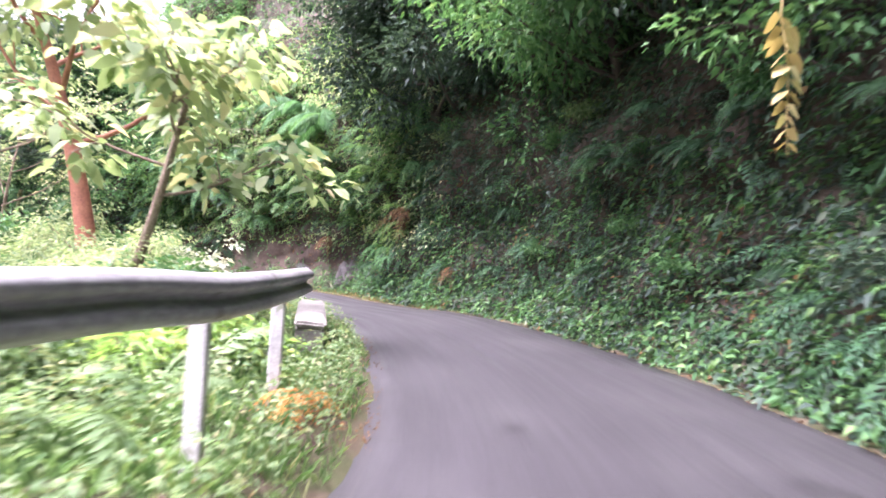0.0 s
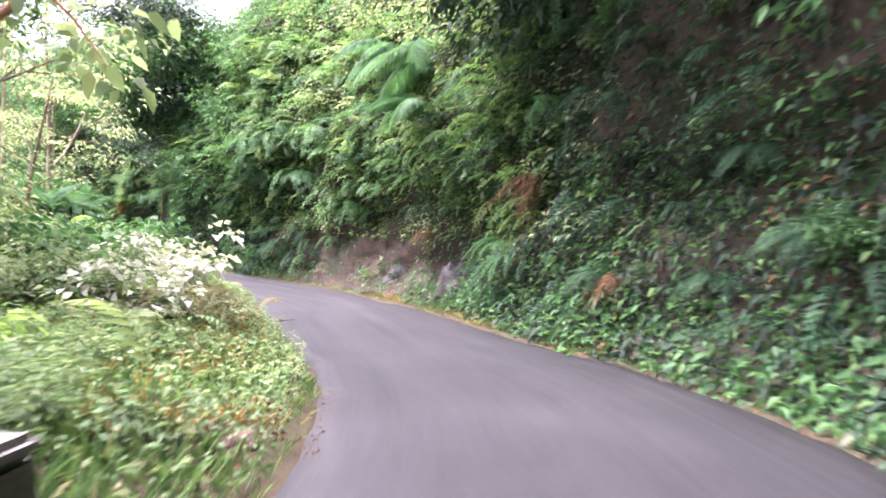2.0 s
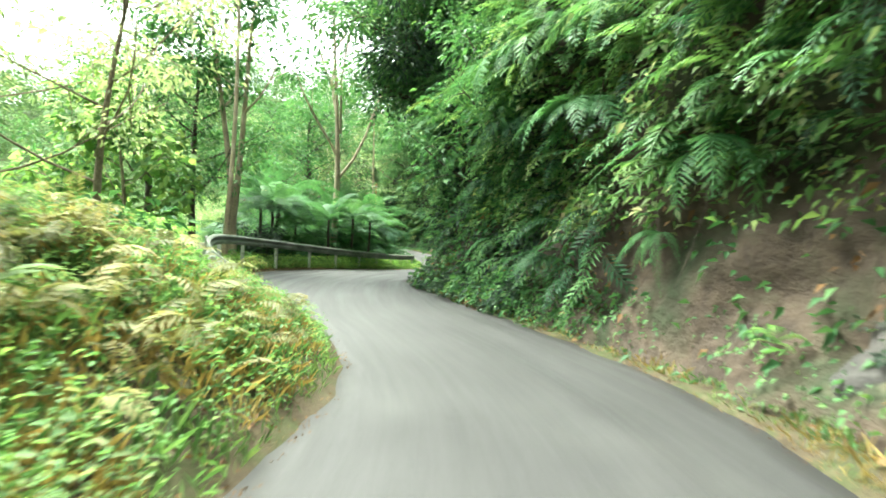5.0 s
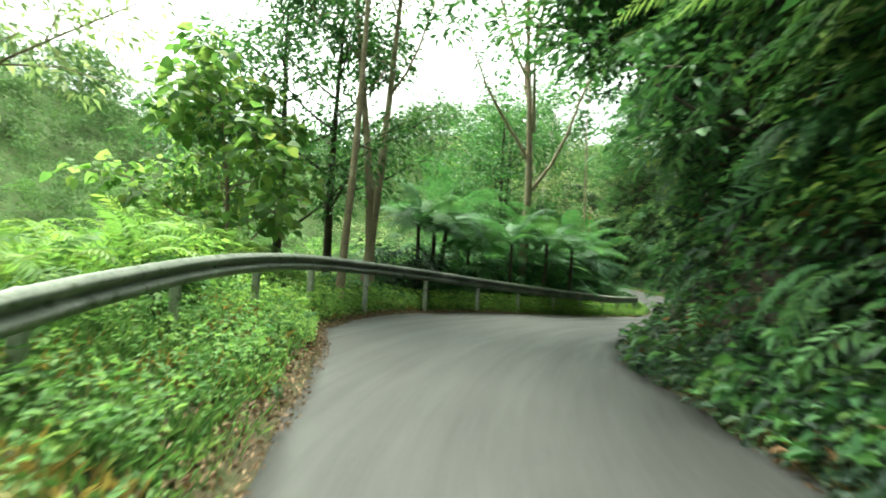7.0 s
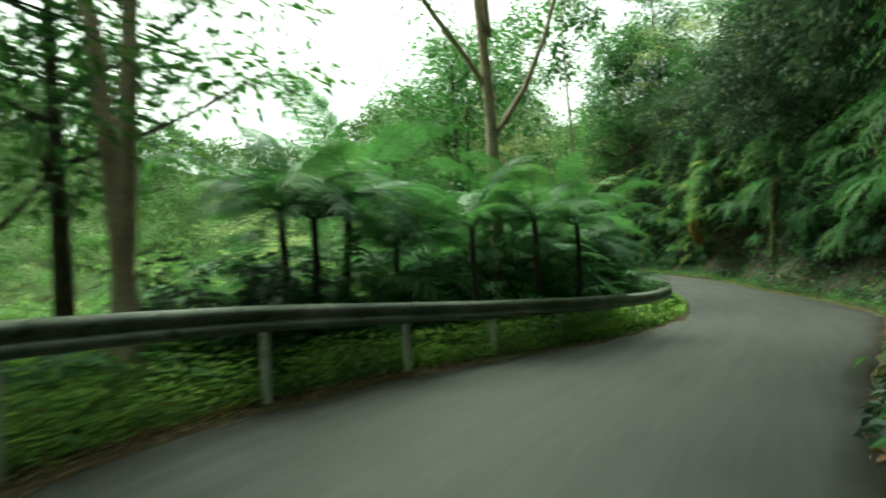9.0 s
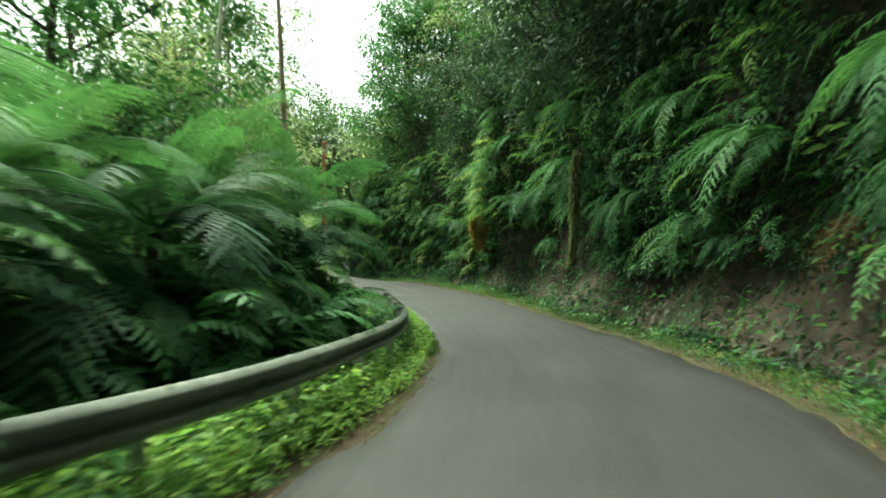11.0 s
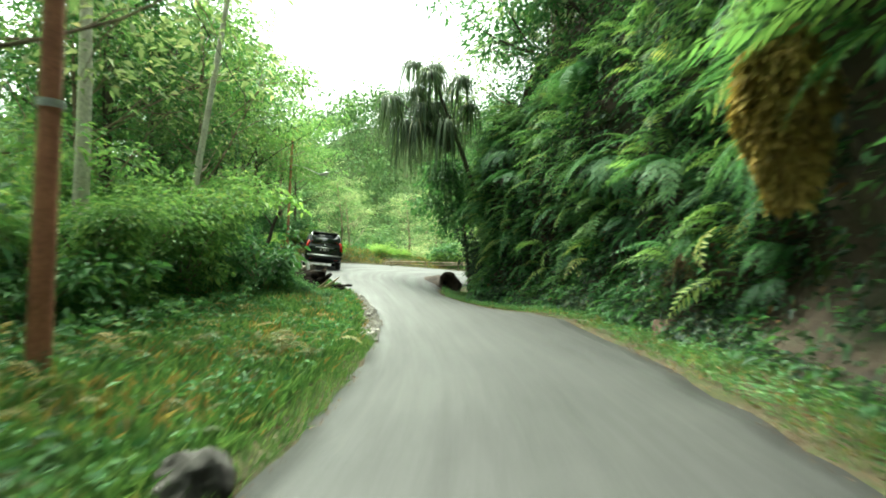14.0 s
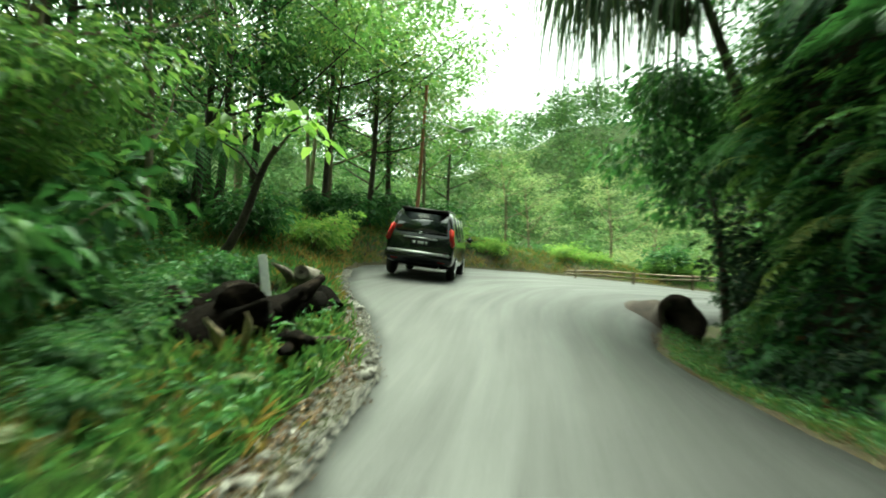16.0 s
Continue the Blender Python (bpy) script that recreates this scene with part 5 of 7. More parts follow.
# trees whose crowns lean out over the road; many added overhead to shade the cliff
# One kind of tree in two leaf colours, for shaded and for lit crowns.
canopy = tree("leafy tree leaning out over the road from the cliff, coloured dark as shaded", 14, 7.5, 0.16, M_DARKBARK, M_DARK, 120, 0.2, 0.85, fork=0.3, limbs=13, spread=0.42, lean=(0.32, 0.0), upright=0.45, group="overhanging trees")
canopy_lit = tree("leafy tree leaning out over the road from the cliff, coloured lighter as lit", 16, 7.5, 0.15, M_DARKBARK, M_LEAF, 95, 0.2, 0.85, fork=0.3, limbs=13, spread=0.42, lean=(0.3, 0.0), upright=0.5, group="overhanging trees")
first, lit = True, False
for s, back, k in ((-9, 2.6, 1.1), (-6, 2.2, 1.0), (-3, 2.6, 1.1), (0, 2.2, 1.0), (2.5, 2.6, 1.1), (5, 2.2, 1.05), (7.5, 2.6, 1.1), (10, 2.2, 1.05), (12.5, 2.6, 1.0), (15, 3.0, 0.95), (17.5, 2.2, 1.05), (19.3, 2.0, 1.1), (21.0, 2.4, 1.0), (8.8, 1.7, 0.85), (11.6, 1.7, 0.85), (14.2, 1.9, 0.85), (42.6, 1.8, 1.0), (44.6, 1.25, 1.05), (47.2, 1.4, 1.05), (46, 2.0, 1.0), (50.5, 2.3, 1.0), (55.5, 2.7, 1.0), (60.5, 2.8, 1.0), (43.5, 1.8, 0.95), (48, 2.0, 0.9), (53, 2.6, 0.95), (58, 2.8, 0.95), (63, 2.8, 0.9), (67.5, 2.8, 0.95), (72.5, 3.0, 0.85), (78, 3.2, 0.9)):
    xy, zr = on_line(s, float(edge(s, 2) + edge(s, 3)) + back)
    q, _ = on_line(s, 0.0)
    m = Matrix.Translation((*xy, float(zr) + 4.2)) @ pose(0, 0, 0, 0, 0, math.degrees(math.atan2(q[1] - xy[1], q[0] - xy[0])) + 30 * math.sin(s)) @ Matrix.Scale(k, 4)
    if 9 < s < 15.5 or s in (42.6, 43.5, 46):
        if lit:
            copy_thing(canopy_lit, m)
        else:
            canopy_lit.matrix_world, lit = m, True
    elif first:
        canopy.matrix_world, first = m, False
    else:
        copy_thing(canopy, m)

# ---- shrubs ----
shrub_green = shrub("leafy green roadside shrub", 21, 1.0, M_LEAF, 1500, 0.15)
shrub_green.matrix_world = stand(-66.0, 45.2)
shrub_dark = shrub("dense dark green shrub", 22, 1.2, M_DARK, 1900, 0.15)
shrub_dark.matrix_world = stand(-28.6, 27.2)
shrub_lime = shrub("bright lime-green spreading bush", 23, 1.1, M_LIME, 1800, 0.14, 0.3, tall=0.7, name="bush")
shrub_lime.matrix_world = stand(-21.3, 21.9)
shrub_light = shrub("sunlit light green bush", 24, 1.0, M_MEADOW, 1700, 0.11, name="bush")
shrub_light.matrix_world = stand(-7.6, 14.6)
shrub_pale = shrub("climber with whitish pale leaves in the sun", 25, 0.95, M_PALE, 1100, 0.15, 0.75, tall=0.85, name="climber")
shrub_pale.matrix_world = stand(-7.6, 15.9, 0, 1.1)
copy_thing(shrub_pale, stand(-6.5, 14.7, 120, 0.8))
shrub_broad = shrub("undergrowth shrub with broad hanging leaves", 26, 1.2, M_LEAF, 1100, 0.2, 0.5)
shrub_broad.matrix_world = stand(-59.0, 46.4)
rng = np.random.default_rng(81)


def row_of(base, s0, s1, n, o0, o1, lo, hi):
    for k in range(n):
        s, d = s0 + (s1 - s0) * (k + rng.random()) / n, o0 + (o1 - o0) * rng.random()
        copy_thing(base, spot(s, float(edge(s, 1)) - d, -0.05, 360 * rng.random(), lo + (hi - lo) * rng.random()))


row_of(shrub_light, 10, 27, 20, 1.7, 4.0, 0.35, 0.55)
shrub_tall = shrub("tall sunlit bush with pale green leaves", 27, 1.8, M_SUNLIT, 4200, 0.12, name="bush")
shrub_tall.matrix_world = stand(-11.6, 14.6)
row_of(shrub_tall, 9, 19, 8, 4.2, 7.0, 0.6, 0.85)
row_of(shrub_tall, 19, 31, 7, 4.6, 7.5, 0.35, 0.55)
row_of(shrub_light, -4, 10, 14, 2.6, 7, 0.6, 1.0)
row_of(shrub_green, -2, 34, 30, 3.0, 10, 0.8, 1.4)
row_of(shrub_lime, 6, 27, 16, 2.5, 8, 0.6, 1.1)
shrub_bramble = shrub("tangled half-dry bramble on the bank", 29, 1.0, M_BRAMBLE, 1500, 0.09, 0.4, tall=0.6, bark=M_STRAWSTEM, name="bramble")
shrub_bramble.matrix_world = spot(25.0, -4.2, -0.05, 30, 0.7)
row_of(shrub_bramble, 21, 31, 13, 1.4, 4.4, 0.5, 0.85)
row_of(shrub_lime, 34, 42, 12, 3.2, 8, 0.7, 1.1)
row_of(shrub_green, 33, 46, 16, 2.0, 7, 0.4, 0.8)
row_of(shrub_dark, 42, 60, 9, 2.6, 5, 0.6, 1.0)
row_of(shrub_light, 41, 66, 16, 3, 8, 0.9, 1.6)
fern_tall = fern(14, 360, 2.3, "tall tree fern with wide light green feathery fronds behind the guardrail", rng, M_FERN, 0.2, 20, 0.75, 0.62, comb=9, stem=(2.8, 0.07), group="tree ferns", name="tree_fern")
fern_tall.matrix_world = spot(50.0, -5.2, 0.0, 20, 1.0)
fern_shade = fern(13, 360, 2.4, "tall dark tree fern with drooping fronds behind the guardrail", rng, M_SHADEFERN, 0.2, 20, 0.75, 0.75, comb=9, stem=(2.6, 0.075), group="tree ferns", name="tree_fern")
fern_shade.matrix_world = spot(44.6, -6.2, 0.0, 70, 0.95)
for k in range(16):
    s = 43.5 + 19.5 * (k + rng.random()) / 16
    d = 2.6 + 3.4 * ((k * 0.618) % 1)
    copy_thing((fern_tall, fern_shade, fern_tall)[k % 3], spot(s, float(edge(s, 1)) - d, -0.1, 360 * rng.random(), 0.75 + 0.5 * rng.random(), 12 * (rng.random() - 0.5)))
for k in range(6):
    s = 46 + 16.5 * (k + rng.random()) / 6
    copy_thing((fern_tall, fern_tall, fern_shade)[k % 3], spot(s, float(edge(s, 1)) - 2.7 - 0.9 * rng.random(), 0.0, 360 * rng.random(), 0.66 + 0.3 * rng.random(), 14 * (rng.random() - 0.5)))
for x, y, a, k in ((-30.9, 33.0, 15, 0.92), (-30.2, 31.5, 200, 0.84), (-31.6, 34.4, 90, 0.9)):
    copy_thing(fern_tall, stand(x, y, a, k))
for k in range(12):
    s = 43.2 + 15 * (k + rng.random()) / 12
    copy_thing(fern_dark if k % 3 else tree_fern, spot(s, float(edge(s, 1)) - 2.7 - 0.9 * rng.random(), -0.9, 360 * rng.random(), 0.62 + 0.25 * rng.random()))
for k in range(12):
    s = 43 + 20 * (k + rng.random()) / 12
    copy_thing((tree_fern, fern_dark)[k % 2], spot(s, float(edge(s, 1)) - 2.4 - 2.5 * rng.random(), -0.3, 360 * rng.random(), 0.7 + 0.3 * rng.random()))
for k in range(3):
    s = 49 + 14 * (k + rng.random()) / 3
    copy_thing(tree_dark, spot(s, float(edge(s, 1)) - 5.0 - 2.5 * rng.random(), -0.2, 360 * rng.random(), 0.4 + 0.14 * rng.random()))
for x, y, a, k in ((-68.6, 57.8, 10, 0.62), (-66.6, 57.2, 100, 0.6), (-70.8, 59.4, 200, 0.6), (-65.0, 58.4, 50, 0.7)):
    copy_thing(tree_dark, stand(x, y, a, k))
tree_corner = tree("low dark tree with drooping foliage on the corner of the bank", 41, 6.4, 0.09, M_DARKBARK, M_LEAF, 50, 0.2, 0.7, fork=0.42, limbs=13, spread=0.24, upright=0.35, droop=0.6, lean=(-0.05, -0.1))
tree_corner.matrix_world = stand(-68.3, 55.7, 0, 1.0)
for x, y, a, k in ((-69.6, 57.0, 0, 0.9), (-70.9, 57.6, 180, 0.9), (-65.6, 56.3, 70, 1.2), (-66.9, 56.6, 20, 1.3), (-68.3, 56.9, 120, 1.3), (-72.0, 59.5, 30, 0.9)):
    copy_thing(shrub_dark, stand(x, y, a, k))
row_of(shrub_broad, 42, 62, 10, 2.6, 6, 0.4, 0.7)
row_of(shrub_green, 44, 66, 14, 1.5, 3.0, 0.3, 0.5)
row_of(shrub_green, 40, 66, 22, 4, 14, 0.9, 1.6)
row_of(shrub_green, 66, 92, 26, 5.5, 11, 0.8, 1.5)
row_of(shrub_broad, 66, 92, 18, 4.6, 9, 0.7, 1.2)
shrub_wood = shrub("tall leafy woodland bush", 28, 2.0, M_LIGHT, 4600, 0.14, name="bush")
shrub_wood.matrix_world = stand(-57.2, 44.6)
row_of(shrub_wood, 64, 93, 30, 4.4, 9.0, 0.6, 1.1)
row_of(shrub_wood, 43, 64, 12, 5.5, 10, 0.7, 1.2)
row_of(shrub_green, 68, 92, 20, 6, 14, 1.0, 1.7)
row_of(shrub_lime, 92, 122, 26, 0.8, 7, 0.6, 1.1)
row_of(shrub_green, 92, 122, 20, 2, 12, 0.8, 1.6)
row_of(shrub_light, 94, 122, 22, 2.5, 15, 0.9, 1.7)
row_of(shrub_tall, 96, 122, 12, 6, 18, 0.7, 1.1)
for k in range(30):
    s = -6 + 102 * (k + rng.random()) / 30
    o = float(edge(s, 2) + edge(s, 3)) + 0.55 + 0.5 * rng.random()
    if edge(s, 2) > 2.1 and not 47 < s < 77:
        xy, zr = on_line(s, o)
        copy_thing(shrub_green if k % 3 else shrub_dark, Matrix.Translation((*xy, float(zr) + 0.25)) @ pose(0, 0, 0, 0, 0, 77 * k) @ Matrix.Scale(0.35 + 0.25 * rng.random(), 4))


# shrubs that stand out from the cliff; higher ones coloured lighter, as if lit
cliff_shrub = shrub("leafy green shrub hanging from the cliff", 41, 1.0, M_LEAF, 1300, 0.13, tall=0.6, group="cliff shrubs")
cliff_shrub.matrix_world = face_pose(8.0, 4.6, 0.8, rng, 0.1)
cliff_shrub_lit = shrub("shrub high on the cliff, coloured light green as lit", 42, 1.0, M_MEADOW, 1300, 0.13, tall=0.6, group="cliff shrubs")
cliff_shrub_lit.matrix_world = face_pose(13.0, 7.4, 0.9, rng, 0.1)
cliff_shrub_dark = shrub("dark small-leaved shrub hanging from the cliff", 43, 1.0, M_DARK, 1400, 0.12, tall=0.6, group="cliff shrubs")
cliff_shrub_dark.matrix_world = face_pose(5.0, 3.0, 0.8, rng, 0.1)
for k in range(96):
    s, h = (2 + 22 * ((k * 0.618) % 1), 1.2 + 8.5 * rng.random()) if k < 46 else (24 + 72 * ((k * 0.618) % 1), 3.6 + 6.0 * rng.random())
    base = cliff_shrub_lit if h > 5.2 and k % 3 else (cliff_shrub_dark if k % 3 == 1 else cliff_shrub)
    if h < 17 * float(cliff_top(s)):
        copy_thing(base, face_pose(s, h, (0.45 + 0.45 * rng.random()) * (1 if edge(s, 2) > 2.1 else 0.6), rng, 0.1))


# ---- far woods ----
def far_woods(name, label, seed, count, d0, d1, size, leaf, per=90, puff=1.9):
    rng = np.random.default_rng(seed)
    spots = []
    while len(spots) < count:
        xy = np.stack([-150 + 190 * rng.random(4000), -110 + 260 * rng.random(4000)], 1) if d1 < 90 else np.stack([-420 + 560 * rng.random(4000), -320 + 640 * rng.random(4000)], 1)
        s, o, _ = locate(xy)
        dl = edge(s, 1) - o
        ok = (dl > d0) & (dl < d1) & (xy[:, 0] < -14) & (xy[:, 1] > 0.6 * (xy[:, 0] + 25) - 10)
        if d1 > 90:
            ok &= rng.random(len(xy)) < np.clip(120 / dl, 0.2, 1)
        spots += list(xy[ok])
    xy = np.array(spots[:count])
    z = land(xy)
    rad = puff * (0.7 + 0.7 * rng.random(count)) * (np.hypot(*(xy - [-30, 30]).T) / 110).clip(0.75, 1.9)
    clumps = 8
    d = unit(rng.normal(0, 1, (count * clumps, 3)) + [0, 0, 0.35])
    mid = np.repeat(np.concatenate([xy, (z + rad * 1.4)[:, None]], 1), clumps, axis=0) + d * np.repeat(rad, clumps)[:, None] * [0.75, 0.75, 1.1]
    small = np.repeat(rad, clumps) * (0.32 + 0.25 * rng.random(count * clumps))
    each = per // clumps
    n = len(mid) * each
    rr = np.repeat(small, each)[:, None]
    e = unit(rng.normal(0, 1, (n, 3)) + [0, 0, 0.35])
    p = np.repeat(mid, each, axis=0) + e * rr * [1.15, 1.15, 0.7] * (0.7 + 0.35 * rng.random((n, 1)))
    way = e * [1, 1, 0.3] + rng.normal(0, 0.5, (n, 3)) - [0, 0, 0.3]
    rr = rr * 2.2
    v, f = leaves(p, way, size * rr[:, 0] * (0.6 + 0.8 * rng.random(n)), rng, 0.6, 0.25, long=False)
    tagged(part(name, mesh_of(name, v, f, leaf)), label, "woods", kind="stuff")


def bank_woods():
    rng = np.random.default_rng(58)
    n = 70000
    s, d = -14 + 112 * rng.random(n), 3.2 + 26 * rng.random(n) ** 1.3
    xy, _ = on_line(s, edge(s, 2) + edge(s, 3) + d)
    _, o, _ = locate(xy)
    ok = o > edge(s, 2) + 3
    xy = xy[ok]
    z = land(xy) + 0.1 + 1.6 * np.abs(waves(xy[:, 0], xy[:, 1], 2.2, 3.0)) * rng.random(len(xy)) ** 0.5
    v, f = leaves(np.concatenate([xy, z[:, None]], 1), rng.normal(0, 1, (len(xy), 3)) * [1, 1, 0.4], 0.34 * (0.6 + 0.8 * rng.random(len(xy))), rng, 0.5, 0.3, long=False)
    tagged(part("bank_scrub", mesh_of("bank_scrub", v, f, M_LEAF)), "dense green scrub on the slope above the cliff", "scrub", kind="stuff")


def valley_scrub():
    rng = np.random.default_rng(59)
    n = 90000
    s, d = -12 + 116 * rng.random(n), 7 + 42 * rng.random(n)
    xy, _ = on_line(s, edge(s, 1) - d)
    s2, o2, _ = locate(xy)
    xy = xy[edge(s2, 1) - o2 > 6]
    z = land(xy) + 0.1 + 1.3 * np.abs(waves(xy[:, 0], xy[:, 1], 2.6, 5.0)) * rng.random(len(xy)) ** 0.5
    v, f = leaves(np.concatenate([xy, z[:, None]], 1), rng.normal(0, 1, (len(xy), 3)) * [1, 1, 0.4], 0.42 * (0.6 + 0.8 * rng.random(len(xy))), rng, 0.5, 0.3, long=False)
    tagged(part("valley_scrub", mesh_of("valley_scrub", v, f, M_HILL)), "dense green scrub and saplings on the slopes of the valley", "scrub", kind="stuff")


bank_woods()
valley_scrub()
far_woods("valley_woods", "woodland of green trees filling the valley below the road", 51, 380, 16, 80, 0.22, M_LIGHT, 240, 1.7)
far_woods("valley_woods", "lighter green trees and scrub in the valley", 52, 240, 13, 75, 0.22, M_SUNLIT, 208, 1.3)
far_woods("hill_woods", "dense forest covering the far hillsides", 53, 900, 62, 240, 0.18, M_HILL, 176, 2.9)
far_woods("hill_woods", "lighter forest patches on the far hillsides", 54, 500, 60, 240, 0.18, M_HILL, 176, 2.5)


# ---- minivan ----
M_PAINT = plain("black_car_paint", (0.012, 0.013, 0.014), 0.22, 0.0, 1.0)
M_GLASS = plain("dark_tinted_glass", (0.02, 0.024, 0.026), 0.05, 0.0, 1.0, 1.0)
M_RUBBER = plain("black_rubber", (0.018, 0.018, 0.018), 0.85)
M_ALLOY = plain("silver_alloy", (0.55, 0.55, 0.56), 0.35, 0.8)
M_CHROME = plain("brushed_chrome", (0.7, 0.7, 0.7), 0.18, 1.0)
M_REDLENS = plain("red_lamp_lens", (0.55, 0.02, 0.015), 0.18, 0.0, 0.6)
M_CLEARLENS = plain("clear_lamp_lens", (0.6, 0.6, 0.58), 0.15, 0.0, 0.6)
M_SILVER = plain("bright_silver_trim", (0.72, 0.72, 0.72), 0.4, 0.5)
M_GLOSSBLACK = plain("gloss_black_plastic", (0.01, 0.01, 0.01), 0.5, 0.0, 0.0, 0.3)
M_PLATE = plain("black_number_plate", (0.02, 0.02, 0.02), 0.5)
M_WHITE = plain("white_paint", (0.75, 0.75, 0.73), 0.5)
M_GREYTRIM = plain("grey_plastic_trim", (0.16, 0.16, 0.165), 0.5)


def minivan(m):
    """A compact people carrier; x ahead, the rear bumper at x = 0, wheels on z = 0."""
    car = tagged(new("minivan"), "black compact minivan with red tail lamps on the road", "car")
    # stations from rear to front: x, floor, belt height, roof height, half width low, half width belt, half width roof
    st = np.array([(0.0, 0.42, 0.80, 0.88, 0.70, 0.74, 0.70), (0.04, 0.34, 0.92, 1.05, 0.77, 0.79, 0.75), (0.15, 0.30, 0.98, 1.32, 0.79, 0.805, 0.69), (0.29, 0.27, 1.0, 1.57, 0.80, 0.815, 0.65), (0.48, 0.25, 1.0, 1.65, 0.805, 0.82, 0.63),
                   (1.2, 0.22, 0.99, 1.68, 0.81, 0.825, 0.63), (2.1, 0.2, 0.97, 1.67, 0.81, 0.825, 0.63), (2.65, 0.2, 0.95, 1.58, 0.81, 0.825, 0.61), (3.1, 0.2, 0.94, 1.24, 0.81, 0.82, 0.66),
                   (3.35, 0.2, 0.92, 1.03, 0.81, 0.815, 0.72), (3.75, 0.22, 0.84, 0.92, 0.79, 0.79, 0.66), (4.0, 0.26, 0.7, 0.77, 0.74, 0.74, 0.6), (4.1, 0.34, 0.56, 0.6, 0.66, 0.68, 0.55)])
    ring = []
    for x, f, b, r, wl, wb, wr in st:
        half = [(0.0, f), (wl * 0.75, f), (wl * 0.97, f + 0.06), (wl + 0.005, f + 0.2), (wb, (f + b) / 2 + 0.08), (wb, b - 0.06), (wb - 0.02, b), (wb * 0.35 + wr * 0.65, b * 0.35 + r * 0.65), (wr, r - 0.07), (wr - 0.06, r - 0.015), (wr * 0.5, r + 0.008), (0.0, r + 0.012)]
        full = half + [(-y, z) for y, z in half[-2:0:-1]]
        ring.append([(x, y, z) for y, z in full])
    rows = np.array(ring)
    rows = np.concatenate([rows, rows[:, :1]], 1)
    bm = bmesh.new()
    grid = [[bm.verts.new(p) for p in r[:-1]] for r in rows]
    n = len(grid[0])
    for a, b in zip(grid[:-1], grid[1:]):
        for k in range(n):
            bm.faces.new((a[k], a[(k + 1) % n], b[(k + 1) % n], b[k]))
    bm.faces.new(grid[0][::-1])
    bm.faces.new(grid[-1])
    body = part_bm("body", bm, M_PAINT, car, smooth=True)
    body.modifiers.new("round", 'SUBSURF').levels = 1
    body.modifiers["round"].render_levels = 1

    def pane(name, corners, material, parent=body, thick=0.012, label=""):
        bm = bmesh.new()
        c = [Vector(p) for p in corners]
        nrm = (c[1] - c[0]).cross(c[2] - c[0]).normalized() * thick
        lo, hi = [bm.verts.new(p) for p in c], [bm.verts.new(p + nrm) for p in c]
        bm.faces.new(hi)
        bm.faces.new(lo[::-1])
        for k in range(len(c)):
            j = (k + 1) % len(c)
            bm.faces.new((lo[k], lo[j], hi[j], hi[k]))
        bmesh.ops.bevel(bm, geom=[e for e in bm.edges if e.calc_length() > 0.05], offset=0.006, segments=2, affect='EDGES')
        return part_bm(name, bm, material, parent, label, True)

    def block(name, centre, size, material, parent=car, bevel=0.02, label="", turn=(0, 0, 0)):
        bm = bmesh.new()
        bmesh.ops.create_cube(bm, size=1, matrix=Matrix.LocRotScale(Vector(centre), Euler([radians(a) for a in turn]), Vector(size)))
        bmesh.ops.bevel(bm, geom=bm.edges[:], offset=min(bevel, min(size) * 0.45), segments=2, affect='EDGES')
        return part_bm(name, bm, material, parent, label, True)

    pane("rear_window", [(0.015, 0.61, 1.08), (0.015, -0.61, 1.08), (0.215, -0.55, 1.52), (0.215, 0.55, 1.52)], M_GLASS, label="dark tinted rear window")
    pane("windscreen", [(3.32, -0.66, 1.06), (3.32, 0.66, 1.06), (2.72, 0.56, 1.57), (2.72, -0.56, 1.57)], M_GLASS)
    for y in (-1, 1):
        for x0, x1 in ((0.5, 1.12), (1.2, 2.0), (2.08, 2.72)):
            p = [(x0, y * 0.80, 1.04), (x1, y * 0.80, 1.03), (x1 - 0.03, y * 0.665, 1.53), (x0 + 0.03, y * 0.665, 1.53)]
            pane("side_window", p[::-1] if y > 0 else p, M_GLASS)
        block("tail_lamp", (0.07, y * 0.725, 1.02), (0.16, 0.1, 0.44), M_REDLENS, body, 0.035, "tall red tail lamp", turn=(y * 13, 14, 0))
        block("head_lamp", (3.92, y * 0.6, 0.68), (0.2, 0.26, 0.15), M_CLEARLENS, body, 0.05)
        mirror = block("mirror", (2.78, y * 0.95, 1.06), (0.12, 0.2, 0.15), M_PAINT, car, 0.05)
        block("mirror_arm", (2.8, y * 0.84, 1.02), (0.07, 0.1, 0.05), M_GREYTRIM, mirror, 0.02)
        block("bumper_reflector", (-0.035, y * 0.55, 0.44), (0.03, 0.16, 0.04), M_REDLENS, body, 0.01)
        for x in (0.78, 3.3):
            bm = bmesh.new()
            bmesh.ops.create_cone(bm, cap_ends=True, segments=28, radius1=0.31, radius2=0.31, depth=0.19, matrix=Matrix.Rotation(radians(90), 4, 'X'))
            bmesh.ops.bevel(bm, geom=[e for e in bm.edges if e.is_manifold and e.calc_face_angle() > 1], offset=0.035, segments=2, affect='EDGES')
            wheel = part_bm("tyre", bm, M_RUBBER, car, smooth=True)
            wheel.location = (x, y * 0.735, 0.31)
            bm = bmesh.new()
            bmesh.ops.create_cone(bm, cap_ends=True, segments=24, radius1=0.2, radius2=0.2, depth=0.02, matrix=Matrix.Translation((0, y * 0.09, 0)) @ Matrix.Rotation(radians(90), 4, 'X'))
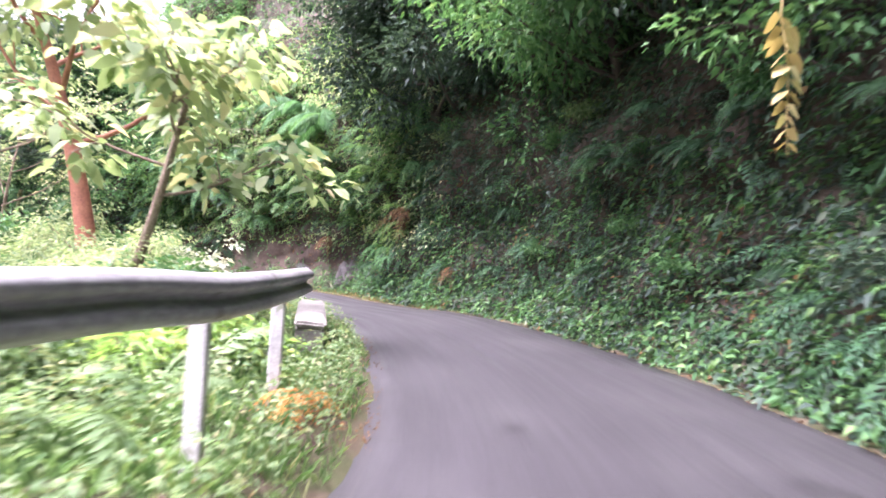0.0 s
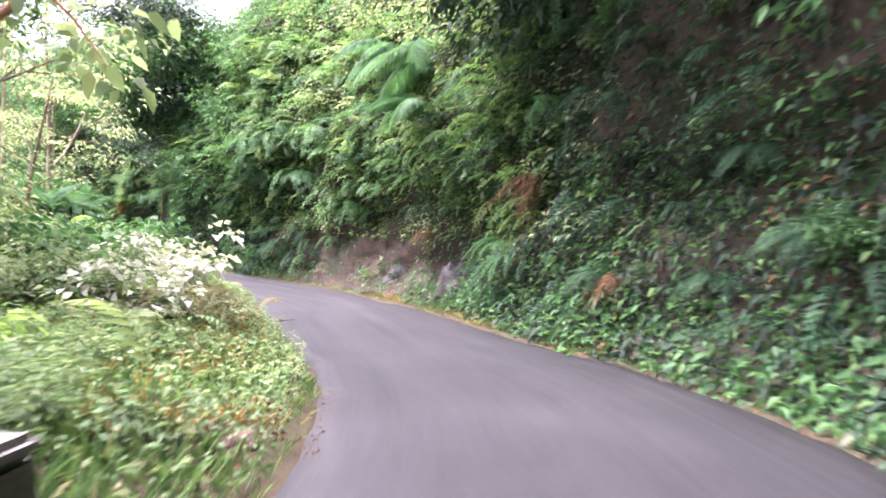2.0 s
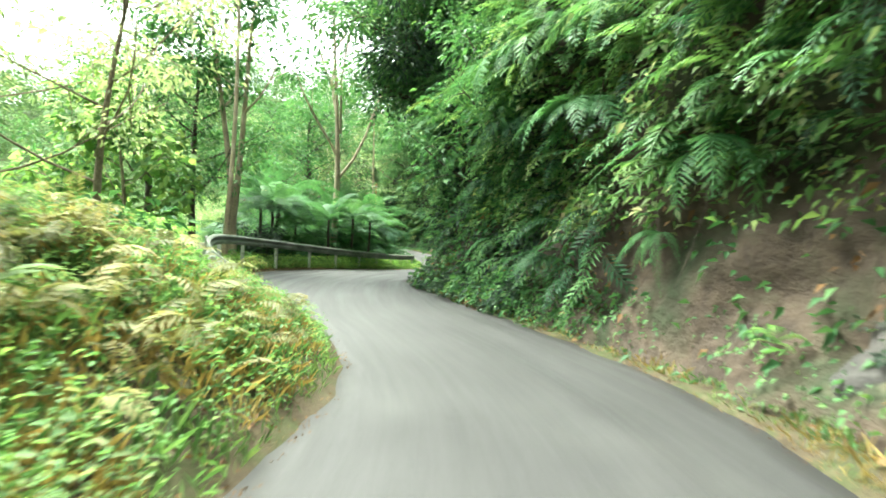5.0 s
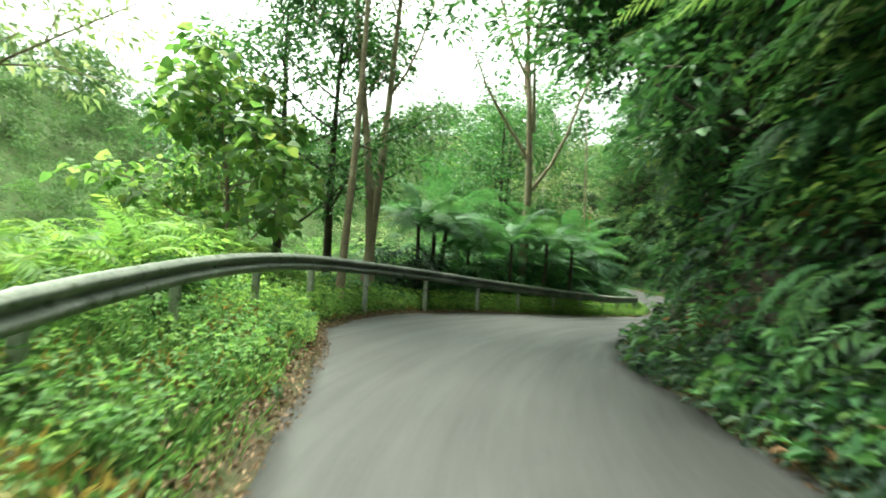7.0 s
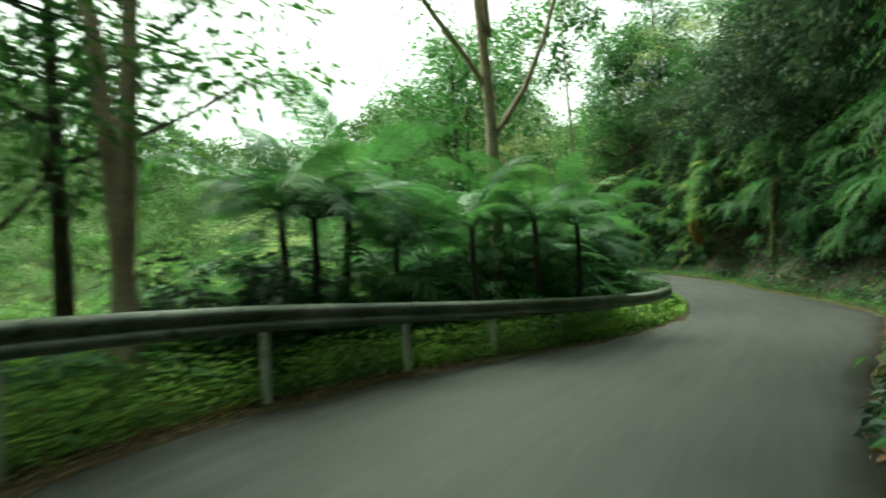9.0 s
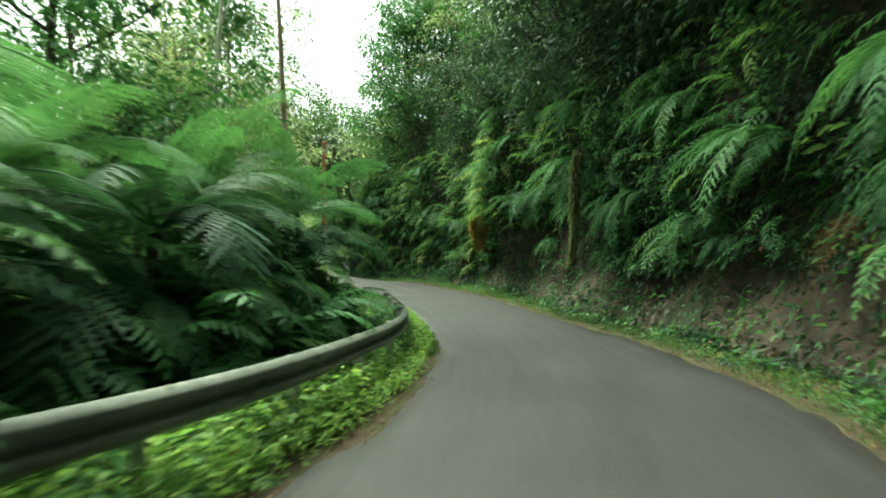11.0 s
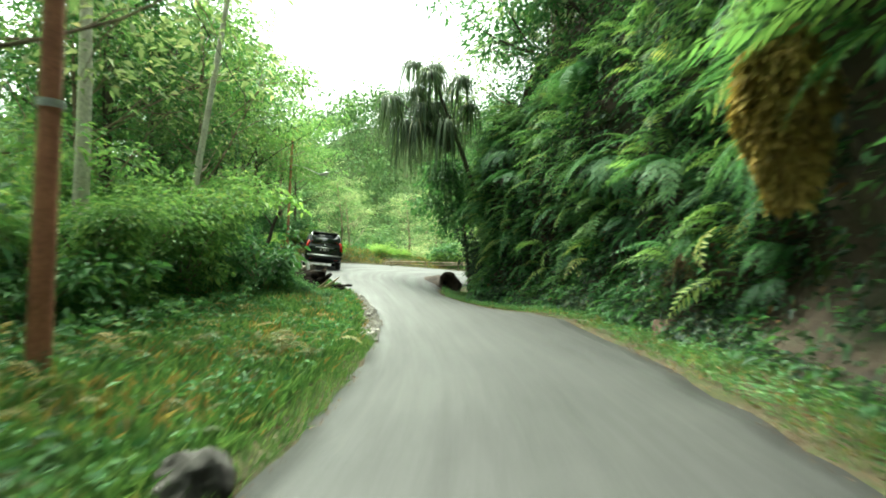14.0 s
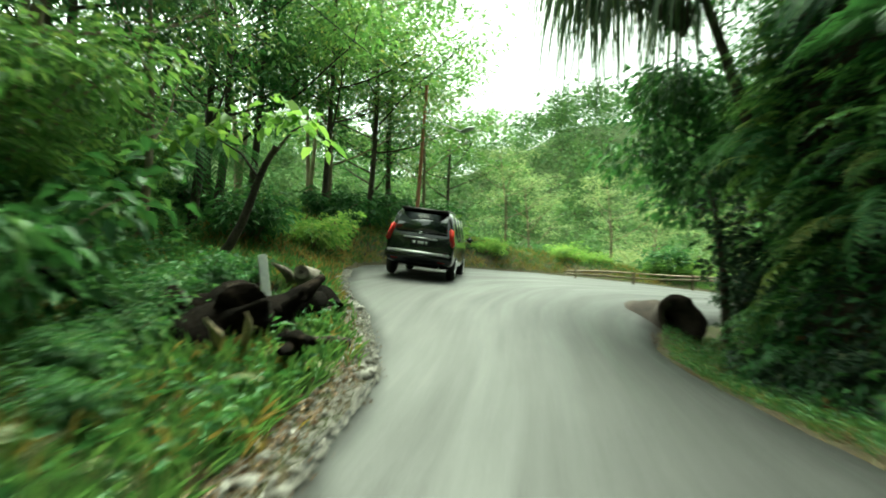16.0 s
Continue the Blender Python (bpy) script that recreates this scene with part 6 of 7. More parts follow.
            for k in range(5):
                a = k * 2 * math.pi / 5
                bmesh.ops.create_cube(bm, size=1, matrix=Matrix.Translation((0.1 * math.cos(a), y * 0.1, 0.1 * math.sin(a))) @ Matrix.Rotation(-a, 4, 'Y') @ Matrix.Diagonal((0.19, 0.02, 0.05, 1)))
            part_bm("rim", bm, M_ALLOY, wheel, "five-spoke silver alloy rim")
    block("rear_bumper", (0.0, 0, 0.52), (0.16, 1.58, 0.28), M_PAINT, car, 0.06)
    block("bumper_step", (-0.075, 0, 0.6), (0.05, 1.46, 0.085), M_SILVER, body, 0.02, "silver bumper protector strip")
    block("tailgate_trim", (-0.01, 0, 0.945), (0.05, 0.8, 0.04), M_SILVER, body, 0.01, "chrome tailgate strip")
    plate = block("number_plate", (-0.012, 0, 0.83), (0.03, 0.44, 0.14), M_PLATE, body, 0.006)
    for k, w in ((-0.15, 0.06), (-0.02, 0.15), (0.14, 0.07)):
        block("plate_bar", (-0.03, k, 0.84), (0.01, w, 0.065), M_WHITE, plate, 0.003)
    block("spoiler", (0.32, 0, 1.61), (0.3, 1.14, 0.05), M_GLOSSBLACK, car, 0.03, turn=(0, 6, 0))
    block("wiper", (0.04, 0.1, 1.09), (0.02, 0.5, 0.02), M_RUBBER, body, 0.006)
    block("tailgate_badge", (-0.008, 0, 1.07), (0.02, 0.1, 0.07), M_CHROME, body, 0.02)
    block("exhaust_pipe", (0.02, -0.5, 0.3), (0.16, 0.06, 0.06), M_ALLOY, car, 0.025)
    for y in (-0.5, 0.5):
        block("roof_rail", (1.45, y, 1.685), (1.6, 0.03, 0.03), M_GREYTRIM, body, 0.012)
    car.matrix_world = m
    return car


cx, cy = -67.5, 48.52
cz = float(locate([(cx, cy)])[2][0]) + 0.03
minivan(Matrix.Translation((cx, cy, cz)) @ pose(0, 0, 0, 5.5, -3.5, 180))


# ---- poles, lamp, wires ----
def pole(x, y, height, radius, label, lean=(0, 0), rings=()):
    z0 = land_at(x, y)
    root = tagged(new("utility_pole"), label, "utility pole")
    root.location = (x, y, z0)
    z = np.linspace(-0.3, height, 8)
    line = np.stack([lean[0] * z, lean[1] * z, z], 1)
    tube("shaft", line, np.linspace(radius * 1.12, radius * 0.85, 8), M_RUST, root, 14)
    tube("cap", np.array([line[-1] - [0, 0, 0.02], line[-1] + [0, 0, 0.03], line[-1] + [0, 0, 0.035]]), [radius, radius, 0.002], M_RUST, root, 14)
    for h in rings:
        tube("collar", np.array([(lean[0] * (h - 0.04), lean[1] * (h - 0.04), h - 0.04), (lean[0] * (h + 0.04), lean[1] * (h + 0.04), h + 0.04)]), [radius * 1.25] * 2, M_STEEL, root, 14)
    return root


pole(-49.04, 44.93, 6.1, 0.095, "rust-red painted steel utility pole on the grass verge", (0.012, 0.012), (2.6, 5.8))
lamp_post = pole(-76.4, 46.95, 6.3, 0.075, "thin red-brown pole carrying a street lamp over the bend", (0.02, 0.035), (4.6,))
a = lamp_post.location
end = np.array([-75.15, 48.77, 5.62]) - np.array(a)
t = np.linspace(0, 1, 7)[:, None]
tube("lamp_arm", np.array([0, 0, 4.9]) + (end - [0, 0, 4.9]) * t + np.array([0, 0, 0.12]) * np.sin(t * math.pi), [0.025] * 7, M_STEEL, lamp_post, 8)
bm = bmesh.new()
bmesh.ops.create_uvsphere(bm, u_segments=16, v_segments=10, radius=1, matrix=Matrix.Diagonal((0.34, 0.13, 0.085, 1)))
head = part_bm("lamp_head", bm, M_STEEL, lamp_post, "grey cobra-head street lamp", True)
head.matrix_local = Matrix.Translation(Vector(end) + Vector((0.15, 0.22, 0.04))) @ pose(0, 0, 0, 0, -8, 56)
bm = bmesh.new()
bmesh.ops.create_uvsphere(bm, u_segments=14, v_segments=8, radius=1, matrix=Matrix.Translation((0.06, 0, -0.045)) @ Matrix.Diagonal((0.2, 0.1, 0.06, 1)))
part_bm("lamp_glass", bm, M_CLEARLENS, head, "clear lamp glass", True)


def wire(p, q, sag, label):
    t = np.linspace(0, 1, 24)[:, None]
    line = np.array(p) * (1 - t) + np.array(q) * t - np.array([0, 0, 1.0]) * sag * 4 * t * (1 - t)
    v, f = tube_arrays(line, [0.012] * 24, 5)
    tagged(part("power_cable", mesh_of("power_cable", v, f, M_RUBBER)), label, "cable")


wire((-76.28, 47.16, float(a[2]) + 6.1), (-48.97, 45.0, land_at(-49.04, 44.93) + 5.95), 0.9, "thin black cable strung between the poles")
wire((-48.97, 45.0, land_at(-49.04, 44.93) + 5.95), (-30.6, 24.0, 7.5), 0.8, "thin black cable sagging along the road")


# ---- rocks, log, broken wood ----
def boulder(x, y, z, size, material, seed, label, name="rock", squash=(1, 1, 1)):
    bm = bmesh.new()
    bmesh.ops.create_icosphere(bm, subdivisions=4 if size > 0.1 else 2, radius=1)
    for v in bm.verts:
        d = v.co.copy()
        k = 1 + 0.3 * noise.noise(d * 1.3 + Vector((seed, 0, 0))) + 0.16 * noise.noise(d * 3.1 + Vector((0, seed, 0))) - 0.12 * abs(noise.noise(d * 6.5 + Vector((seed, seed, 0))))
        f = min(1.0, 0.8 + 0.5 * abs(noise.noise(d * 0.9 + Vector((0, 0, seed)))))
        v.co = Vector((d.x * k * squash[0], d.y * k * squash[1], d.z * k * f * squash[2])) * size
    ob = part_bm(name, bm, material, smooth=True)
    ob.location = (x, y, z)
    return tagged(ob, label, "rock")


M_PEBBLE = surface("pale_gravel", [(0.3, (0.15, 0.14, 0.125)), (0.7, (0.36, 0.34, 0.31))], 6.0, 0.85, bump=0.5, depth=0.01, fine=8)


def along(s, o, lift=0.0):
    xy, _ = on_line(s, o)
    return float(xy[0]), float(xy[1]), land_at(*xy) + lift


boulder(-46.95, 46.6, land_at(-46.95, 46.6) + 0.08, 0.25, M_ROCK, 3.0, "dark weathered rock in the grass at the road's edge")
boulder(-52.9, 54.9, land_at(-52.9, 54.9) + 0.1, 0.32, M_STONE, 5.0, "round reddish-brown stone at the foot of the bank")
boulder(*along(23.6, 4.35, 0.3), 0.85, M_ROCK, 8.0, "grey rock face jutting from the foot of the cliff", squash=(0.8, 0.8, 1.15))
boulder(*along(25.9, 4.5, 0.3), 0.95, M_ROCK, 9.0, "grey-brown rock outcrop at the foot of the cliff", squash=(1.2, 0.9, 0.9))
boulder(*along(12.3, -1.5, 0.03), 0.12, M_STONE, 2.0, "small broken stone on the verge")
for k in range(200):
    s = 79.5 + 12 * ((k * 0.618) % 1)
    o = float(edge(s, 1)) + 0.08 - 0.4 * ((k * 0.377) % 1)
    if k < 1:
        pebble = boulder(*along(s, o, 0.035), 0.07, M_PEBBLE, 12.0, "pale broken stone of the crumbling road edge", squash=(1.2, 0.85, 0.5))
        tagged(pebble, group="stones of the road edge")
    else:
        copy_thing(pebble, Matrix.Translation(along(s, o, 0.035)) @ pose(0, 0, 0, 20 * k, 0, 77 * k) @ Matrix.Scale(0.25 + 0.95 * ((k * 0.53) % 1) ** 3, 4))


def gravel_strip():
    """Loose chips of stone along the crumbling edge, too small to pick apart."""
    rng = np.random.default_rng(63)
    n = 4400
    s, d = 79.5 + 13 * rng.random(n), -0.1 + 0.46 * rng.random(n) ** 1.4
    xy, _ = on_line(s, edge(s, 1) - d)
    c = np.concatenate([xy, (land(xy) + 0.03)[:, None]], 1)
    r = (0.012 + 0.03 * rng.random(n) ** 3)[:, None]
    corners = np.array([(1, 0, 0), (-0.4, 0.9, 0), (-0.5, -0.8, 0), (0.05, 0.05, 0.75)])
    a = rng.random(n) * 6.283
    turn = np.stack([np.stack([np.cos(a), -np.sin(a), 0 * a], 1), np.stack([np.sin(a), np.cos(a), 0 * a], 1), np.stack([0 * a, 0 * a, 1 + 0 * a], 1)], 1)
    v = c[:, None] + np.einsum("nij,kj->nki", turn, corners) * r[:, None] * (0.8 + 0.4 * rng.random((n, 4, 1)))
    k = np.arange(n)[:, None] * 4
    f = np.concatenate([k + [0, 1, 3], k + [1, 2, 3], k + [2, 0, 3]], 1).reshape(-1, 3)
    tagged(part("gravel", mesh_of("gravel", v.reshape(-1, 3), f, M_PEBBLE, False)), "loose pale stone chips along the crumbling edge of the asphalt", "gravel", kind="stuff")


gravel_strip()


def trunk_piece(name, label, p, q, radius, material, parent=None, seed=0.0, hollow=True, category="log", taper=0.0):
    """A rough length of wood with broken, hollow ends."""
    p, q = np.array(p, float), np.array(q, float)
    t = np.linspace(0, 1, 14)
    line = p + np.outer(t, q - p) + np.outer(np.sin(t * 5 + seed), [0, 0, 0.12 * radius])
    line += np.outer(np.sin(t * 3.1 + seed * 2) * taper, [0.09, 0.11, 0.05])
    v, f = tube_arrays(line, radius * (1 + 0.12 * np.sin(t * 9 + seed)) * (1 - taper * t ** 1.3), 18)
    ax = unit(q - p)
    c = line.repeat(18, axis=0)
    d = v - c
    v = c + d * (1 + (0.5 if material == M_ROTTEN else 0.36) * noise3(v, 0.35 * radius / 0.4 + 0.08, seed)[:, None])
    first, last = np.arange(18), np.arange(13 * 18, 14 * 18)
    v[first] -= ax * (0.35 * radius * np.abs(noise3(v[first], 0.2, seed + 1)))[:, None]
    v[last] += ax * (0.35 * radius * np.abs(noise3(v[last], 0.2, seed + 2)))[:, None]
    ends = []
    for ring, mid, way in ((first[::-1], line[0], ax), (last, line[-1], -ax)):
        inner = mid + (v[ring] - mid) * 0.6 + way * radius * 0.05
        deep = mid + (v[ring] - mid) * 0.35 + way * radius * (0.9 if hollow else 0.05)
        n = len(v)
        v = np.vstack([v, inner, deep])
        k = np.arange(18)
        j = (k + 1) % 18
        ends += [np.stack([ring[k], ring[j], n + j, n + k], 1), np.stack([n + k, n + j, n + 18 + j, n + 18 + k], 1), np.stack([n + 18 + k[:9], n + 18 + j[:9], n + 18 + (17 - k[:9]), n + 18 + (17 - j[:9] + 1) % 18], 1)[:8]]
    f = np.vstack([f] + ends)
    me = mesh_of(name, v, f, material)
    ob = part(name, me, parent)
    return tagged(ob, label, category) if parent is None else (tagged(ob, label) if label else ob)


z = land_at(-68.3, 54.7)
trunk_piece("fallen_log", "thick fallen log with a hollow rotten end beside the road", (-67.95, 54.45, z + 0.24), (-69.5, 53.95, z + 0.22), 0.57, M_LOG, seed=2.0)
heap = tagged(new("rotten_stump"), "charred rotten stump with a splintered root plate on the verge", "stump")
hx, hy = -60.8, 47.8
heap.location = (hx, hy, land_at(hx, hy) - 0.3)
heap.scale = (1.25, 1.25, 1.25)
trunk_piece("stump_body", "", (-1.3, -0.55, 0.2), (0.5, 0.25, 0.42), 0.34, M_ROTTEN, heap, 1.0, False, taper=0.25)
trunk_piece("stump_body", "", (0.75, -0.25, 0.1), (-0.7, 0.4, 0.5), 0.27, M_ROTTEN, heap, 4.0, False, taper=0.5)
for x, y, k in ((-60.0, 47.1, 0.42), (-59.4, 47.4, 0.36), (-58.7, 47.6, 0.4), (-60.5, 46.8, 0.5), (-61.6, 46.8, 0.55), (-59.9, 47.55, 0.28), (-62.3, 46.9, 0.5), (-58.2, 48.0, 0.34)):
    copy_thing(shrub_green, stand(x, y, x * 70 % 360, k))
rng = np.random.default_rng(27)
for k in range(15):
    a, foot = rng.random() * 6.28, np.array([rng.normal(-0.1, 0.5), rng.normal(0, 0.22), 0.22 + 0.2 * rng.random()])
    way = np.array([math.cos(a), math.sin(a) * 0.7, -0.1 + 0.75 * rng.random()])
    trunk_piece("root", "", foot, foot + way * (0.25 + 0.35 * rng.random()), 0.07 + 0.08 * rng.random(), M_ROTTEN if k % 4 else M_LOG, heap, 3.0 + k, False, taper=0.6)
for k, (p, q, r, m, text) in enumerate((((-60.2, 48.1, 0.05), (-59.3, 48.5, 0.42), 0.05, M_SPLIT, "pale split branch lying on the verge"), ((-60.0, 47.9, 0.05), (-59.1, 48.35, 0.42), 0.045, M_SPLIT, "pale splintered branch on the verge"),
                                        ((-60.7, 48.6, 0.1), (-59.5, 48.75, 0.16), 0.1, M_ROTTEN, "broken dark branch at the road's edge"), ((-60.5, 48.4, 0.16), (-59.7, 48.9, 0.2), 0.09, M_ROTTEN, "charred split trunk piece at the road's edge"),
                                        ((-62.6, 48.15, 0.06), (-61.7, 48.35, 0.06), 0.05, M_LOG, "broken branch on the stones"), ((-60.9, 48.9, 0.1), (-60.2, 48.5, 0.3), 0.06, M_LOG, "splintered brown branch beside the stump"),
                                        ((-64.2, 47.35, 0.12), (-62.0, 47.9, 0.2), 0.15, M_GREYWOOD, "weathered grey fallen trunk behind the stump"), ((-63.2, 47.3, 0.12), (-62.1, 47.5, 0.42), 0.09, M_GREYWOOD, "weathered grey broken limb behind the stump"),
                                        ((-59.9, 47.2, 0.1), (-59.2, 46.6, 0.7), 0.07, M_ROTTEN, "charred branch stub beside the stump"))):
    z = land_at(p[0], p[1])
    trunk_piece("branch", text, (p[0], p[1], z + p[2]), (q[0], q[1], z + q[2]), r, m, None, 9.0 + k, False, "branch", 0.7 if r < 0.15 else 0.25)
bm = bmesh.new()
bmesh.ops.create_cube(bm, size=1, matrix=Matrix.Diagonal((0.1, 0.1, 0.6, 1)))
bmesh.ops.bevel(bm, geom=bm.edges[:], offset=0.012, segments=2, affect='EDGES')
marker = part_bm("marker_post", bm, M_WHITE)
marker.matrix_world = Matrix.Translation((-61.3, 47.75, land_at(-61.3, 47.75) + 0.5)) @ pose(0, 0, 0, 10, -14, 20)
tagged(marker, "leaning white-painted wooden marker post", "post")
tx, ty = -63.3, 45.75
leaner = tagged(new("leaning_sapling"), "leaning dark trunk with bright lime leaves at its top", "tree")
leaner.location = (tx, ty, land_at(tx, ty))
w = np.linspace(0, 1, 8)
tube("trunk", np.stack([-0.2 * w, 1.15 * w + 0.12 * np.sin(5 * w), 2.25 * w - 0.2], 1), 0.085 - 0.035 * w, M_DARKBARK, leaner, 9)
tube("limb", np.array([(-0.15, 0.8, 1.5), (-0.1, 0.5, 1.9), (0.05, 0.15, 2.1)]), [0.03, 0.02, 0.008], M_DARKBARK, leaner, 6)
tube("limb", np.array([(-0.18, 1.0, 1.9), (-0.25, 1.25, 2.3), (-0.2, 1.6, 2.5)]), [0.03, 0.02, 0.008], M_DARKBARK, leaner, 6)
rng = np.random.default_rng(61)
tips = np.array([(0.05, 0.15, 2.1), (0.0, -0.2, 2.25), (0.1, -0.55, 2.2), (0.05, -0.85, 2.05), (0.0, -0.05, 2.45), (-0.2, 1.6, 2.5), (-0.2, 1.25, 2.5), (-0.25, 1.7, 2.15), (-0.1, 0.75, 2.4), (-0.1, 0.35, 2.45), (-0.2, 1.0, 2.75)])
v, f = crown_arrays(tips, rng, 12, 0.26, 0.2, 0.55, 0.6, 0.3, True)
part("foliage", mesh_of("foliage", v, f, M_LIME), leaner, "bright lime-green oval leaves")


def wooden_rail():
    rail = tagged(new("wooden_rail"), "low rail of rough poles along the far edge of the bend", "rail")
    p, q = np.array([-77.2, 53.0]), np.array([-77.3, 60.5])
    z = max(land_at(*p), land_at(*q))
    rail.location = (*p, z)
    d = q - p
    for h, k in ((0.27, 0.0), (0.12, 0.05)):
        t = np.linspace(0, 1, 12)
        tube("rail_pole", np.stack([d[0] * t + k + 0.04 * np.sin(9 * t), d[1] * t, h + 0.03 * np.sin(7 * t + k * 30)], 1), 0.036 + 0.008 * np.sin(11 * t), M_TAN, rail, 8)
    for t in np.linspace(0.05, 0.95, 4):
        tube("post", np.array([(d[0] * t + 0.06, d[1] * t, -1.0), (d[0] * t + 0.06, d[1] * t, 0.32)]), [0.05, 0.045], M_BARK, rail, 8)


wooden_rail()


# ---- moss, hanging roots, dry fronds ----
def moss_patch():
    """A hanging cushion of moss: a lumpy body thick with small tufts."""
    rng = np.random.default_rng(5)
    xy, zr = on_line(73.45, 2.8)
    a, _ = on_line(73.45, 1.8)
    b, _ = on_line(74.45, 2.8)
    across, ahead = a - xy, b - xy
    n = 5200
    d = unit(rng.normal(0, 1, (n, 3)))
    k = 1 + 0.25 * noise3(d * 1.5, 0.5, 2.0)
    taper = 1 - 0.35 * np.clip(-d[:, 2], 0, 1)
    q = d * np.stack([0.36 * k * taper, 0.24 * k * taper, 0.8 * k], 1) * (0.82 + 0.2 * rng.random((n, 1)))
    p = np.concatenate([xy + q[:, :1] * across + q[:, 1:2] * ahead, (float(zr) + 2.95 + q[:, 2])[:, None]], 1)
    way = np.concatenate([d[:, :1] * across + d[:, 1:2] * ahead, np.full((n, 1), -0.7)], 1) + rng.normal(0, 0.3, (n, 3))
    v, f = leaves(p, way, 0.07 + 0.08 * rng.random(n), rng, 0.5, 0.3, long=False)
    tagged(part("moss_cushion", mesh_of("moss_cushion", v, f, M_TUFT)), "hanging cushion of ochre-yellow moss on the cliff", "moss")


M_TUFT = leafy("ochre_moss_tuft", [(0.0, (0.15, 0.115, 0.04)), (0.5, (0.3, 0.22, 0.065)), (1.0, (0.42, 0.33, 0.11))], 0.2, 0.9)
moss_patch()
M_MOSSBARK = surface("mossy_root_bark", [(0.3, (0.06, 0.065, 0.02)), (0.6, (0.11, 0.11, 0.035)), (0.8, (0.28, 0.25, 0.1))], 4.0, 0.95, bump=1.0, depth=0.05, fine=6, spec=0.1)
xy, zr = np.array([-38.2, 48.0]), -1.9
w = np.linspace(0, 1, 12)
line = np.stack([xy[0] - 0.3 * (1 - w) + 0.06 * np.sin(6 * w), xy[1] - 0.15 * (1 - w), zr + 1.6 + 3.3 * w], 1)
hanging = tagged(new("mossy_trunk"), "moss-covered hanging trunk in front of the dark cliff", "trunk")
tube("stem", line, 0.035 + 0.06 * w + 0.012 * np.sin(17 * w), M_MOSSBARK, hanging, 12)
rng = np.random.default_rng(15)
k, a = rng.random(1500), rng.random(1500) * 6.283
out = np.stack([np.cos(a), np.sin(a), np.full(1500, -0.9)], 1)
foot = np.stack([np.interp(k, w, line[:, c]) for c in range(3)], 1) + out * [1, 1, 0] * (0.04 + 0.06 * k)[:, None]
v, f = leaves(foot, out + rng.normal(0, 0.3, (1500, 3)), 0.06 + 0.1 * rng.random(1500), rng, 0.4, 0.4, long=False)
part("moss", mesh_of("moss", v, f, M_OLIVE), hanging, "shaggy olive moss tufts")


def hanging_roots(name, label, seed, rows, count, material):
    rng = np.random.default_rng(seed)
    pieces = []
    for k in range(count):
        s0, s1, h0, h1 = rows[k % len(rows)]
        s, h, l = s0 + (s1 - s0) * rng.random(), h0 + (h1 - h0) * rng.random(), 0.8 + 2.2 * rng.random()
        t = np.linspace(0, 1, 8)
        ss, hh = s + 0.35 * np.sin(t * 4 + k) * rng.random(), h - l * t
        o = cliff_at(ss, np.maximum(hh, 0.3)) - 0.35 - 0.3 * np.sin(t * 3.1) * rng.random()
        xy, zr = on_line(ss, o)
        pieces.append(tube_arrays(np.concatenate([xy, (zr + hh)[:, None]], 1), np.full(8, 0.004 + 0.009 * rng.random() ** 3), 4))
    v, f = joined(pieces)
    tagged(part(name, mesh_of(name, v, f, material)), label, "roots", kind="stuff")


hanging_roots("hanging_roots", "bare brown roots and vines hanging down the cliff", 6, ((8, 22, 3, 8), (22, 34, 3, 7), (40, 62, 3, 8), (66, 92, 3, 8)), 190, M_DARKBARK)

rng = np.random.default_rng(91)
dead = fern(9, 150, 0.9, "dead russet fern hanging from the cliff", rng, M_DRY, 0.26, 18, 0.1, 1.3, group="withered ferns", name="dead_fern")
dead.matrix_world = face_pose(20.1, 3.9, 1.1, rng, 0.3)
for s, h, k in ((24.6, 2.6, 0.7), (17.0, 1.6, 0.6), (58.0, 2.6, 0.8), (79.0, 2.0, 0.6)):
    copy_thing(dead, face_pose(s, h, k, rng, 0.25))
dry = fern(9, 360, 0.5, "clump of withered orange fern at the guardrail post", rng, M_ORANGE, 0.3, 14, 0.5, 1.0, group="withered ferns", name="dead_fern")
dry.matrix_world = spot(5.0, -1.62, 0.22, 0, 1.0)
copy_thing(dry, spot(66.4, -1.95, 0.1, 50, 0.8))
copy_thing(dry, spot(62.2, -1.8, 0.05, 10, 0.7))


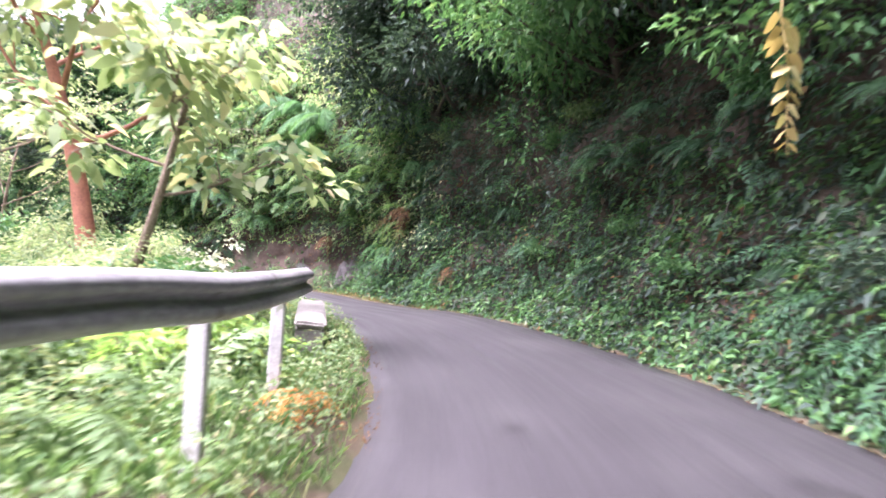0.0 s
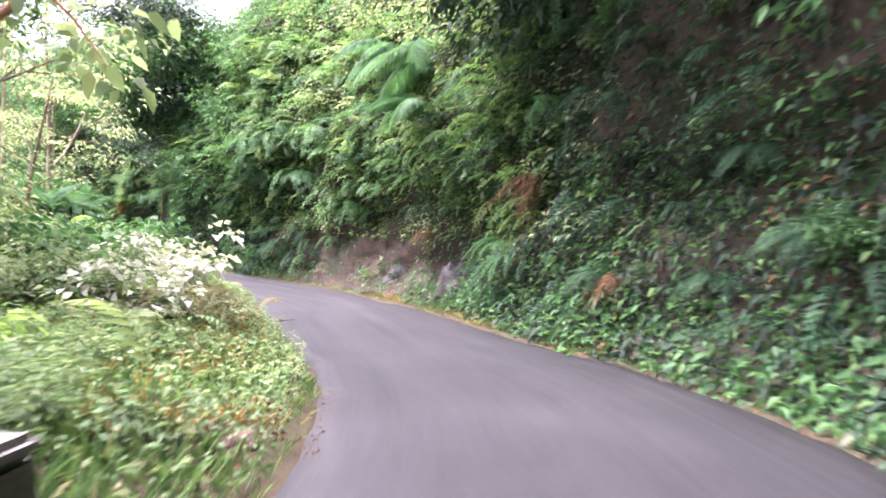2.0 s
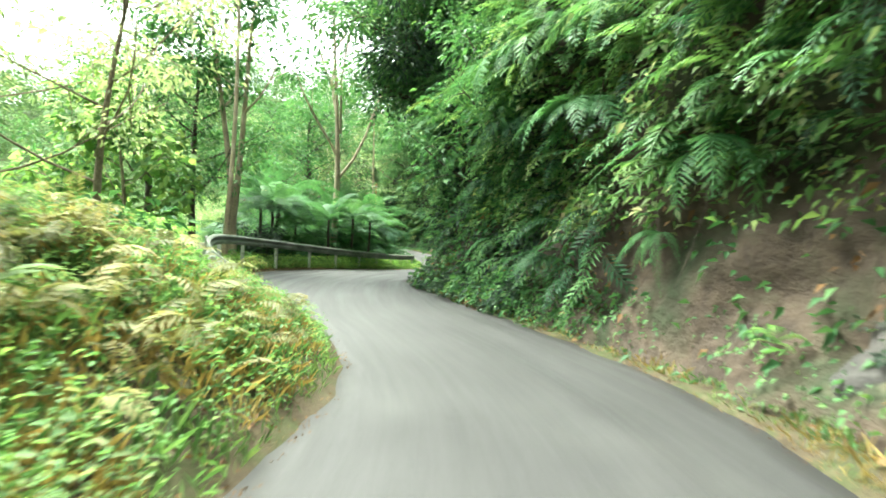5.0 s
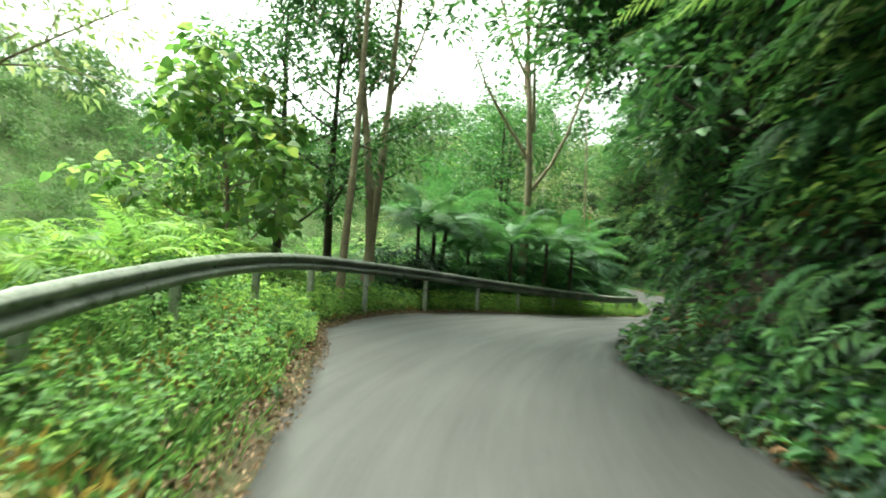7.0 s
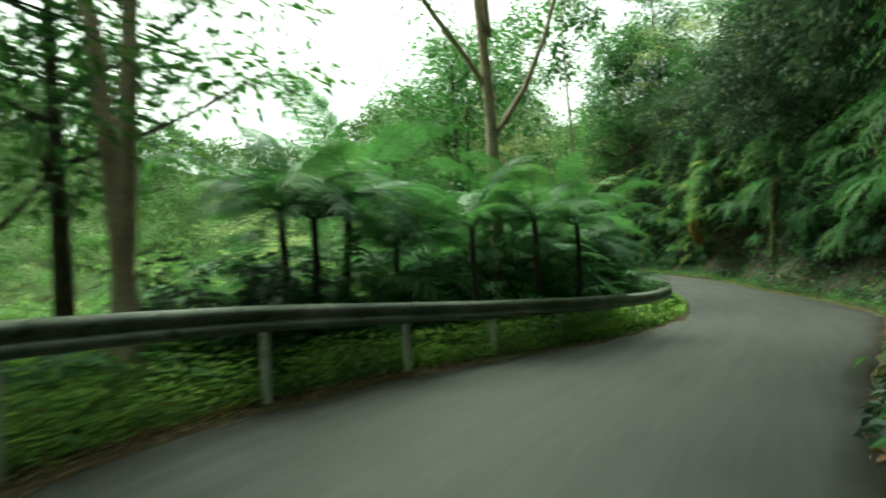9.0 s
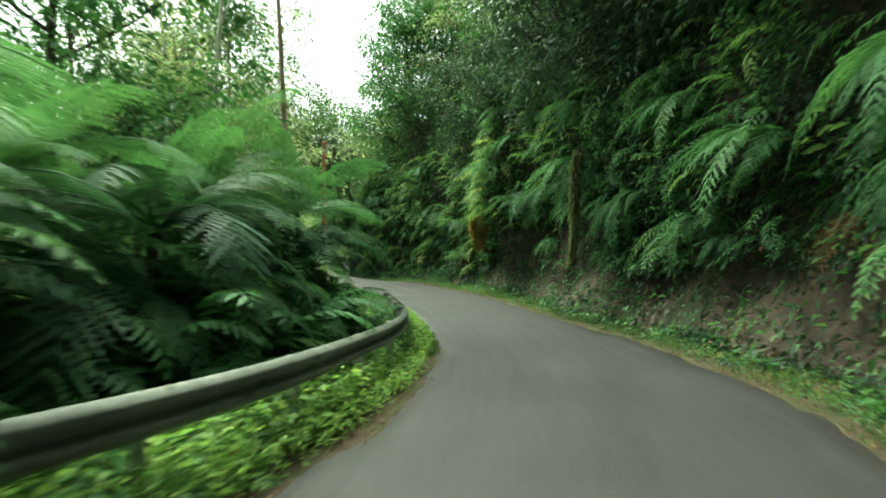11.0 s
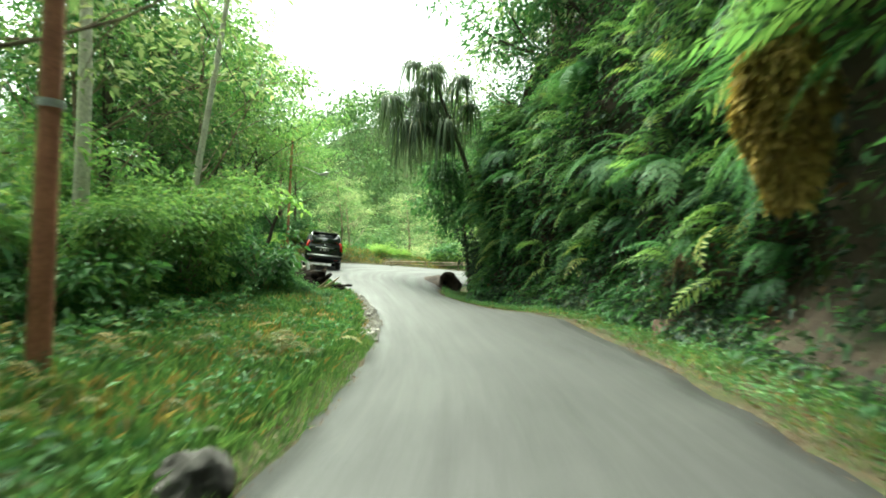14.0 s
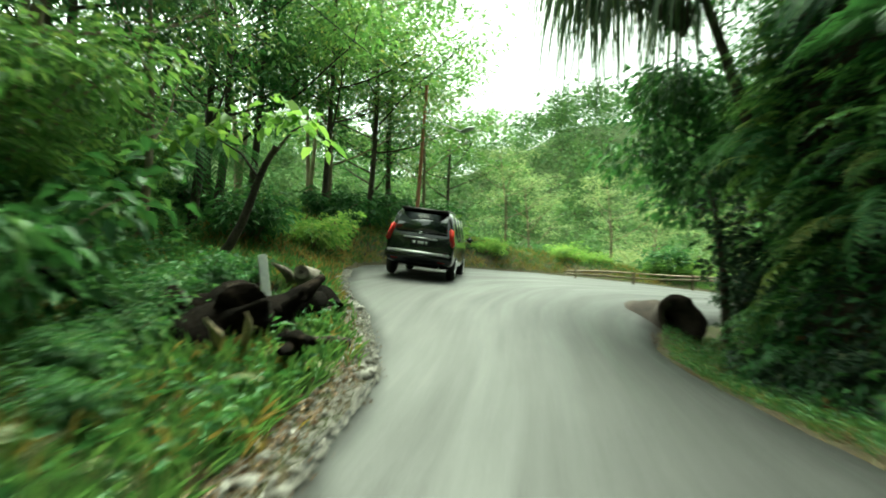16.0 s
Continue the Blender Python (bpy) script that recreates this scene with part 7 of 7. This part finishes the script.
def hanging_leaf():
    """One long yellowed leaf with deep lobes, hanging from the canopy."""
    rng = np.random.default_rng(8)
    root = tagged(new("hanging_leaf"), "long yellowed lobed leaf hanging in front of the cliff", "leaf")
    p, zp = on_line(5.92, 3.35)
    q, _ = on_line(5.6, 3.35)
    root.location = (*p, float(zp) + 4.6)
    t = np.linspace(0, 1, 12)
    rib = np.stack([(q - p)[0] * t + 0.04 * np.sin(5 * t), (q - p)[1] * t, -1.65 * t], 1)
    tube("midrib", np.vstack([[0.02, 0.02, 0.9], rib]), np.linspace(0.014, 0.004, 13), M_YELLOW, root, 6)
    side = unit(np.array([[1.0, 0.1, 0.0]]))
    foot = np.repeat(rib[:-1], 2, axis=0)
    sign = np.tile([1.0, -1.0], 11)[:, None]
    way = side * sign * [1.0, 1.0, 1.0] + [0, 0, -0.75] + rng.normal(0, 0.12, (22, 3))
    v, f = leaves(foot, way, 0.30 * (1 - 0.55 * np.repeat(t[:-1], 2)), rng, 0.75, 0.25, 0.1)
    part("blade", mesh_of("blade", v, f, M_YELLOW), root)


hanging_leaf()


# ---- screw-pine on the corner of the bank ----
def screw_pine():
    rng = np.random.default_rng(33)
    root = tagged(new("screw_pine"), "tall screw-pine with long drooping strap leaves", "tree")
    root.location = (-66.9, 55.5, 3.6)
    heads = []
    for k in range(15):
        a, out = k * 2.4, 0.4 + 1.9 * rng.random()
        tip = np.array([out * math.cos(a) - 0.2, out * math.sin(a) - 2.5, 2.7 + 4.3 * rng.random()])
        w = np.linspace(0, 1, 7)[:, None]
        start = np.array([-0.1, -1.3, 1.9]) if k else np.zeros(3)
        tube("limb" if k else "trunk", start + (tip - start) * w + np.array([0, 0, 0.25]) * np.sin(w * 3), np.linspace(0.05 if k else 0.13, 0.03 if k else 0.05, 7), M_DARKBARK, root, 7)
        heads.append(tip)
    for tip in heads:
        vs, fs, n = [], [], 0
        for k in range(85):
            a, l, up = rng.random() * 6.28, 1.2 + 1.7 * rng.random(), 0.1 + 0.9 * rng.random()
            out = np.array([math.cos(a), math.sin(a), 0])
            w = np.array([0, 0.2, 0.45, 0.75, 1.0])[:, None]
            line = tip + out * l * 0.38 * np.sqrt(w) + np.array([0, 0, 1.0]) * l * (0.4 * up * w - (0.5 + 0.7 * (1 - up)) * w ** 2 * 1.2)
            half = np.cross(out, [0, 0, 1.0]) * np.array([0.016, 0.028, 0.026, 0.018, 0.004])[:, None]
            vs.append(np.stack([line - half, line + half], 1).reshape(-1, 3))
            i = np.arange(4)[:, None] * 2
            fs.append((np.concatenate([i, i + 1, i + 3, i + 2], 1)) + n)
            n += 10
        part("leaf_head", mesh_of("leaf_head", np.vstack(vs), np.vstack(fs), M_STRAP), root)


screw_pine()

# a stick and scraps on the asphalt
xy, zr = on_line(20.9, -1.5)
xy2, _ = on_line(21.2, -1.05)
trunk_piece("stick", "thin dark stick lying on the asphalt", (*xy, float(zr) + 0.05), (*xy2, float(zr) + 0.045), 0.01, M_DARKBARK, None, 1.0, False, "stick")
